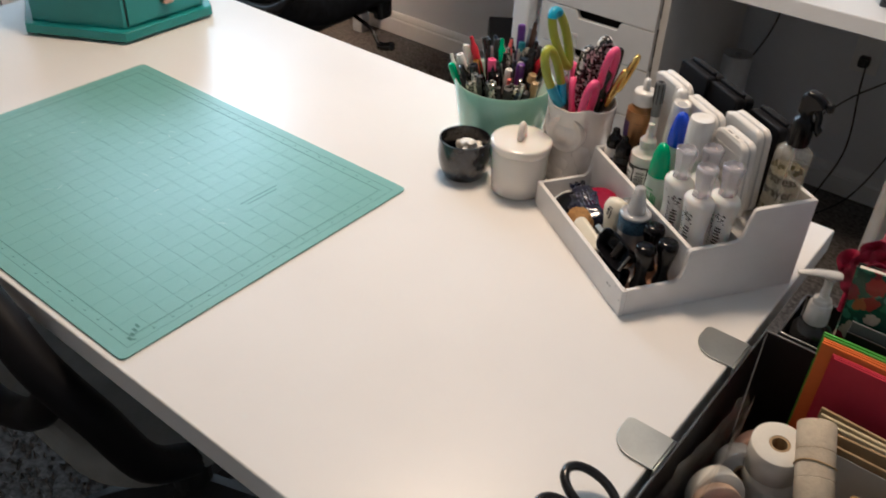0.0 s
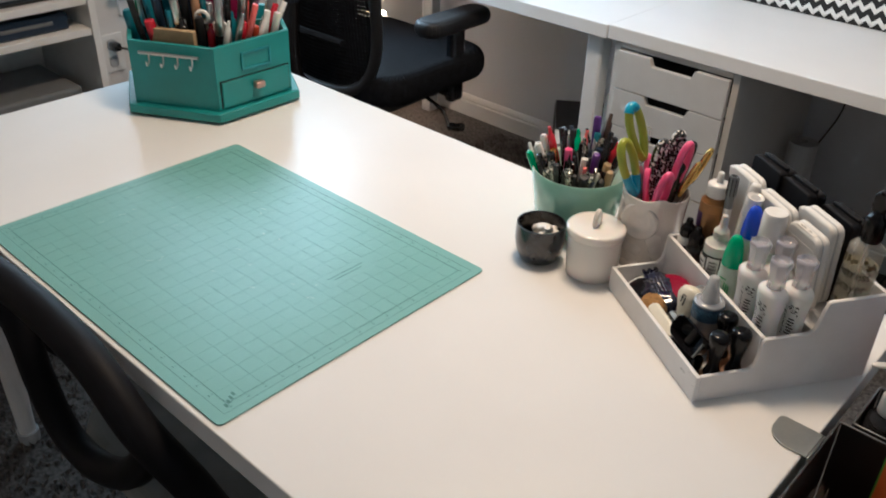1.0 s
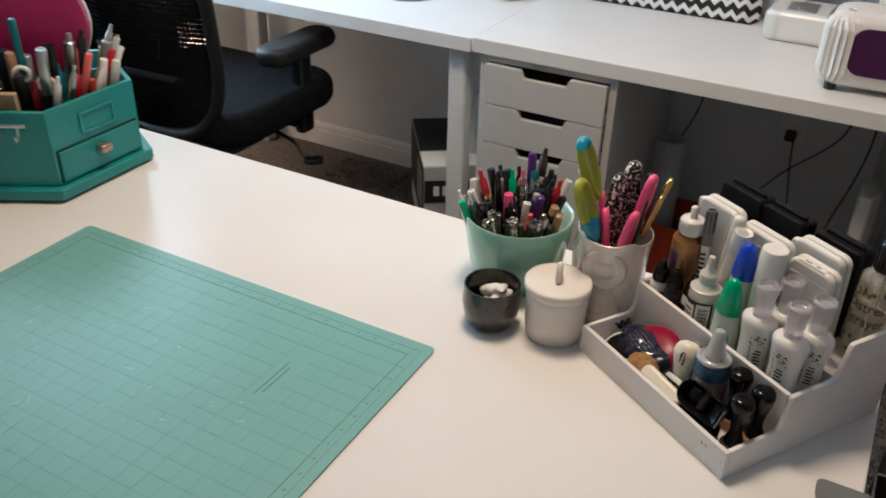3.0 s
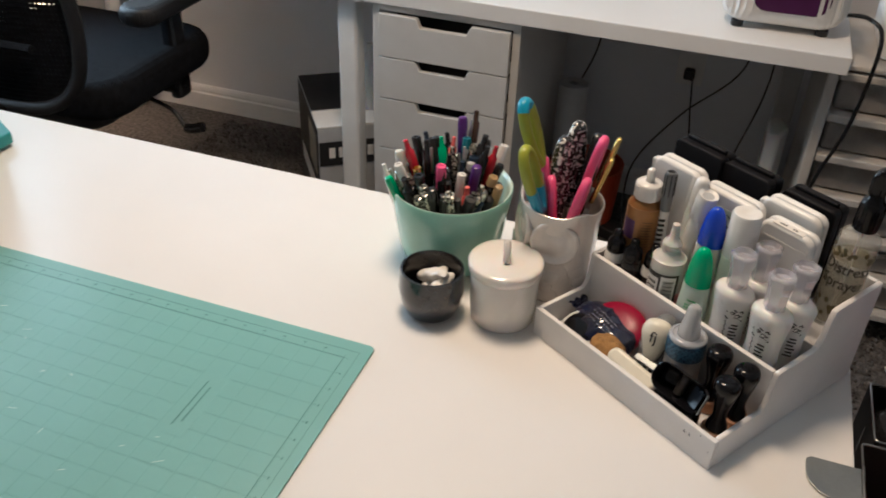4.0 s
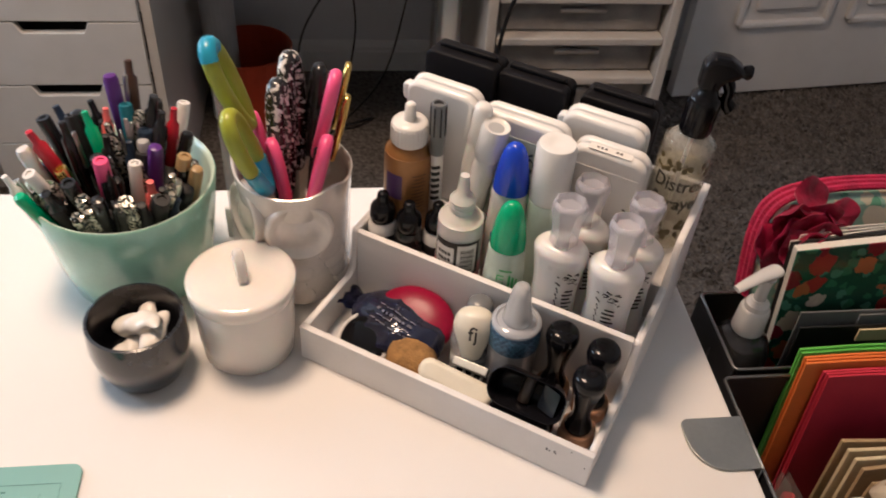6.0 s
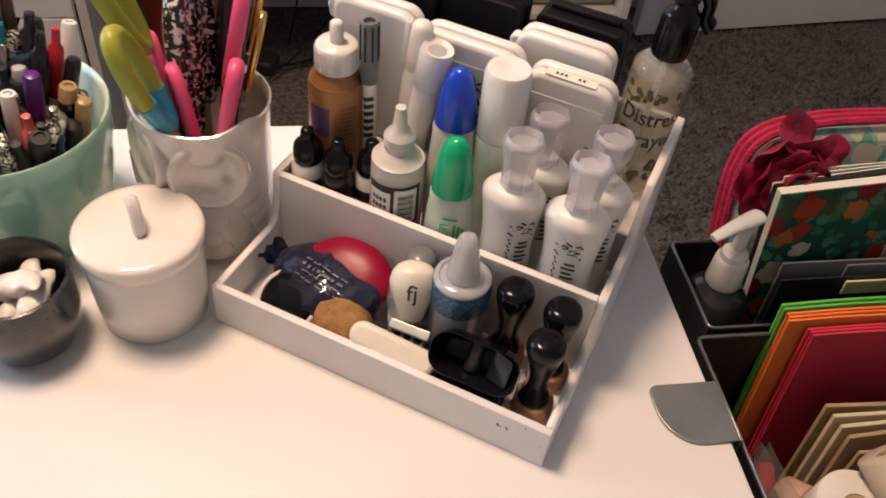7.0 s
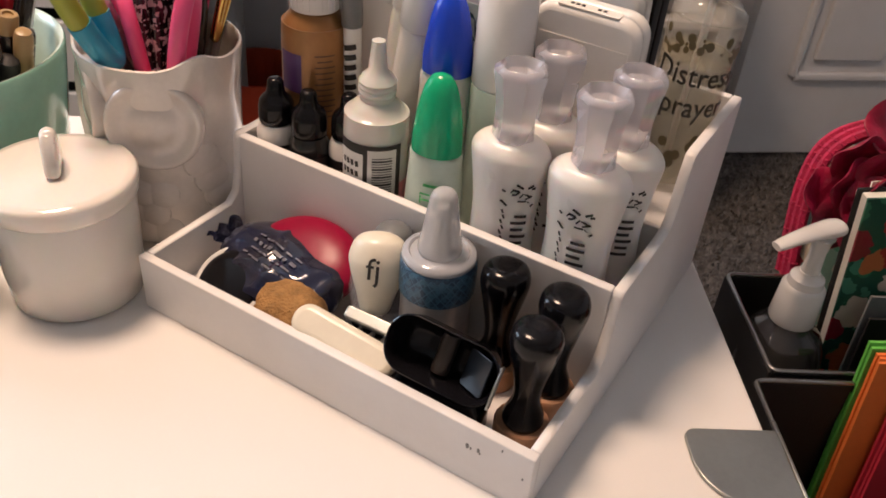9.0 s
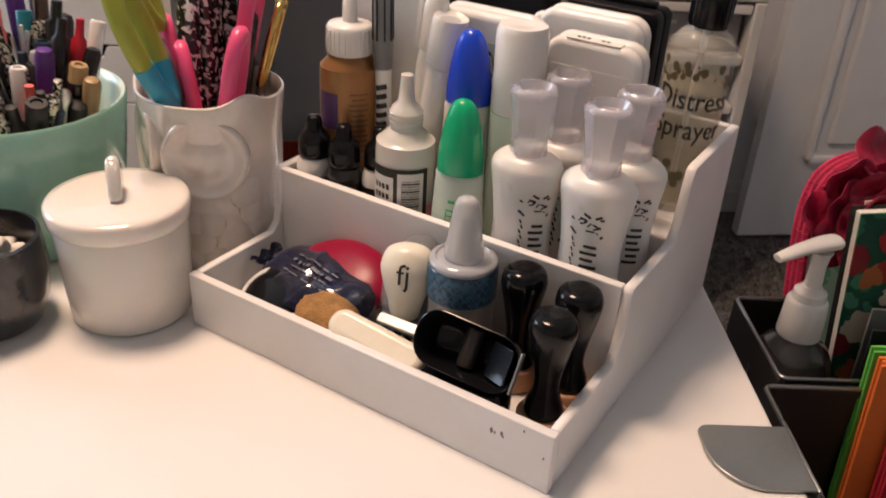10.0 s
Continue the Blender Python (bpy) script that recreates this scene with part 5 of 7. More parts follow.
scissors("scissors", "lime and turquoise handled scissors standing in a cup", (0.1013, 0.6448, 0.990), (0.160, 0.676, TOP + 0.02), LIME, CYAN, 0.030, 0.082, 84, 0.0062, 0.037)
scissors("scissors", "pink handled craft scissors standing in a cup", (0.1922, 0.6584, 0.958), (0.150, 0.668, TOP + 0.02), PINK, None, 0.028, 0.082, 84, 0.0052, 0.036)
scissors("scissors", "small pink handled scissors standing in a cup", (0.1245, 0.6760, 0.916), (0.150, 0.655, TOP + 0.02), PINK, None, 0.020, 0.058, 112, 0.0046, 0.0135)
scissors("scissors", "gold handled embroidery scissors standing in a cup", (0.2040, 0.7120, 0.940), (0.155, 0.655, TOP + 0.02), GOLD, None, 0.018, 0.055, 85, 0.0030)
scissors("scissors", "zebra print handled scissors standing in a cup", (0.1550, 0.7020, 0.955), (0.150, 0.665, TOP + 0.02), ZEBRA, None, 0.020, 0.095, 62, 0.0075, 0.012)
scissors("scissors", "black handled scissors standing in a cup", (0.1800, 0.7000, 0.945), (0.155, 0.665, TOP + 0.02), BLACK, None, 0.020, 0.075, 95, 0.006)
cb = thing("clear_strip", "narrow clear plastic strip behind the mint tumbler", "plastic strip", pose(0.098, 0.705, TOP))
part("strip", box((0.016, 0.003, 0.19), (0, 0, 0.095), 0.001), CLEAR, cb)
part("white_tag", box((0.030, 0.004, 0.035), (0.002, 0.006, 0.0175), 0.001), PAPER, cb)

# ---- dark pot, white jar ----
pot = thing("speckled_pot", "small dark speckled glazed pot with shells inside", "pot", pose(0.0320, 0.5545, TOP))
part("body", lathe([(0, 0), (0.027, 0), (0.030, 0.003), (0.036, 0.018), (0.0385, 0.036), (0.0375, 0.054), (0.0368, 0.0595), (0.0345, 0.060)], 40, caps=False), DARKGL, pot)
part("lining", lathe([(0.0344, 0.0600), (0.033, 0.055), (0.034, 0.03), (0.028, 0.014), (0, 0.012)], 40, caps=False), mat("dark_lining", (0.02, 0.02, 0.025), 0.25, var=0.3), pot)
for k, (dx, dy, dz, a, b, f) in enumerate(((0.000, 0.004, 0.047, 58, 35, 1.25), (0.013, -0.004, 0.046, 84, -30, 1.0), (-0.006, -0.010, 0.034, 75, 100, 1.0), (0.004, 0.014, 0.034, 70, 160, 1.0))):
    bm = lathe(curve([(0, -0.024), (0.006, -0.018), (0.0105, -0.004), (0.0095, 0.008), (0.004, 0.018), (0, 0.024)]), 20, flat=0.6)
    for v in bm.verts:
        v.co.x += 0.005 * math.sin(v.co.z * 90)
        v.co.y += 0.0012 * math.sin(v.co.z * 500)
        v.co *= f
    solid("seashell", bm, SHELL, "small white seashell in a dark pot", "seashell", pose(0.0320 + dx, 0.5545 + dy, TOP + dz, a, 0, b), group="shells in the pot")

jar = thing("lidded_jar", "white glazed ceramic jar with a fin-shaped knob", "jar", pose(0.1122, 0.5768, TOP) @ Matrix.Diagonal((1, 1, 1.005, 1)))
part("body", lathe([(0, 0), (0.0355, 0), (0.0375, 0.0018), (0.0386, 0.02), (0.0399, 0.0635), (0.039, 0.0655), (0, 0.0655)], 48), CERAM, jar)
lid = part("lid", lathe([(0, 0.0658), (0.0412, 0.0658), (0.0424, 0.0672), (0.0428, 0.0765), (0.0412, 0.0783), (0.036, 0.0790), (0, 0.0796)], 48), CERAM, jar)
bm = prism([((0.0135 - 0.002 * math.sin(math.pi * k / 16)) * math.cos(math.pi * k / 16), 0.0795 + 0.0245 * math.sin(math.pi * k / 16) ** 0.8) for k in range(17)], -0.0042, 0.0042, 0.0036, seg=4, m=pose(0, 0, 0, 90))
bmesh.ops.transform(bm, matrix=pose(0, 0, 0, 0, 0, 106), verts=bm.verts)
part("knob", bm, CERAM, lid)

# ---- stepped organiser box ----
BOX = pose(0.1554, 0.5588, TOP, 0, 0, -33.24)
W, D, TH = 0.251, 0.240, 0.0056


def loft(rings, m=None, bm=None):
    """A body through rounded rectangles (width, depth, corner radius, height), closed at both ends."""
    b = bmesh.new()
    loops = [[b.verts.new((x, y, z)) for x, y in rounded(w, d, r, 6)] for w, d, r, z in rings]
    for lo, hi in zip(loops, loops[1:]):
        n = len(lo)
        for k in range(n):
            b.faces.new((lo[k], lo[(k + 1) % n], hi[(k + 1) % n], hi[k]))
    b.faces.new(loops[0][::-1])
    b.faces.new(loops[-1])
    bmesh.ops.recalc_face_normals(b, faces=b.faces)
    return merge(bm or bmesh.new(), b, m)


def slab(w, h, r, t, edge, m=None, bm=None):
    """A flat case, w by h and t thick, with round corners and soft edges."""
    rings = []
    for k in range(5):
        a = radians(90 * k / 4)
        i = edge * (1 - math.sin(a))
        rings.append((w - 2 * i, h - 2 * i, max(r - i, 0.0005), -t / 2 + edge * (1 - math.cos(a))))
    return loft(rings + [(a, b, c, -z) for a, b, c, z in rings[::-1]], m, bm)


org = thing("tiered_organiser", "white painted wooden three-tier desk organiser", "desk organiser", BOX)
side = [(TH + 0.0003, 0), (D, 0), (D, 0.124), (0.1600, 0.124), (0.1560, 0.1225), (0.1530, 0.112), (0.1490, 0.092), (0.1450, 0.0835), (0.1390, 0.081), (0.0820, 0.081), (0.0800, 0.078), (0.0780, 0.055), (0.0750, 0.043), (0.0690, 0.0375), (TH + 0.0003, 0.037)]
for x in (0, W - TH):
    bm = prism(side, 0, TH, 0.0008, seg=1)
    bmesh.ops.transform(bm, matrix=Matrix(((0, 0, 1, x), (1, 0, 0, 0), (0, 1, 0, 0), (0, 0, 0, 1))), verts=bm.verts)
    bmesh.ops.recalc_face_normals(bm, faces=bm.faces)
    part("side_panel", bm, BOXW, org)
inner = W - 2 * TH - 0.0004
part("front_panel", box((W, TH, 0.037), (W / 2, TH / 2, 0.0185), 0.0008), BOXW, org)
part("middle_panel", box((inner, TH, 0.081), (W / 2, 0.079 + TH / 2, 0.0405), 0.0008), BOXW, org)
part("rear_divider", box((inner, 0.003, 0.078), (W / 2, 0.1515, 0.039), 0.0008), BOXW, org)
part("back_panel", box((inner, TH, 0.124), (W / 2, D - TH / 2, 0.062), 0.0008), BOXW, org)
F1, F2, F3 = 0.006, 0.040, 0.078
part("lower_floor", box((inner, 0.073, 0.005), (W / 2, 0.0423, 0.0033), 0), BOXW, org)
part("middle_floor", box((inner, 0.065, 0.004), (W / 2, 0.1173, F2 - 0.0025), 0), BOXW, org)
part("upper_floor", box((inner, 0.081, 0.004), (W / 2, 0.1937, F3 - 0.0025), 0), BOXW, org)
bm = bmesh.new()
for x, z, w in ((0.2165, 0.0245, 0.0018), (0.2185, 0.0240, 0.0010), (0.2225, 0.0250, 0.0016), (0.2235, 0.0235, 0.0008), (0.2345, 0.0330, 0.0009), (0.2465, 0.0215, 0.0009)):
    merge(bm, lathe([(w * 0.7, 0), (w * 0.5, 0.0003), (0, 0.0003)], 7, caps=False), pose(x, -0.0001, z, 90, 0, 0) @ Matrix.Diagonal((0.8, 1.6, 1, 1)))
part("chips", bm, GREYP, org, "small chips in the white paint")


def at(u, v, w=0.0, rz=0.0, rx=0.0, ry=0.0):
    """A pose in the organiser's own axes: along its front, back into it, up."""
    return BOX @ pose(u, v, w, rx, ry, rz)


def pearl_bottle(u, v, turn):
    """White waisted glue bottle with a tall clear cap."""
    t = thing("glue_bottle", "white waisted glue bottle with a tall clear cap", "bottle", at(u, v, F2, 0), "white glue bottles in the organiser")
    fl = 0.74
    part("body", lathe(curve([(0, 0), (0.0185, 0), (0.0195, 0.003), (0.0182, 0.03), (0.0178, 0.048), (0.0198, 0.068), (0.0214, 0.079), (0.0208, 0.0845), (0.0165, 0.0890), (0.0095, 0.0910), (0.009, 0.096), (0, 0.096)], 3), 36, flat=fl), BOTW, t)
    cap = part("cap", lathe([(0.0106, 0.0905), (0.0112, 0.0920), (0.0104, 0.102), (0.0114, 0.113), (0.0136, 0.1245), (0.0134, 0.1275), (0.0112, 0.1290), (0.0090, 0.1240), (0, 0.1225)], 7), ACRYL, t, "clear faceted plastic cap")
    bm = bmesh.new()
    r = random.Random(3)
    for k in range(18):
        g = grid_plate(r.uniform(0.002, 0.0048), r.uniform(0.0006, 0.0015), 3)
        bmesh.ops.transform(g, matrix=pose(r.uniform(-0.008, 0.010), r.uniform(0.058, 0.071), 0, 0, 0, r.uniform(-70, 70)), verts=g.verts)
        merge(bm, g)
    for k in range(6):
        g = grid_plate(0.0095 - 0.0022 * (k % 2), 0.0019, 4)
        merge(bm, g, pose(0.003 + 0.0006 * (k % 3), 0.031 + 0.0042 * k, 0))
    for k in range(9):
        g = grid_plate(0.0011, 0.0026, 1)
        merge(bm, g, pose(-0.0062 + 0.0010 * (k % 2), 0.028 + 0.0033 * k, 0, 0, 0, 24))
    for v in bm.verts:
        z = v.co.y
        rad = 0.0184 + 0.0020 * max(0, min(1, (z - 0.050) / 0.020))
        a = v.co.x / rad - math.pi / 2 + radians(turn)
        v.co = ((rad + 0.0004) * math.cos(a), fl * (rad + 0.0004) * math.sin(a), z)
    tagged(part("printed_script", bm, INKTXT, t, "black script and leaf print"), kind="stuff")


for u, v, a in ((0.1720, 0.1020, 36), (0.2155, 0.1025, 2), (0.1780, 0.1337, 36), (0.2205, 0.1337, 30)):
    pearl_bottle(u, v, a)

# green and blue capped glue bottles
for u, v, cap, h, lab in ((0.1300, 0.0990, GREENC, 0.1125, "green"), (0.1165, 0.1265, BLUEC, 0.144, "blue")):
    t = thing("glue_bottle", f"translucent glue bottle with a {lab} tapered cap", "bottle", at(u, v, F2, 8))
    b0 = h - 0.044
    part("body", lathe(curve([(0, 0), (0.015, 0), (0.0166, 0.003), (0.0166, b0 * 0.5), (0.0148, b0 * 0.9), (0.0135, b0), (0, b0)], 2), 32, flat=0.75), PALEGR if lab == "green" else CLOUD, t)
    part("cap", lathe(curve([(0.0140, b0 + 0.0003), (0.0138, b0 + 0.010), (0.0118, b0 + 0.024), (0.0090, b0 + 0.036), (0.0050, b0 + 0.0425), (0, b0 + 0.044)], 2), 28, flat=0.85), cap, t)
    if lab == "green":
        w = letters("MULTI", 0.0085)
        bmesh.ops.transform(w, matrix=pose(0, 0, 0, 0, 0, 90), verts=w.verts)
        bmesh.ops.translate(w, vec=(0.0005, 0.036, 0), verts=w.verts)
        part("word", wrap(w, 0.0167, 0, 0, 0.77), INKGRN, t, "green word on the label")
        bm = bmesh.new()
        for k in range(3):
            merge(bm, grid_plate(0.0018, 0.022 - 0.004 * k, 1), pose(0.0075 + 0.0032 * k, 0.038, 0))
        merge(bm, grid_plate(0.010, 0.0018, 4), pose(0.004, 0.053, 0))
        part("label_bars", wrap(bm, 0.0168, 0, 0, 0.78), INKGRN, t)
    else:
        bm = bmesh.new()
        for k in range(5):
            merge(bm, grid_plate(0.007, 0.004, 2), pose(-0.006, 0.030 + 0.0075 * k, 0))
        part("label_bars", wrap(bm, 0.0169, 0, 0, 0.78), mat("print_blue", (0.02, 0.07, 0.35), 0.5), t)

t = thing("glue_stick", "tall white glue stick with a pale green label", "glue stick", at(0.1455, 0.1337, F2) @ Matrix.Diagonal((1, 1, 1.012, 1)))
part("tube", lathe([(0, 0), (0.0155, 0), (0.0155, 0.098), (0, 0.098)], 32), PALEGR, t)
part("cap", lathe([(0.0150, 0.0982), (0.0156, 0.0995), (0.0152, 0.145), (0.0138, 0.1485), (0.008, 0.1488), (0.006, 0.148), (0, 0.148)], 32), WPLAS, t)

t = thing("paint_bottle", "bronze craft paint bottle with white twist nozzle", "bottle", at(0.0258, 0.1275, F2, 26) @ Matrix.Diagonal((1, 1, 1.10, 1)))
part("body", lathe(curve([(0, 0), (0.0185, 0), (0.0198, 0.003), (0.0200, 0.085), (0.0185, 0.094), (0.0145, 0.099), (0.013, 0.101), (0, 0.101)], 2), 36), BRONZE, t)
cp = part("cap", lathe([(0.0140, 0.1012), (0.0148, 0.102), (0.0146, 0.117), (0.0135, 0.1185), (0.0048, 0.1195), (0.0044, 0.132), (0.0028, 0.1335), (0, 0.1338)], 28), WPLAS, t)
for k in range(24):
    part("rib", box((0.0008, 0.0009, 0.013), (0, -0.0149, 0.1095), 0, m=pose(0, 0, 0, 0, 0, 15 * k)), WPLAS, cp)
part("label_patch", wrap(grid_plate(0.016, 0.022, 6), 0.0202, -34, 0.070), PURLAB, t, "dark purple label patch")
bm = bmesh.new()
for k in range(12):
    merge(bm, grid_plate(0.012 - 0.003 * (k % 3 == 1), 0.0008, 6), pose(0, -0.020 + 0.0032 * k, 0))
part("label_bars", wrap(bm, 0.0202, 28, 0.066), mat("print_brown", (0.12, 0.06, 0.03), 0.5), t)

t = thing("marker", "grey capped marker with black label marks", "marker", at(0.0500, 0.1330, F2, 0, 0, -1))
part("barrel", lathe([(0, 0), (0.0055, 0), (0.0055, 0.104), (0, 0.104)], 20), WPLAS, t)
cp = part("cap", lathe([(0.0058, 0.1042), (0.0062, 0.105), (0.0062, 0.149), (0.0055, 0.151), (0.0042, 0.151), (0.0040, 0.148), (0, 0.148)], 16), GREYP, t)
for k in range(8):
    part("ridge", box((0.0011, 0.0010, 0.026), (0, -0.0064, 0.136), 0, m=pose(0, 0, 0, 0, 0, 45 * k)), BLACKM, cp)
bm = bmesh.new()
for k in range(6):
    merge(bm, grid_plate(0.0075, 0.0034, 4), pose(0, 0.062 + 0.0062 * k, 0, 0, 0, 12))
part("label_bars", wrap(bm, 0.0057, 22), INKTXT, t)

t = thing("dropper_bottle", "clear ink bottle with a barcode label and bare tip", "bottle", at(0.0865, 0.1050, F2, 20) @ Matrix.Diagonal((1, 1, 1.05, 1)))
part("body", lathe(curve([(0, 0), (0.0172, 0), (0.0184, 0.003), (0.0184, 0.064), (0.0172, 0.071), (0.0120, 0.0765), (0.0098, 0.0785), (0.0095, 0.081), (0, 0.081)], 2), 36), CLOUD, t)
part("ink", lathe([(0.0186, 0.004), (0.0187, 0.005), (0.0187, 0.033), (0.0186, 0.034)], 32, caps=False), PINKL, t, "pink ink showing in the lower half")
part("neck", lathe([(0.0100, 0.0812), (0.0106, 0.083), (0.0098, 0.0842), (0.0106, 0.0857), (0.0098, 0.087), (0.0106, 0.0885), (0.0098, 0.0895), (0.0085, 0.0915), (0.0052, 0.0945), (0.0042, 0.104), (0.0036, 0.110), (0, 0.1105)], 24), CLOUD, t)
lb = part("label", wrap(grid_plate(0.040, 0.034, 16), 0.0189, 0, 0.042), INKTXT, t, "black-edged ink label")
part("label_field", wrap(grid_plate(0.017, 0.026, 6), 0.0191, -32, 0.0405), LABELW, lb)
part("code_field", wrap(grid_plate(0.0165, 0.029, 6), 0.0191, 26, 0.042), LABELW, lb)
bm = bmesh.new()
for k in range(14):
    merge(bm, grid_plate(0.0115, 0.0005 + 0.0006 * (k % 3 == 0), 4), pose(0, -0.011 + 0.0016 * k, 0))
part("barcode", wrap(bm, 0.0193, 26, 0.0420), INKTXT, lb)
bm = bmesh.new()
for k in range(3):
    for i in range(4):
        merge(bm, grid_plate(0.0022, 0.0034, 2), pose(-0.0045 + 0.0031 * i, 0.006 - 0.006 * k, 0, 0, 0, 8))
part("lettering_bars", wrap(bm, 0.0193, -32, 0.041), INKTXT, lb)

for u, v, mt, lab in ((0.0190, 0.0985, LABELW, "white labelled"), (0.0435, 0.0985, BLACK, "dark"), (0.0640, 0.1100, LABELW, "white labelled")):
    t = thing("ink_dropper", f"small {lab} ink bottle with a black cap", "bottle", at(u, v, F2) @ Matrix.Diagonal((1, 1, 0.95, 1)), "ink droppers in the organiser")
    part("body", lathe([(0, 0), (0.0115, 0), (0.0122, 0.002), (0.0122, 0.044), (0.010, 0.050), (0, 0.051)], 24), mt, t)
    part("cap", lathe(curve([(0.0098, 0.0512), (0.0106, 0.052), (0.0106, 0.061), (0.0092, 0.066), (0.0056, 0.070), (0.0048, 0.077), (0.003, 0.0793), (0, 0.0795)], 2), 24), SHINYB, t)
    part("label_band", wrap(grid_plate(0.050, 0.010, 20), 0.01235, 0, 0.034), INKTXT, t)
t = thing("marker", "white twin-tip marker leaning in the organiser", "marker", at(0.0720, 0.1375, F2, 0, 0, 9))
part("barrel", lathe([(0, 0), (0.0085, 0), (0.0095, 0.06), (0.0095, 0.115), (0, 0.115)], 24), WPLAS, t)
part("end_cap", lathe([(0.0095, 0.1152), (0.0110, 0.117), (0.0112, 0.144), (0.0106, 0.1465), (0.0088, 0.1450), (0, 0.144)], 24), WPLAS, t)
part("end_disc", lathe([(0, 0.1442), (0.0082, 0.1446), (0, 0.1452)], 20, caps=False), LGREY, t)
t = thing("squeeze_tube", "slim white squeeze tube leaning in the organiser", "tube", at(0.0690, 0.1400, F2, 0, -2, 4))
part("tube", lathe([(0, 0), (0.0085, 0), (0.0085, 0.112), (0.0072, 0.121), (0, 0.121)], 24), CLOUD, t)
part("cap", lathe(curve([(0.0070, 0.1212), (0.0080, 0.122), (0.0078, 0.146), (0.0062, 0.1535), (0.003, 0.1555), (0, 0.156)], 2), 20), WPLAS, t)
part("clip", box((0.004, 0.0016, 0.034), (-0.0085, -0.004, 0.137), 0.0006), WPLAS, t)

# white ink-pad cases and black cases in the rear tier
def ink_case(u, v, wid, h, rx, lab, face=None, hinge=False):
    t = thing("ink_pad_case", lab, "ink pad", at(u, v, F3 + 0.001, 0, rx), "ink pad cases in the organiser")
    for y, th in ((-0.0050, 0.0094), (0.0050, 0.0094)):
        part("shell", slab(wid, h, 0.012, th, 0.0040, m=pose(0, y, h / 2, 90)), WPLAS, t)
    part("seam", slab(wid - 0.003, h - 0.003, 0.011, 0.0030, 0.0004, m=pose(0, 0, h / 2, 90)), LGREY, t)
    if hinge:
        part("hinge_knuckle", slab(0.010, 0.016, 0.0045, 0.008, 0.002, m=pose(-wid / 2 + 0.001, -0.004, h - 0.013, 90)), WPLAS, t)
    if face:
        part("label_face", box((wid * 0.84, 0.0006, h * 0.80), (0, -0.0100, h * 0.45), 0), face, t, "printed label")
    return t


ink_case(0.0405, 0.1665, 0.063, 0.1130, 4, "white ink pad case standing on edge", hinge=True)
t = ink_case(0.1100, 0.1665, 0.0735, 0.1085, 4, "white ink pad case with a botanical label", PALEGR)
bm = bmesh.new()
r = random.Random(9)
for k in range(7):
    x0 = -0.026 + 0.0087 * k
    stem = smooth_path([(x0, -0.0106, 0.010), (x0 + r.uniform(-0.004, 0.004), -0.0106, 0.045), (x0 + r.uniform(-0.008, 0.008), -0.0106, r.uniform(0.072, 0.088))], 5)
    tube(stem, 0.0004, 4, bm=bm)
    for i, p in enumerate(stem[2:]):
        merge(bm, prism([(0, 0), (0.0032, 0.0012), (0.0068, 0), (0.0032, -0.0012)], -0.0001, 0.0001, 0), pose(p.x, p.y, p.z, 90, 0, 0) @ pose(0, 0, 0, 0, 0, 40 if i % 2 else 140))
tagged(part("leaf_print", bm, mat("print_teal", (0.02, 0.07, 0.075), 0.5), t, "dark teal leaf drawing"), kind="stuff")
ink_case(0.1665, 0.1905, 0.068, 0.1130, 3, "white ink pad case standing on edge", hinge=True)
t = ink_case(0.1810, 0.1665, 0.0600, 0.1050, 4, "white ink pad case with a printed edge", LABELW)
part("edge_label", slab(0.034, 0.0070, 0.001, 0.0010, 0.0003, m=pose(0, -0.0050, 0.1052)), mat("glossy_label", (0.80, 0.77, 0.72), 0.12, var=0.02), t, "glossy printed edge label")
bm = bmesh.new()
for k in (0, 1, 2, 5, 6):
    box((0.0018, 0.0020, 0.0002), (-0.010 + 0.0030 * k, -0.0050, 0.1059), 0, bm=bm)
part("edge_print", bm, INKTXT, t)
bm = bmesh.new()
for k in range(14):
    a = radians(-70 + 10 * k)
    box((0.003, 0.0004, 0.0012), (0.012 + 0.016 * math.cos(a), -0.0106, 0.045 + 0.016 * math.sin(a)), 0, bm=bm)
box((0.022, 0.0004, 0.004), (0.014, -0.0106, 0.024), 0, bm=bm)
part("face_print", bm, INKTXT, t)
for u, v, wid, h, rx in ((0.0400, 0.1910, 0.064, 0.1210, -3), (0.1000, 0.1935, 0.060, 0.1180, -4), (0.1680, 0.2140, 0.062, 0.1120, -1)):
    t = thing("ink_pad_case", "black ink pad case standing on edge", "ink pad", at(u, v, F3 + 0.002, 0, rx), "ink pad cases in the organiser")
    for y in (-0.0070, 0.0070):
        part("shell", slab(wid, h, 0.006, 0.0134, 0.0020, m=pose(0, y, h / 2, 90)), INKBLK, t)
    part("ridge", box((wid * 0.8, 0.006, 0.004), (0, 0, h + 0.0022), 0.001), INKBLK, t)

# spray bottle
t = thing("spray_bottle", "clear mister bottle with a black trigger head", "spray bottle", at(0.2235, 0.2060, F3, 22, 2, 2) @ Matrix.Diagonal((0.93, 0.93, 1.13, 1)))
part("bottle", lathe(curve([(0, 0), (0.0205, 0), (0.0218, 0.003), (0.0218, 0.083), (0.0208, 0.090), (0.0165, 0.096), (0.0122, 0.099), (0.0115, 0.108)], 2), 36), mat("frosted_clear", (0.74, 0.72, 0.64), 0.08, var=0.02, alpha=0.30, coat=0.7), t)
part("liquid", lathe([(0, 0.004), (0.0205, 0.0045), (0.0205, 0.070), (0, 0.070)], 32), mat("amber_liquid", (0.50, 0.43, 0.20), 0.05, var=0.02, alpha=0.30), t)
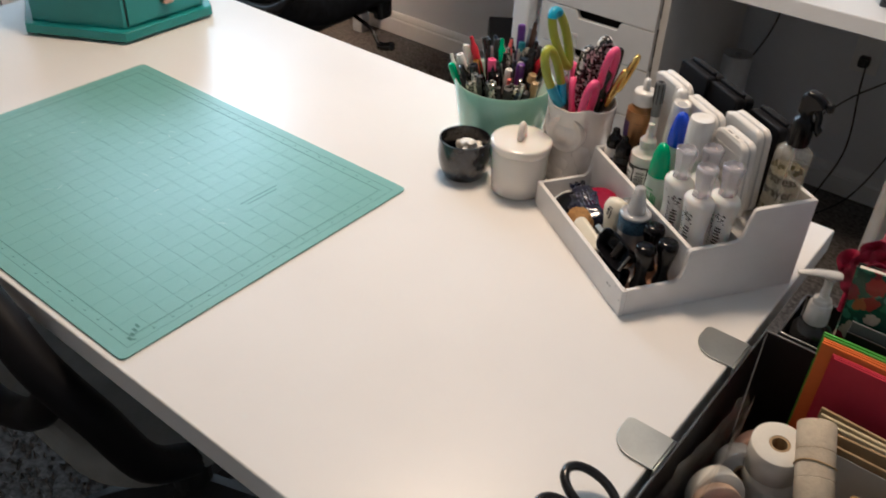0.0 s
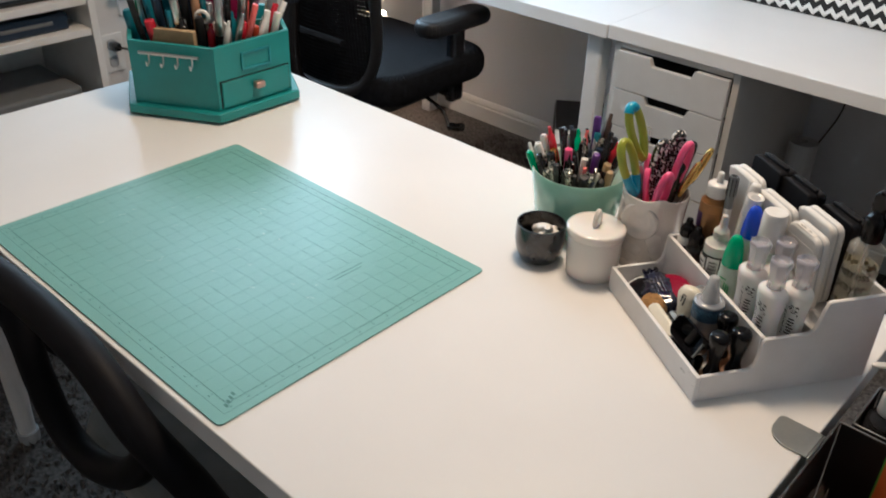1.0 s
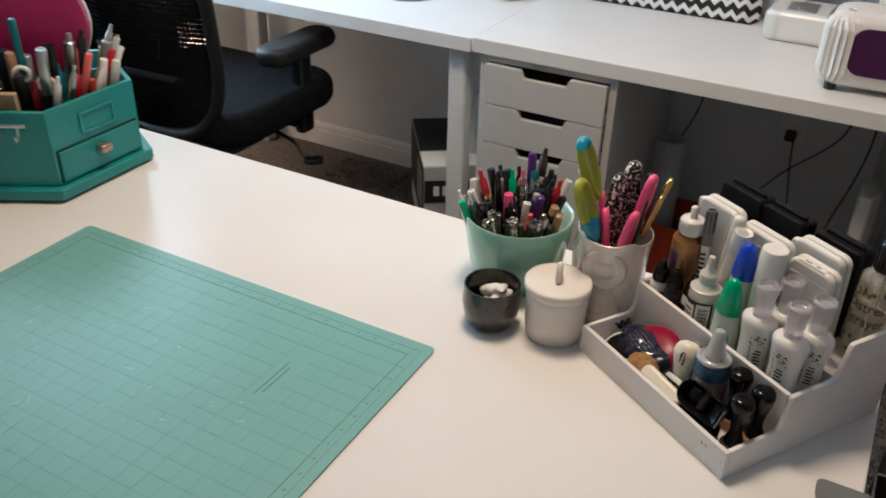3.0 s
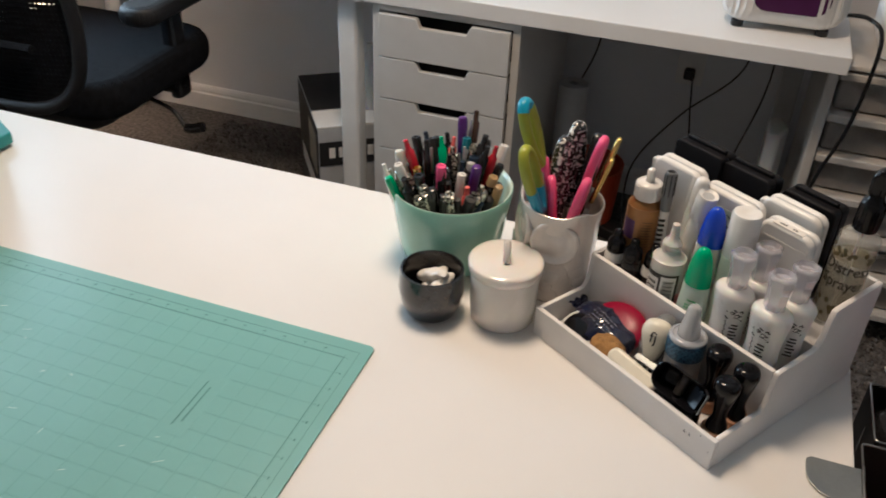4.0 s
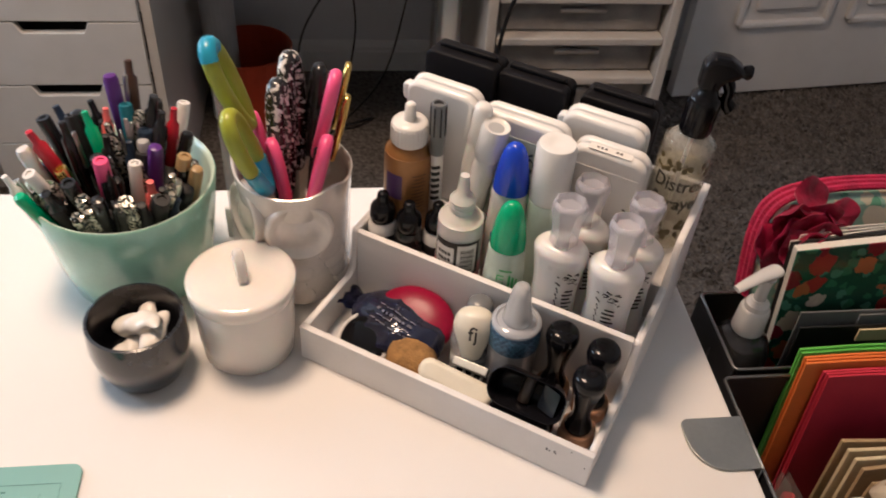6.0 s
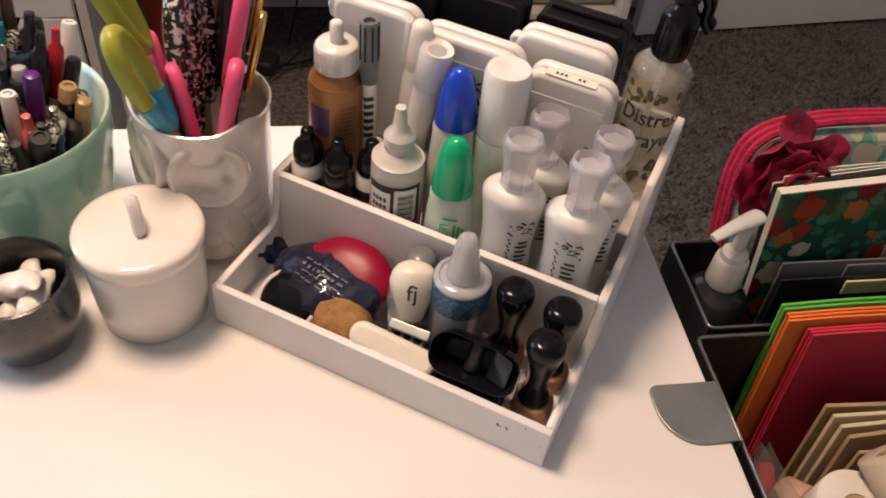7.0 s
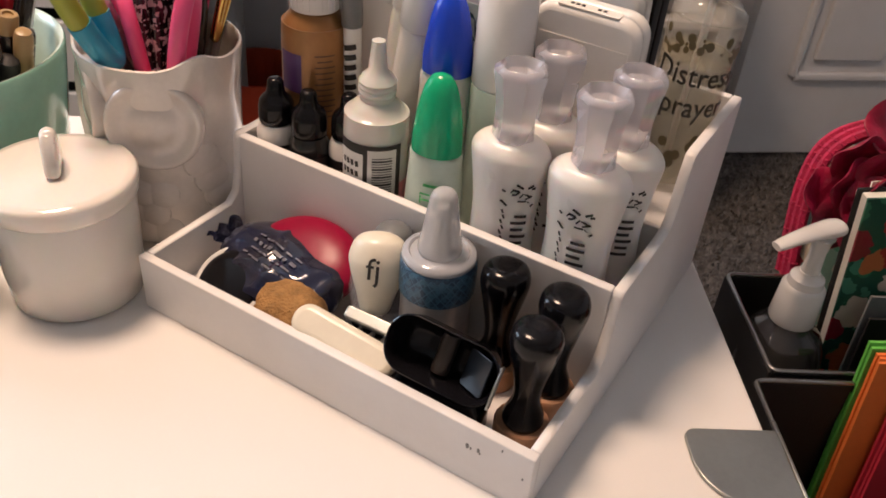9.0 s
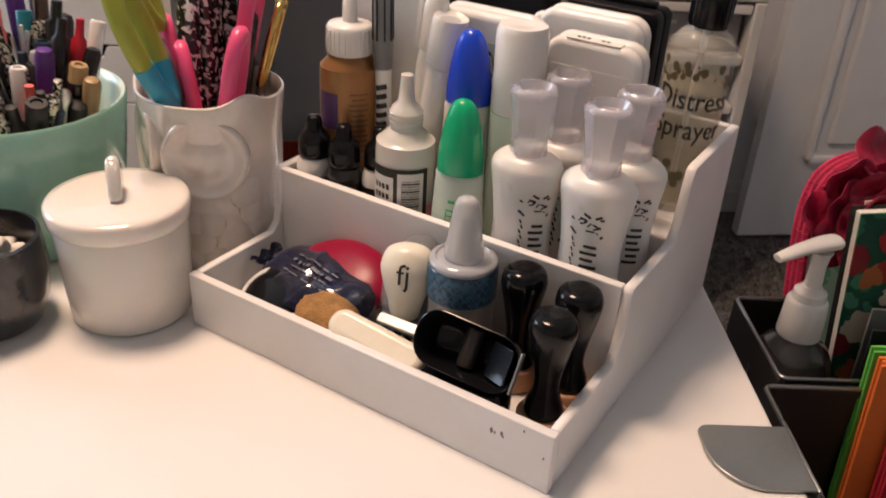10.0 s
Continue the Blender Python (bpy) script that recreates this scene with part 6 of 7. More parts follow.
part("dip_tube", lathe([(0, 0.008), (0.0022, 0.008), (0.0022, 0.115), (0, 0.115)], 10), CLOUD, t)
hd = part("collar", lathe([(0.0122, 0.1005), (0.0130, 0.102), (0.0127, 0.126), (0.0118, 0.1285), (0.0092, 0.130), (0.0075, 0.134), (0.0075, 0.142), (0, 0.142)], 28), SHINYB, t, "black ribbed collar")
for k in range(20):
    part("rib", box((0.0010, 0.0006, 0.019), (0, -0.0130, 0.1135), 0, m=pose(0, 0, 0, 0, 0, 18 * k)), SHINYB, hd)
UP = pose(0, 0, -0.008) @ Matrix.Diagonal((0.78, 0.85, 1, 1))
bm = prism([(-0.013, 0.142), (0.008, 0.142), (0.010, 0.149), (0.026, 0.154), (0.027, 0.160), (0.012, 0.166), (-0.006, 0.167), (-0.014, 0.160)], -0.0085, 0.0085, 0.0035, m=UP @ pose(0, 0, 0, 90), seg=3)
part("spray_head", bm, SHINYB, hd)
part("trigger", tube(smooth_path([(0.014, 0, 0.150), (0.020, 0, 0.143), (0.021, 0, 0.134), (0.028, 0, 0.128)], 4), 0.004, 8, flat=1.4, m=UP), SHINYB, hd)
part("nozzle", lathe([(0, 0), (0.0045, 0), (0.0055, 0.006), (0.004, 0.009), (0, 0.009)], 12, m=UP @ pose(0.0265, 0, 0.157, 0, 90)), SHINYB, hd)
for word, z, sz in (("Distress", 0.059, 0.0155), ("Sprayer", 0.043, 0.0155)):
    part("word", wrap(letters(word, sz), 0.0221, 0, z + 0.006), INKTXT, t, "black old-style lettering")
bm = bmesh.new()
r = random.Random(5)
for k in range(36):
    merge(bm, lathe([(r.uniform(0.0008, 0.0026), 0), (0, 0.00005)], 7, caps=False), pose(r.uniform(-0.028, 0.028), r.uniform(0.068, 0.078), 0))
for k in range(30):
    merge(bm, lathe([(r.uniform(0.0012, 0.0032), 0), (0, 0.00005)], 7, caps=False), pose(r.uniform(-0.028, 0.028), r.uniform(0.006, 0.026), 0))
tagged(part("ink_splatter", wrap(bm, 0.0221, 0, 0.006), mat("print_splat", (0.12, 0.10, 0.05), 0.5), t, "ink splatter printing"), kind="stuff")

# ---- lower tier ----
for u, v, h in ((0.1955, 0.0645, 0.0765), (0.2288, 0.0635, 0.0765), (0.2285, 0.0345, 0.0755)):
    t = thing("blending_tool", "ink blending tool with a glossy black knob handle", "blending tool", at(u, v, F1), "blending tools in the organiser")
    part("wood_base", lathe([(0, 0), (0.0136, 0), (0.0142, 0.002), (0.0142, 0.012), (0.0132, 0.0135), (0, 0.0135)], 24), WOOD, t, "round wooden base")
    part("handle", lathe(curve([(0.0100, 0.0137), (0.0106, 0.0155), (0.0098, 0.020), (0.0072, 0.028), (0.0074, 0.038), (0.0100, 0.052), (0.0124, 0.064), (0.0126, h - 0.007), (0.0108, h - 0.002), (0.006, h), (0, h)], 3), 32), SHINYB, t)

t = thing("glitter_glue", "silver glue bottle with a blue label and clear cap", "bottle", at(0.1600, 0.0582, F1, 15))
part("body", lathe([(0, 0), (0.0180, 0), (0.0192, 0.003), (0.0188, 0.050), (0, 0.050)], 32), GLITGREY, t)
part("label", lathe([(0.0190, 0.050), (0.0199, 0.0505), (0.0199, 0.0685), (0.0190, 0.0695)], 36, caps=False), BLUEGR, t, "blue net-patterned label")
bm = bmesh.new()
for k in range(26):
    for q in (-1, 1):
        g = grid_plate(0.00045, 0.0225, 1, 4)
        bmesh.ops.transform(g, matrix=pose(-0.062 + 0.0048 * k, 0, 0, 0, 0, q * 38), verts=g.verts)
        merge(bm, g)
tagged(part("net_lines", wrap(bm, 0.0200, 0, 0.0595), mat("print_light_blue", (0.10, 0.22, 0.34), 0.4), t, "pale blue net lines"), kind="stuff")
sh = part("shoulder", lathe([(0.0190, 0.0697), (0.0195, 0.0712), (0.0188, 0.0728), (0.0160, 0.0738), (0.0150, 0.0725), (0.0122, 0.0735), (0, 0.0735)], 36), mat("clear_grey_collar", (0.42, 0.44, 0.48), 0.15, var=0.05, coat=0.5), t)
part("cap", lathe(curve([(0.0110, 0.0737), (0.0115, 0.076), (0.0098, 0.086), (0.0074, 0.102), (0.0060, 0.1075), (0.0035, 0.1096), (0, 0.110)], 3), 28), mat("translucent_cap", (0.60, 0.61, 0.63), 0.12, var=0.03, alpha=0.60, coat=0.6), t, "clear conical cap")
part("nozzle", lathe([(0.0068, 0.0738), (0.0044, 0.09), (0.0034, 0.1), (0, 0.1005)], 14), WPLAS, t)

t = thing("monogram_stamp", "cream egg-shaped roller stamp with printed letters", "stamp", at(0.1290, 0.0500, F1, 24))
EGG = pose(0, -0.004, 0.0520, -16) @ Matrix.Diagonal((0.95, 0.95, 0.93, 1))
bm = lathe(curve([(0, -0.025), (0.0075, -0.0235), (0.0112, -0.012), (0.0158, 0.003), (0.0166, 0.011), (0.0130, 0.0200), (0.006, 0.0235), (0, 0.024)]), 36, flat=0.75)
bmesh.ops.transform(bm, matrix=EGG, verts=bm.verts)
hd = part("handle", bm, CREAM, t)
w = letters("fj", 0.0185, 0.0002)
for v in w.verts:
    v.co = (v.co.x - 0.0005, -0.75 * math.sqrt(0.0163 ** 2 - min(abs(v.co.x), 0.012) ** 2) - 0.0003 - v.co.z, v.co.y + 0.006)
bmesh.ops.transform(w, matrix=EGG, verts=w.verts)
part("word", w, INKTXT, hd, "black printed letters")
part("base", slab(0.032, 0.022, 0.006, 0.016, 0.003, m=pose(0, 0.008, 0.009)), LGREY, t)
part("cradle", lathe([(0.013, 0.017), (0.0165, 0.022), (0.0175, 0.034), (0.0160, 0.046), (0.0150, 0.046), (0.0162, 0.034), (0.0150, 0.024)], 28, ring=True, m=pose(0, 0.006, 0, 0, 0, 0), flat=0.7), CLEAR, t, "clear plastic cradle")
part("grip", lathe(curve([(0, 0), (0.011, 0), (0.0118, 0.04), (0.0112, 0.056), (0.008, 0.063), (0, 0.065)], 3), 22, m=pose(0.004, 0.0170, 0.004)), GREYP, t)
t = thing("date_stamp", "small metal framed roller stamp lying in the organiser", "stamp", at(0.1375, 0.0265, F1, 2))
part("frame", slab(0.030, 0.0075, 0.002, 0.006, 0.0012, m=pose(0, 0.0050, 0.0315, 30)), STEELD, t)
for k in range(4):
    part("tooth", box((0.0024, 0.013, 0.022), (-0.0112 + 0.0075 * k, -0.0035, 0.018), 0.0008, m=None), STEEL, t)
part("block", box((0.026, 0.012, 0.026), (0, 0.0060, 0.0135), 0.001), BLACKM, t)

solid("bone_folder", slab(0.062, 0.0185, 0.0088, 0.0105, 0.0046), CREAM, "smooth cream plastic folding tool", "folding tool", at(0.1335, 0.0140, 0.0345, 3, 34, 8))

t = thing("tape_dispenser", "glossy black hand tape dispenser lying open", "tape dispenser", at(0.1895, 0.0150, 0.0530, 3, 62, 4))
part("body", loft([(0.030, 0.010, 0.004, -0.0225), (0.046, 0.020, 0.008, -0.0205), (0.055, 0.027, 0.011, -0.0120), (0.0595, 0.0305, 0.013, -0.0020), (0.0602, 0.0310, 0.013, 0.0), (0.0590, 0.0298, 0.0125, 0.0004), (0.0575, 0.0284, 0.012, -0.0006), (0.053, 0.0245, 0.010, -0.0118), (0.044, 0.018, 0.007, -0.0188), (0.028, 0.008, 0.003, -0.0204)]), SHINYB, t)
part("roller", lathe([(0, -0.0105), (0.0042, -0.0105), (0.0046, -0.009), (0.0046, 0.009), (0.0042, 0.0105), (0, 0.0105)], 20, m=pose(-0.002, 0, -0.0128, 90)), mat("dark_bronze", (0.035, 0.026, 0.022), 0.3, var=0.1), t)
part("plate", slab(0.017, 0.020, 0.002, 0.0014, 0.0004, m=pose(0.0165, -0.001, -0.0100, 0, -32)), mat("dark_blue_gloss", (0.018, 0.024, 0.034), 0.12, var=0.1), t)
part("cutter", box((0.0012, 0.022, 0.004), (0.0300, 0, 0.0010), 0.0003), STEELD, t)
solid("ink_tool_case", loft([(0.050, 0.020, 0.006, 0), (0.054, 0.024, 0.008, 0.003), (0.054, 0.024, 0.008, 0.020), (0.048, 0.018, 0.006, 0.024)]), SHINYB, "black plastic tool lying under the tape dispenser", "tool", at(0.1850, 0.0225, F1, 4))

solid("red_compact", lathe(curve([(0, 0), (0.026, 0), (0.0295, 0.004), (0.0300, 0.009), (0.026, 0.0155), (0.015, 0.0195), (0, 0.0205)]), 48), CRIMS, "round glossy crimson plastic compact", "compact", at(0.0740, 0.0585, F1 + 0.023, 0, 26) @ Matrix.Diagonal((1.16, 0.92, 0.78, 1)))
TIN = at(0.0470, 0.0270, 0.0185, 0, 34, -4)
tin = thing("round_tin", "round white-rimmed tin with a domed dark lid", "tin", TIN)
part("rim", lathe(curve([(0.0205, 0), (0.0232, 0.001), (0.0238, 0.004), (0.0236, 0.008), (0.0225, 0.0092), (0.0208, 0.0085)], 2), 44), LABELW, tin)
part("lid", lathe(curve([(0.0206, 0.0088), (0.0185, 0.0108), (0.012, 0.0128), (0, 0.0136)], 3), 40), SHINYB, tin, "dark glossy domed lid")
PKT = at(0.0655, 0.0490, F1 + 0.010, -10, 14) @ Matrix.Diagonal((1.24, 0.78, 0.86, 1))
pk = thing("foil_packet", "crumpled dark blue foil packet with pale print", "packet", PKT)


def crumple(v, k):
    """Sharp folds over a soft heap."""
    n1 = 1 - 2 * abs(noise.noise(Vector((v.x * 70, v.y * 34, v.z * 50)) + Vector((k, 0, 0))))
    n2 = noise.noise(v * 120 + Vector((0, k, 0)))
    return 0.0030 * n1 + 0.0007 * n2


bm = lathe(curve([(0, 0), (0.024, 0), (0.032, 0.006), (0.0345, 0.014), (0.031, 0.023), (0.019, 0.030), (0, 0.0325)], 6), 96)
for v in bm.verts:
    v.co += v.co.normalized() * crumple(v.co, 3.1)
part("wrapper", bm, BLUEFOIL, pk)
bm = bmesh.new()
r = random.Random(12)
for k in range(4):
    x = -0.017 + r.uniform(0, 0.004)
    while x < 0.014:
        ln = r.uniform(0.0015, 0.0055)
        g = grid_plate(ln, 0.0028 if k == 1 else 0.0014, 4)
        for v in g.verts:
            px, py = v.co.x + x + ln / 2, v.co.y + 0.004 - 0.0058 * k + 8 * x * x
            base = Vector((px, py, 0.0334 - 10.0 * (px * px + py * py)))
            v.co = base + base.normalized() * (crumple(base, 3.1) + 0.0006)
        merge(bm, g)
        x += ln + r.uniform(0.0008, 0.0022)
tagged(part("wrapper_print", bm, WRAPTXT, pk, "pale printed lettering bars"), kind="stuff")
bm = bmesh.new()
rows = [[bm.verts.new((-0.046 + 0.0022 * i, -0.014 + 0.0034 * j + 0.002 * math.sin(i), 0.017 + 0.0030 * math.sin(j * 1.9 + 0.3 * i) + 0.0006 * i)) for i in range(9)] for j in range(9)]
for j in range(8):
    for i in range(8):
        bm.faces.new((rows[j][i], rows[j][i + 1], rows[j + 1][i + 1], rows[j + 1][i]))
bmesh.ops.solidify(bm, geom=bm.faces[:], thickness=0.0004)
part("crimped_end", bm, BLUEFOIL, pk, "pleated packet end")
bm = lathe(curve([(0, 0), (0.0165, 0), (0.021, 0.006), (0.0215, 0.014), (0.0175, 0.021), (0.008, 0.024), (0, 0.0243)], 3), 48, flat=0.8)
for v in bm.verts:
    v.co *= 1 + 0.08 * noise.noise(v.co * 90) + 0.035 * noise.noise(v.co * 420)
solid("sponge", bm, SPONGE, "round tan natural sponge", "sponge", at(0.0905, 0.0270, F1 + 0.010, 0, 24))

# ---- hanging baskets at the table's end ----
def basket(x0, x1, y0, y1, top, deep, label):
    t = thing("desk_basket", label, "basket", group="black baskets at the table end")
    th = 0.0025
    z = top - deep
    for sx, sy, cx, cy in ((th, y1 - y0, x0, (y0 + y1) / 2), (th, y1 - y0, x1, (y0 + y1) / 2), (x1 - x0 - 2 * th, th, (x0 + x1) / 2, y0), (x1 - x0 - 2 * th, th, (x0 + x1) / 2, y1)):
        part("side", box((sx, sy, deep), (cx, cy, z + deep / 2), 0.0006, seg=1), BLACKM, t)
    part("bottom", box((x1 - x0, y1 - y0, th), ((x0 + x1) / 2, (y0 + y1) / 2, z - th), 0), BLACKM, t)
    loop = [(x, y, top + 0.001) for x, y in rounded(x1 - x0, y1 - y0, 0.005, 4, (x0 + x1) / 2, (y0 + y1) / 2)]
    part("rim_wire", tube(loop, 0.0016, 8, closed=True), mat("rim_metal", (0.30, 0.30, 0.30), 0.25, metal=0.9), t, "thin rolled metal rim")
    return t


A = basket(0.5085, 0.80, 0.02, 0.519, TOP - 0.004, 0.17, "black metal basket clamped to the table edge")
B = basket(0.521, 0.80, 0.527, 0.618, TOP - 0.004, 0.17, "black metal basket behind a larger one")


def clip(y):
    t = thing("table_clip", "flat grey steel clip hooked over the table edge", "clip", pose(0.505, y, TOP + 0.0005), "clips on the table edge")
    w = 0.049
    pts = [(0, -w / 2), (0.0, w / 2)]
    for k in range(7):
        a = radians(90 + 15 * k)
        pts.append((-0.044 + 0.007 * math.cos(a), w / 2 - 0.007 + 0.007 * math.sin(a)))
    for k in range(9):
        a = radians(180 + 11.25 * k)
        pts.append((-0.024 + 0.027 * math.cos(a), -w / 2 + 0.030 + 0.030 * math.sin(a)))
    part("tongue", prism(pts, 0, 0.0022, 0.0007), STEELD, t)
    part("back", box((0.002, w, 0.035), (0.0015, 0, -0.0160), 0.0006), STEELD, t)


clip(0.4515)
clip(0.2650)
# scissors whose ring handle stands over the basket's front end
sc = thing("scissors", "scissors with black ring handles in the basket", "scissors", pose(0.530, 0.150, TOP - 0.16))
for s in (0, 1):
    part("handle", tube([(-0.052 + 0.027 * math.cos(k * 0.2618), 0.018 - 0.046 * s + 0.019 * math.sin(k * 0.2618), 0.178 - 0.010 * math.cos(k * 0.2618)) for k in range(24)], 0.0046, 10, closed=True), BLACK, sc)
    part("shank", tube(smooth_path([(-0.026, 0.016 - 0.040 * s, 0.169), (-0.012, 0.008 - 0.024 * s, 0.158), (0.0, -0.006 - 0.006 * s, 0.135)], 4), 0.0044, 8), BLACK, sc)
part("blade", prism([(-0.008, 0), (0.008, 0), (0.004, 0.15), (-0.004, 0.15)], -0.001, 0.001, 0, m=pose(0, -0.01, 0, 90)), STEEL, sc)

# pump bottle
t = thing("pump_bottle", "smoky clear bottle with a white lotion pump", "pump bottle", pose(0.5465, 0.5700, TOP - 0.137))
part("bottle", lathe(curve([(0, 0), (0.025, 0), (0.027, 0.004), (0.027, 0.100), (0.0262, 0.116), (0.022, 0.128), (0.015, 0.1345), (0.0125, 0.1385), (0.012, 0.143), (0, 0.143)], 3), 36), SMOKE, t)
hd = part("collar", lathe([(0.0138, 0.1390), (0.0143, 0.1405), (0.0132, 0.1640), (0.0118, 0.1660), (0.0108, 0.1665), (0.0102, 0.1715), (0.0070, 0.1735), (0.0062, 0.1760), (0, 0.1760)], 28), WPLAS, t)
part("pump_stem", lathe([(0.0056, 0.1762), (0.0048, 0.190), (0.0058, 0.1985), (0.0070, 0.2010), (0, 0.2010)], 16), WPLAS, hd)
part("spout", tube(smooth_path([(0.012, 0, 0.2060), (0.002, 0, 0.2062), (-0.016, 0, 0.2055), (-0.036, 0, 0.2020)], 5), [0.0040, 0.0058, 0.0068, 0.0072, 0.0072, 0.0072, 0.0070, 0.0067, 0.0063, 0.0059, 0.0056, 0.0053, 0.0050, 0.0047, 0.0043, 0.0038], 12, flat=0.62, m=pose(0, 0, 0, 0, 0, 22)), WPLAS, hd)

# zipped pouch with a ribbon flower
t = thing("zip_pouch", "floral cloth pouch with crimson crochet zip edge", "pouch", pose(0.681, 0.592, TOP - 0.130, -13))
pl = [(-0.115, 0.0), (0.115, 0.0), (0.118, 0.20), (0.105, 0.222), (0.06, 0.234), (-0.06, 0.232), (-0.100, 0.222), (-0.116, 0.20)]
part("cloth", prism(pl, -0.012, 0.012, 0.009, m=pose(0, 0, 0, 90), seg=3), FLORAL, t)
edge = smooth_path([(-0.119, -0.0, 0.13), (-0.119, 0, 0.195), (-0.104, 0, 0.226), (-0.06, 0, 0.238), (0, 0, 0.240), (0.06, 0, 0.239), (0.106, 0, 0.226), (0.121, 0, 0.195), (0.121, 0, 0.13)], 8)
for off in (-0.008, 0.0, 0.008):
    bm = bmesh.new()
    tube([p + Vector((0, off, 0)) for p in edge], 0.0032, 6, bm=bm)
    for i, p in enumerate(edge):
        lathe([(0, -0.0022), (0.0038, 0), (0, 0.0022)], 6, m=pose(p.x, off, p.z, 0, 40 * (i % 2), 0), bm=bm)
    part("crochet_cord", bm, POUCHR, t)
fl = bmesh.new()
r = random.Random(2)
for k in range(20):
    a, rad, z = k * 2.4, 0.005 + 0.0019 * k, 0.016 - 0.0007 * k
    petal = lathe([(0, -0.003), (0.010, -0.002), (0.0165, 0.0010), (0.0172, 0.0022), (0.0160, 0.0030), (0.009, 0.0018), (0, 0.0005)], 26)
    for v in petal.verts:
        w, rr = math.atan2(v.co.y, v.co.x), v.co.xy.length
        v.co.z += 22 * v.co.x ** 2 + 0.13 * rr * math.sin(4 * w + k) * (rr / 0.0172)
        v.co.xy *= 1 + 0.06 * math.sin(3 * w + 2 * k)
    merge(fl, petal, pose(rad * math.cos(a), rad * math.sin(a), z, r.uniform(-26, 26), r.uniform(-26, 26), math.degrees(a)))
bmesh.ops.transform(fl, matrix=pose(-0.088, -0.026, 0.196, 80), verts=fl.verts)
part("ribbon_flower", fl, SATIN, t, "crimson ribbon flower")

# floral notebook, files and coloured cards
t = thing("notebook", "spiral notebook with a dark floral cover", "notebook", pose(0.690, 0.568, TOP - 0.172, -4, -4, 2))
part("page_block", box((0.205, 0.010, 0.264), (0, 0, 0.134), 0.001), PAPER, t)
part("front_cover", box((0.210, 0.0016, 0.268), (0, -0.0062, 0.134), 0.0005), FLORALD, t)
part("back_cover", box((0.210, 0.0016, 0.268), (0, 0.0062, 0.134), 0.0005), BLACKM, t)
for k in range(3):
    solid("loose_sheet", box((0.19, 0.0012, 0.266), (0, 0, 0.133), 0), PAPER, "loose white sheet tucked behind a notebook", "paper", pose(0.697, 0.5795 + 0.002 * k, TOP - 0.170, -5 + k, -3 - 2 * k, 1))
for y, h, c, lab in ((0.5525, 0.193, GREYP, "grey file divider with a slot"), (0.5455, 0.182, BLACKM, "black file divider with a cream tab")):
    t = thing("file_divider", f"{lab} standing in the basket", "file divider", pose(0.685, y, TOP - 0.165, -3), "file dividers in the basket")
    part("sheet", box((0.20, 0.0018, h), (0, 0, h / 2), 0.0006), c, t)
    part("tab", box((0.11, 0.002, 0.014), (0.01, -0.0025, h - 0.010), 0.0006), MANILA if c is BLACKM else GREYP, t)
cards = [(0.5160, 0.194, PGREEN, 0.000), (0.5134, 0.192, PGREEN, 0.001), (0.5098, 0.1905, PORANGE, 0.003), (0.5074, 0.1895, PORANGE, 0.004), (0.5050, 0.1880, PORANGE, 0.003), (0.5000, 0.1830, PRED, 0.018), (0.4977, 0.1825, PRED, 0.020), (0.4954, 0.1815, PRED, 0.021), (0.4650, 0.136, PLUM, 0.045)]
for k, (y, h, c, dx) in enumerate(cards):
    wave = [(-0.10 + 0.02 * i, 0.0022 * math.sin(0.42 * i + 0.12 * k)) for i in range(11)]
    bm = prism(wave + [(x, y + 0.0022) for x, y in wave[::-1]], 0, h, 0)
    nm = {PGREEN: "green", PORANGE: "orange", PRED: "red", PLUM: "plum"}[c]
    solid("card_folder", bm, c, f"{nm} card folder standing in a black basket", "folder", pose(0.667 + dx, y - 0.012, TOP - 0.166, -5), group="card folders in the basket")
for k in range(4):
    solid("card_pack", box((0.13, 0.0035, 0.140 - 0.0015 * k), (0, 0, 0.07 - 0.00075 * k), 0.0006), MANILA if k % 3 else KRAFT, "cream card standing in the basket", "card", pose(0.664 + 0.003 * k, 0.456 - 0.0060 * k, TOP - 0.166, -3, 0, -3 + 2 * k), group="cream cards in the basket")
t = thing("framed_tag", "small framed cream tag in the basket", "tag", pose(0.668, 0.4315, TOP - 0.166, 0))
part("frame", box((0.11, 0.003, 0.130), (0, 0, 0.065), 0.001), KRAFT, t)
part("window", box((0.09, 0.0012, 0.108), (0, -0.0024, 0.067), 0.0004), PAPER, t)


def tape_roll(x, y, z, r, hole, h, c, rx, rz, label):
    t = thing("ribbon_roll", label, "roll", pose(x, y, z, rx, 0, rz), "rolls in the basket")
    part("winding", lathe([(hole, 0), (r - 0.001, 0), (r, 0.001), (r, h * 0.33), (r - 0.0006, h * 0.335), (r, h * 0.34), (r, h * 0.66), (r - 0.0006, h * 0.665), (r, h * 0.67), (r, h - 0.001), (r - 0.001, h), (hole, h)], 36, ring=True), c, t)
    part("core", lathe([(hole - 0.003, 0.0005), (hole - 0.0002, 0.0005), (hole - 0.0002, h - 0.0005), (hole - 0.003, h - 0.0005)], 28, ring=True), KRAFT, t)


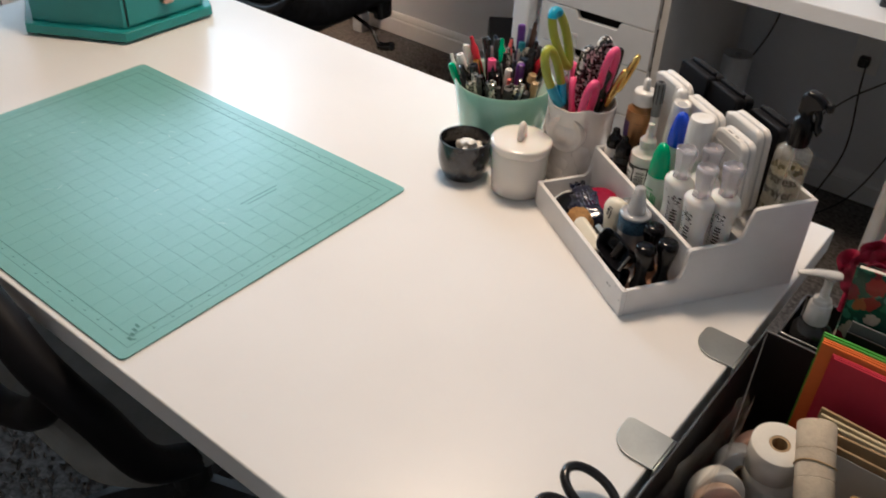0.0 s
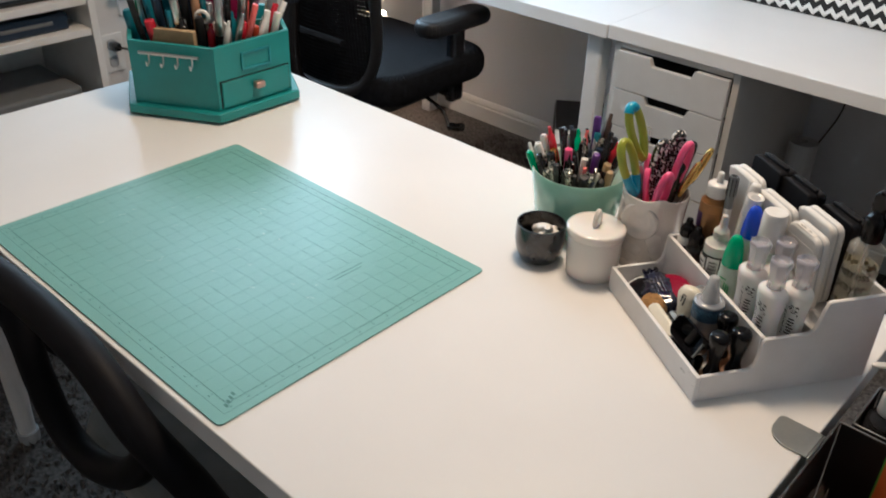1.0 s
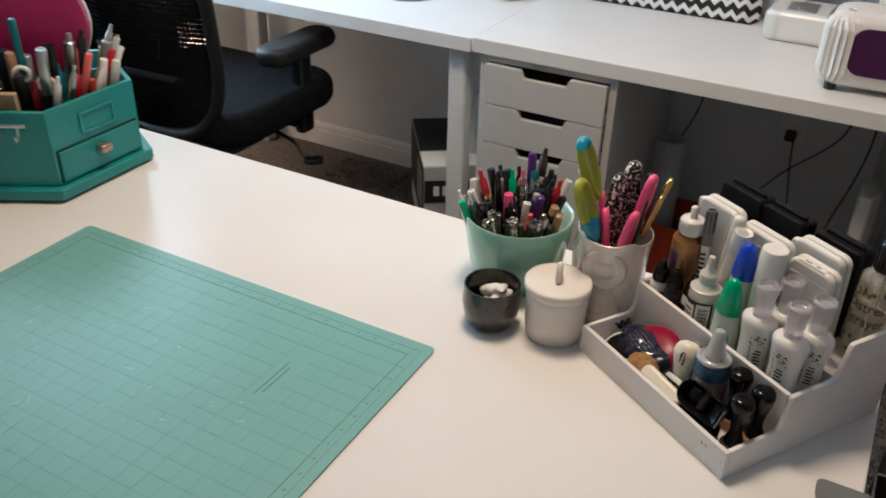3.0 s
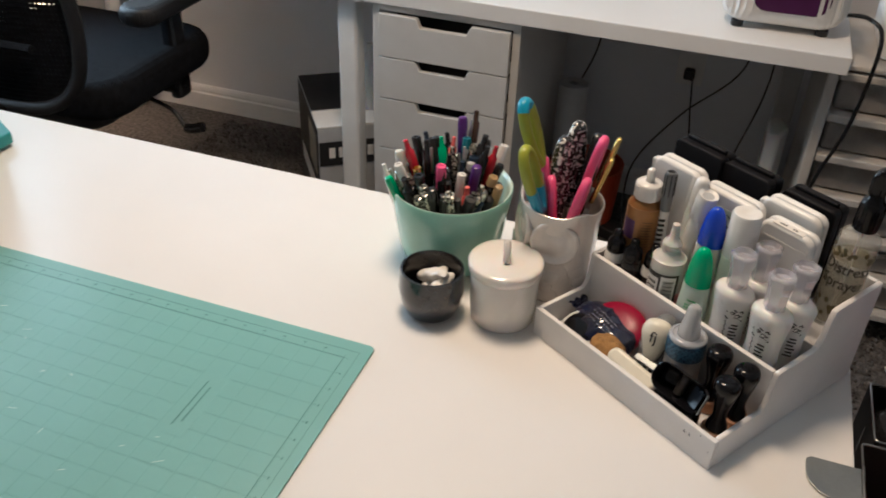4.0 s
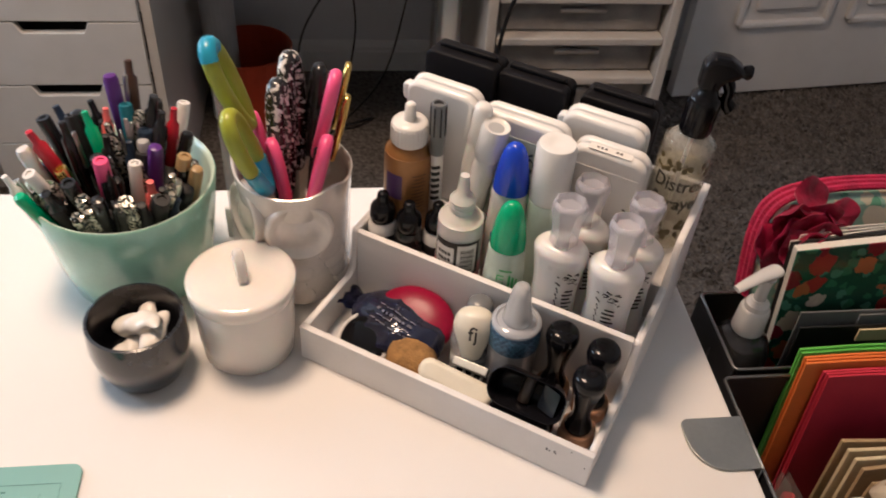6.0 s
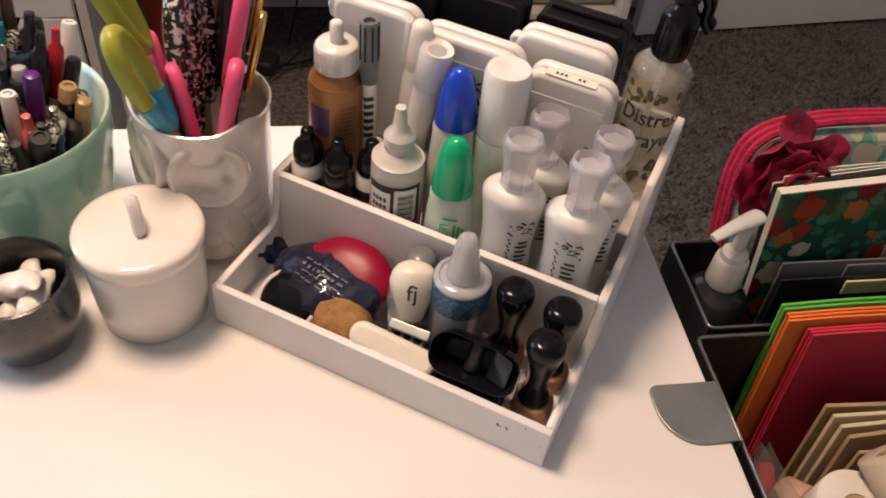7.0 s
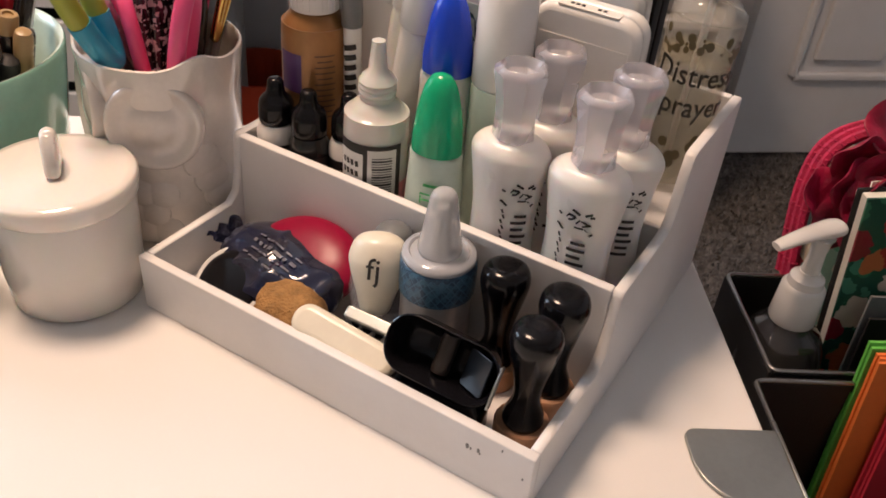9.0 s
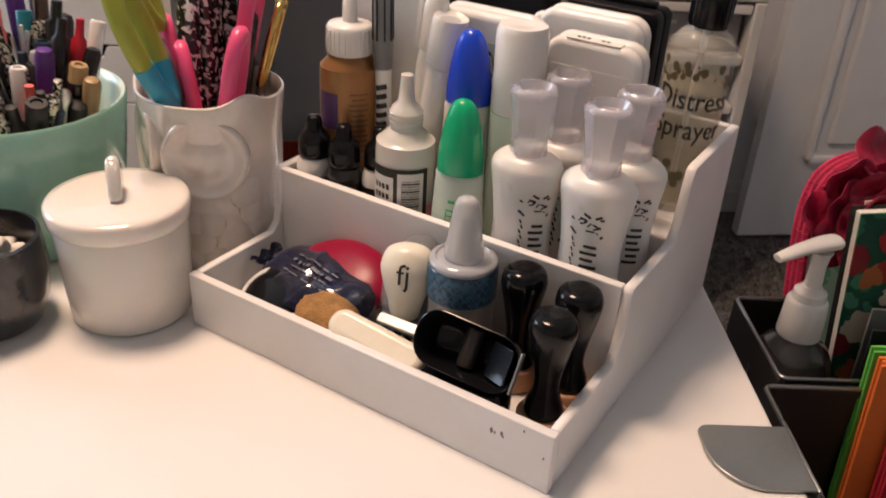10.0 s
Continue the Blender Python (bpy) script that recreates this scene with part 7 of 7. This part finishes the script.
tape_roll(0.584, 0.396, TOP - 0.140, 0.029, 0.0110, 0.115, PAPER, 6, 0, "white paper roll standing in the basket")
tape_roll(0.640, 0.340, TOP - 0.045, 0.0195, 0.007, 0.090, LINEN, -62, 25, "linen wrapped roll lying on other rolls")
tape_roll(0.548, 0.385, TOP - 0.085, 0.026, 0.010, 0.022, LGREY, 70, 40, "grey ribbon roll in the basket")
tape_roll(0.560, 0.415, TOP - 0.085, 0.028, 0.010, 0.020, mat("pale_pink_ribbon", (0.60, 0.38, 0.30), 0.5), 65, 35, "pale pink ribbon roll in the basket")
tape_roll(0.545, 0.325, TOP - 0.075, 0.030, 0.012, 0.018, PAPER, 72, 50, "white ribbon roll in the basket")
tape_roll(0.556, 0.305, TOP - 0.075, 0.030, 0.012, 0.010, mat("peach_ribbon", (0.66, 0.48, 0.36), 0.5), 72, 50, "peach ribbon roll in the basket")
tape_roll(0.568, 0.290, TOP - 0.078, 0.028, 0.012, 0.010, RED, 70, 55, "red ribbon roll in the basket")
solid("elastic_band", tube([(0.0205 * math.cos(k * 0.314), 0.0205 * math.sin(k * 0.314), 0.002 * math.sin(k * 0.63)) for k in range(20)], 0.0009, 6, closed=True), TAN, "thin elastic band round a linen roll", "elastic band", pose(0.640, 0.340, TOP - 0.045, -62, 0, 25) @ pose(0, 0, 0.045))
solid("wood_block", box((0.05, 0.03, 0.13), (0, 0, 0.065), 0.004), TAN, "tan wooden block in the basket", "block", pose(0.690, 0.365, TOP - 0.160, 0, 0, 15))
solid("purple_spool", lathe([(0, 0), (0.014, 0), (0.014, 0.004), (0.009, 0.008), (0.009, 0.04), (0.014, 0.044), (0.014, 0.048), (0, 0.048)], 20), PURPLE, "small purple spool in the basket", "spool", pose(0.575, 0.270, TOP - 0.14))
solid("red_pack", box((0.05, 0.012, 0.10), (0, 0, 0.05), 0.004), RED, "red packet standing in the basket", "packet", pose(0.552, 0.425, TOP - 0.168, 0, 0, 70))
bag = thing("clear_bag", "crumpled clear plastic bag along the basket side", "plastic bag", pose(0.530, 0.235, TOP - 0.168))
for q in (-1, 1):
    bm = bmesh.new()
    rows = [[bm.verts.new((q * (0.002 + 0.012 * math.sin(math.pi * i / 26)) + 0.010 * (1 - abs(noise.noise(Vector((0.9 * i, 0.6 * j, q))))) - 0.004, -0.20 + 0.4 * i / 26, 0.004 + 0.148 * j / 12 + 0.008 * noise.noise(Vector((0.5 * i, 3.0, q))))) for i in range(27)] for j in range(13)]
    for j in range(12):
        for i in range(26):
            bm.faces.new((rows[j][i], rows[j][i + 1], rows[j + 1][i + 1], rows[j + 1][i]))
    bmesh.ops.solidify(bm, geom=bm.faces[:], thickness=0.0003)
    part("film", bm, mat("bag_film", (0.50, 0.48, 0.45), 0.16, var=0.1, alpha=0.35, coat=0.6), bag)
t = thing("glass_tumbler", "clear glass tumbler in the basket", "glass", pose(0.640, 0.268, TOP - 0.168))
part("glass", lathe([(0, 0), (0.030, 0), (0.034, 0.11), (0.032, 0.11), (0.028, 0.005), (0, 0.005)], 28), CLEAR, t)
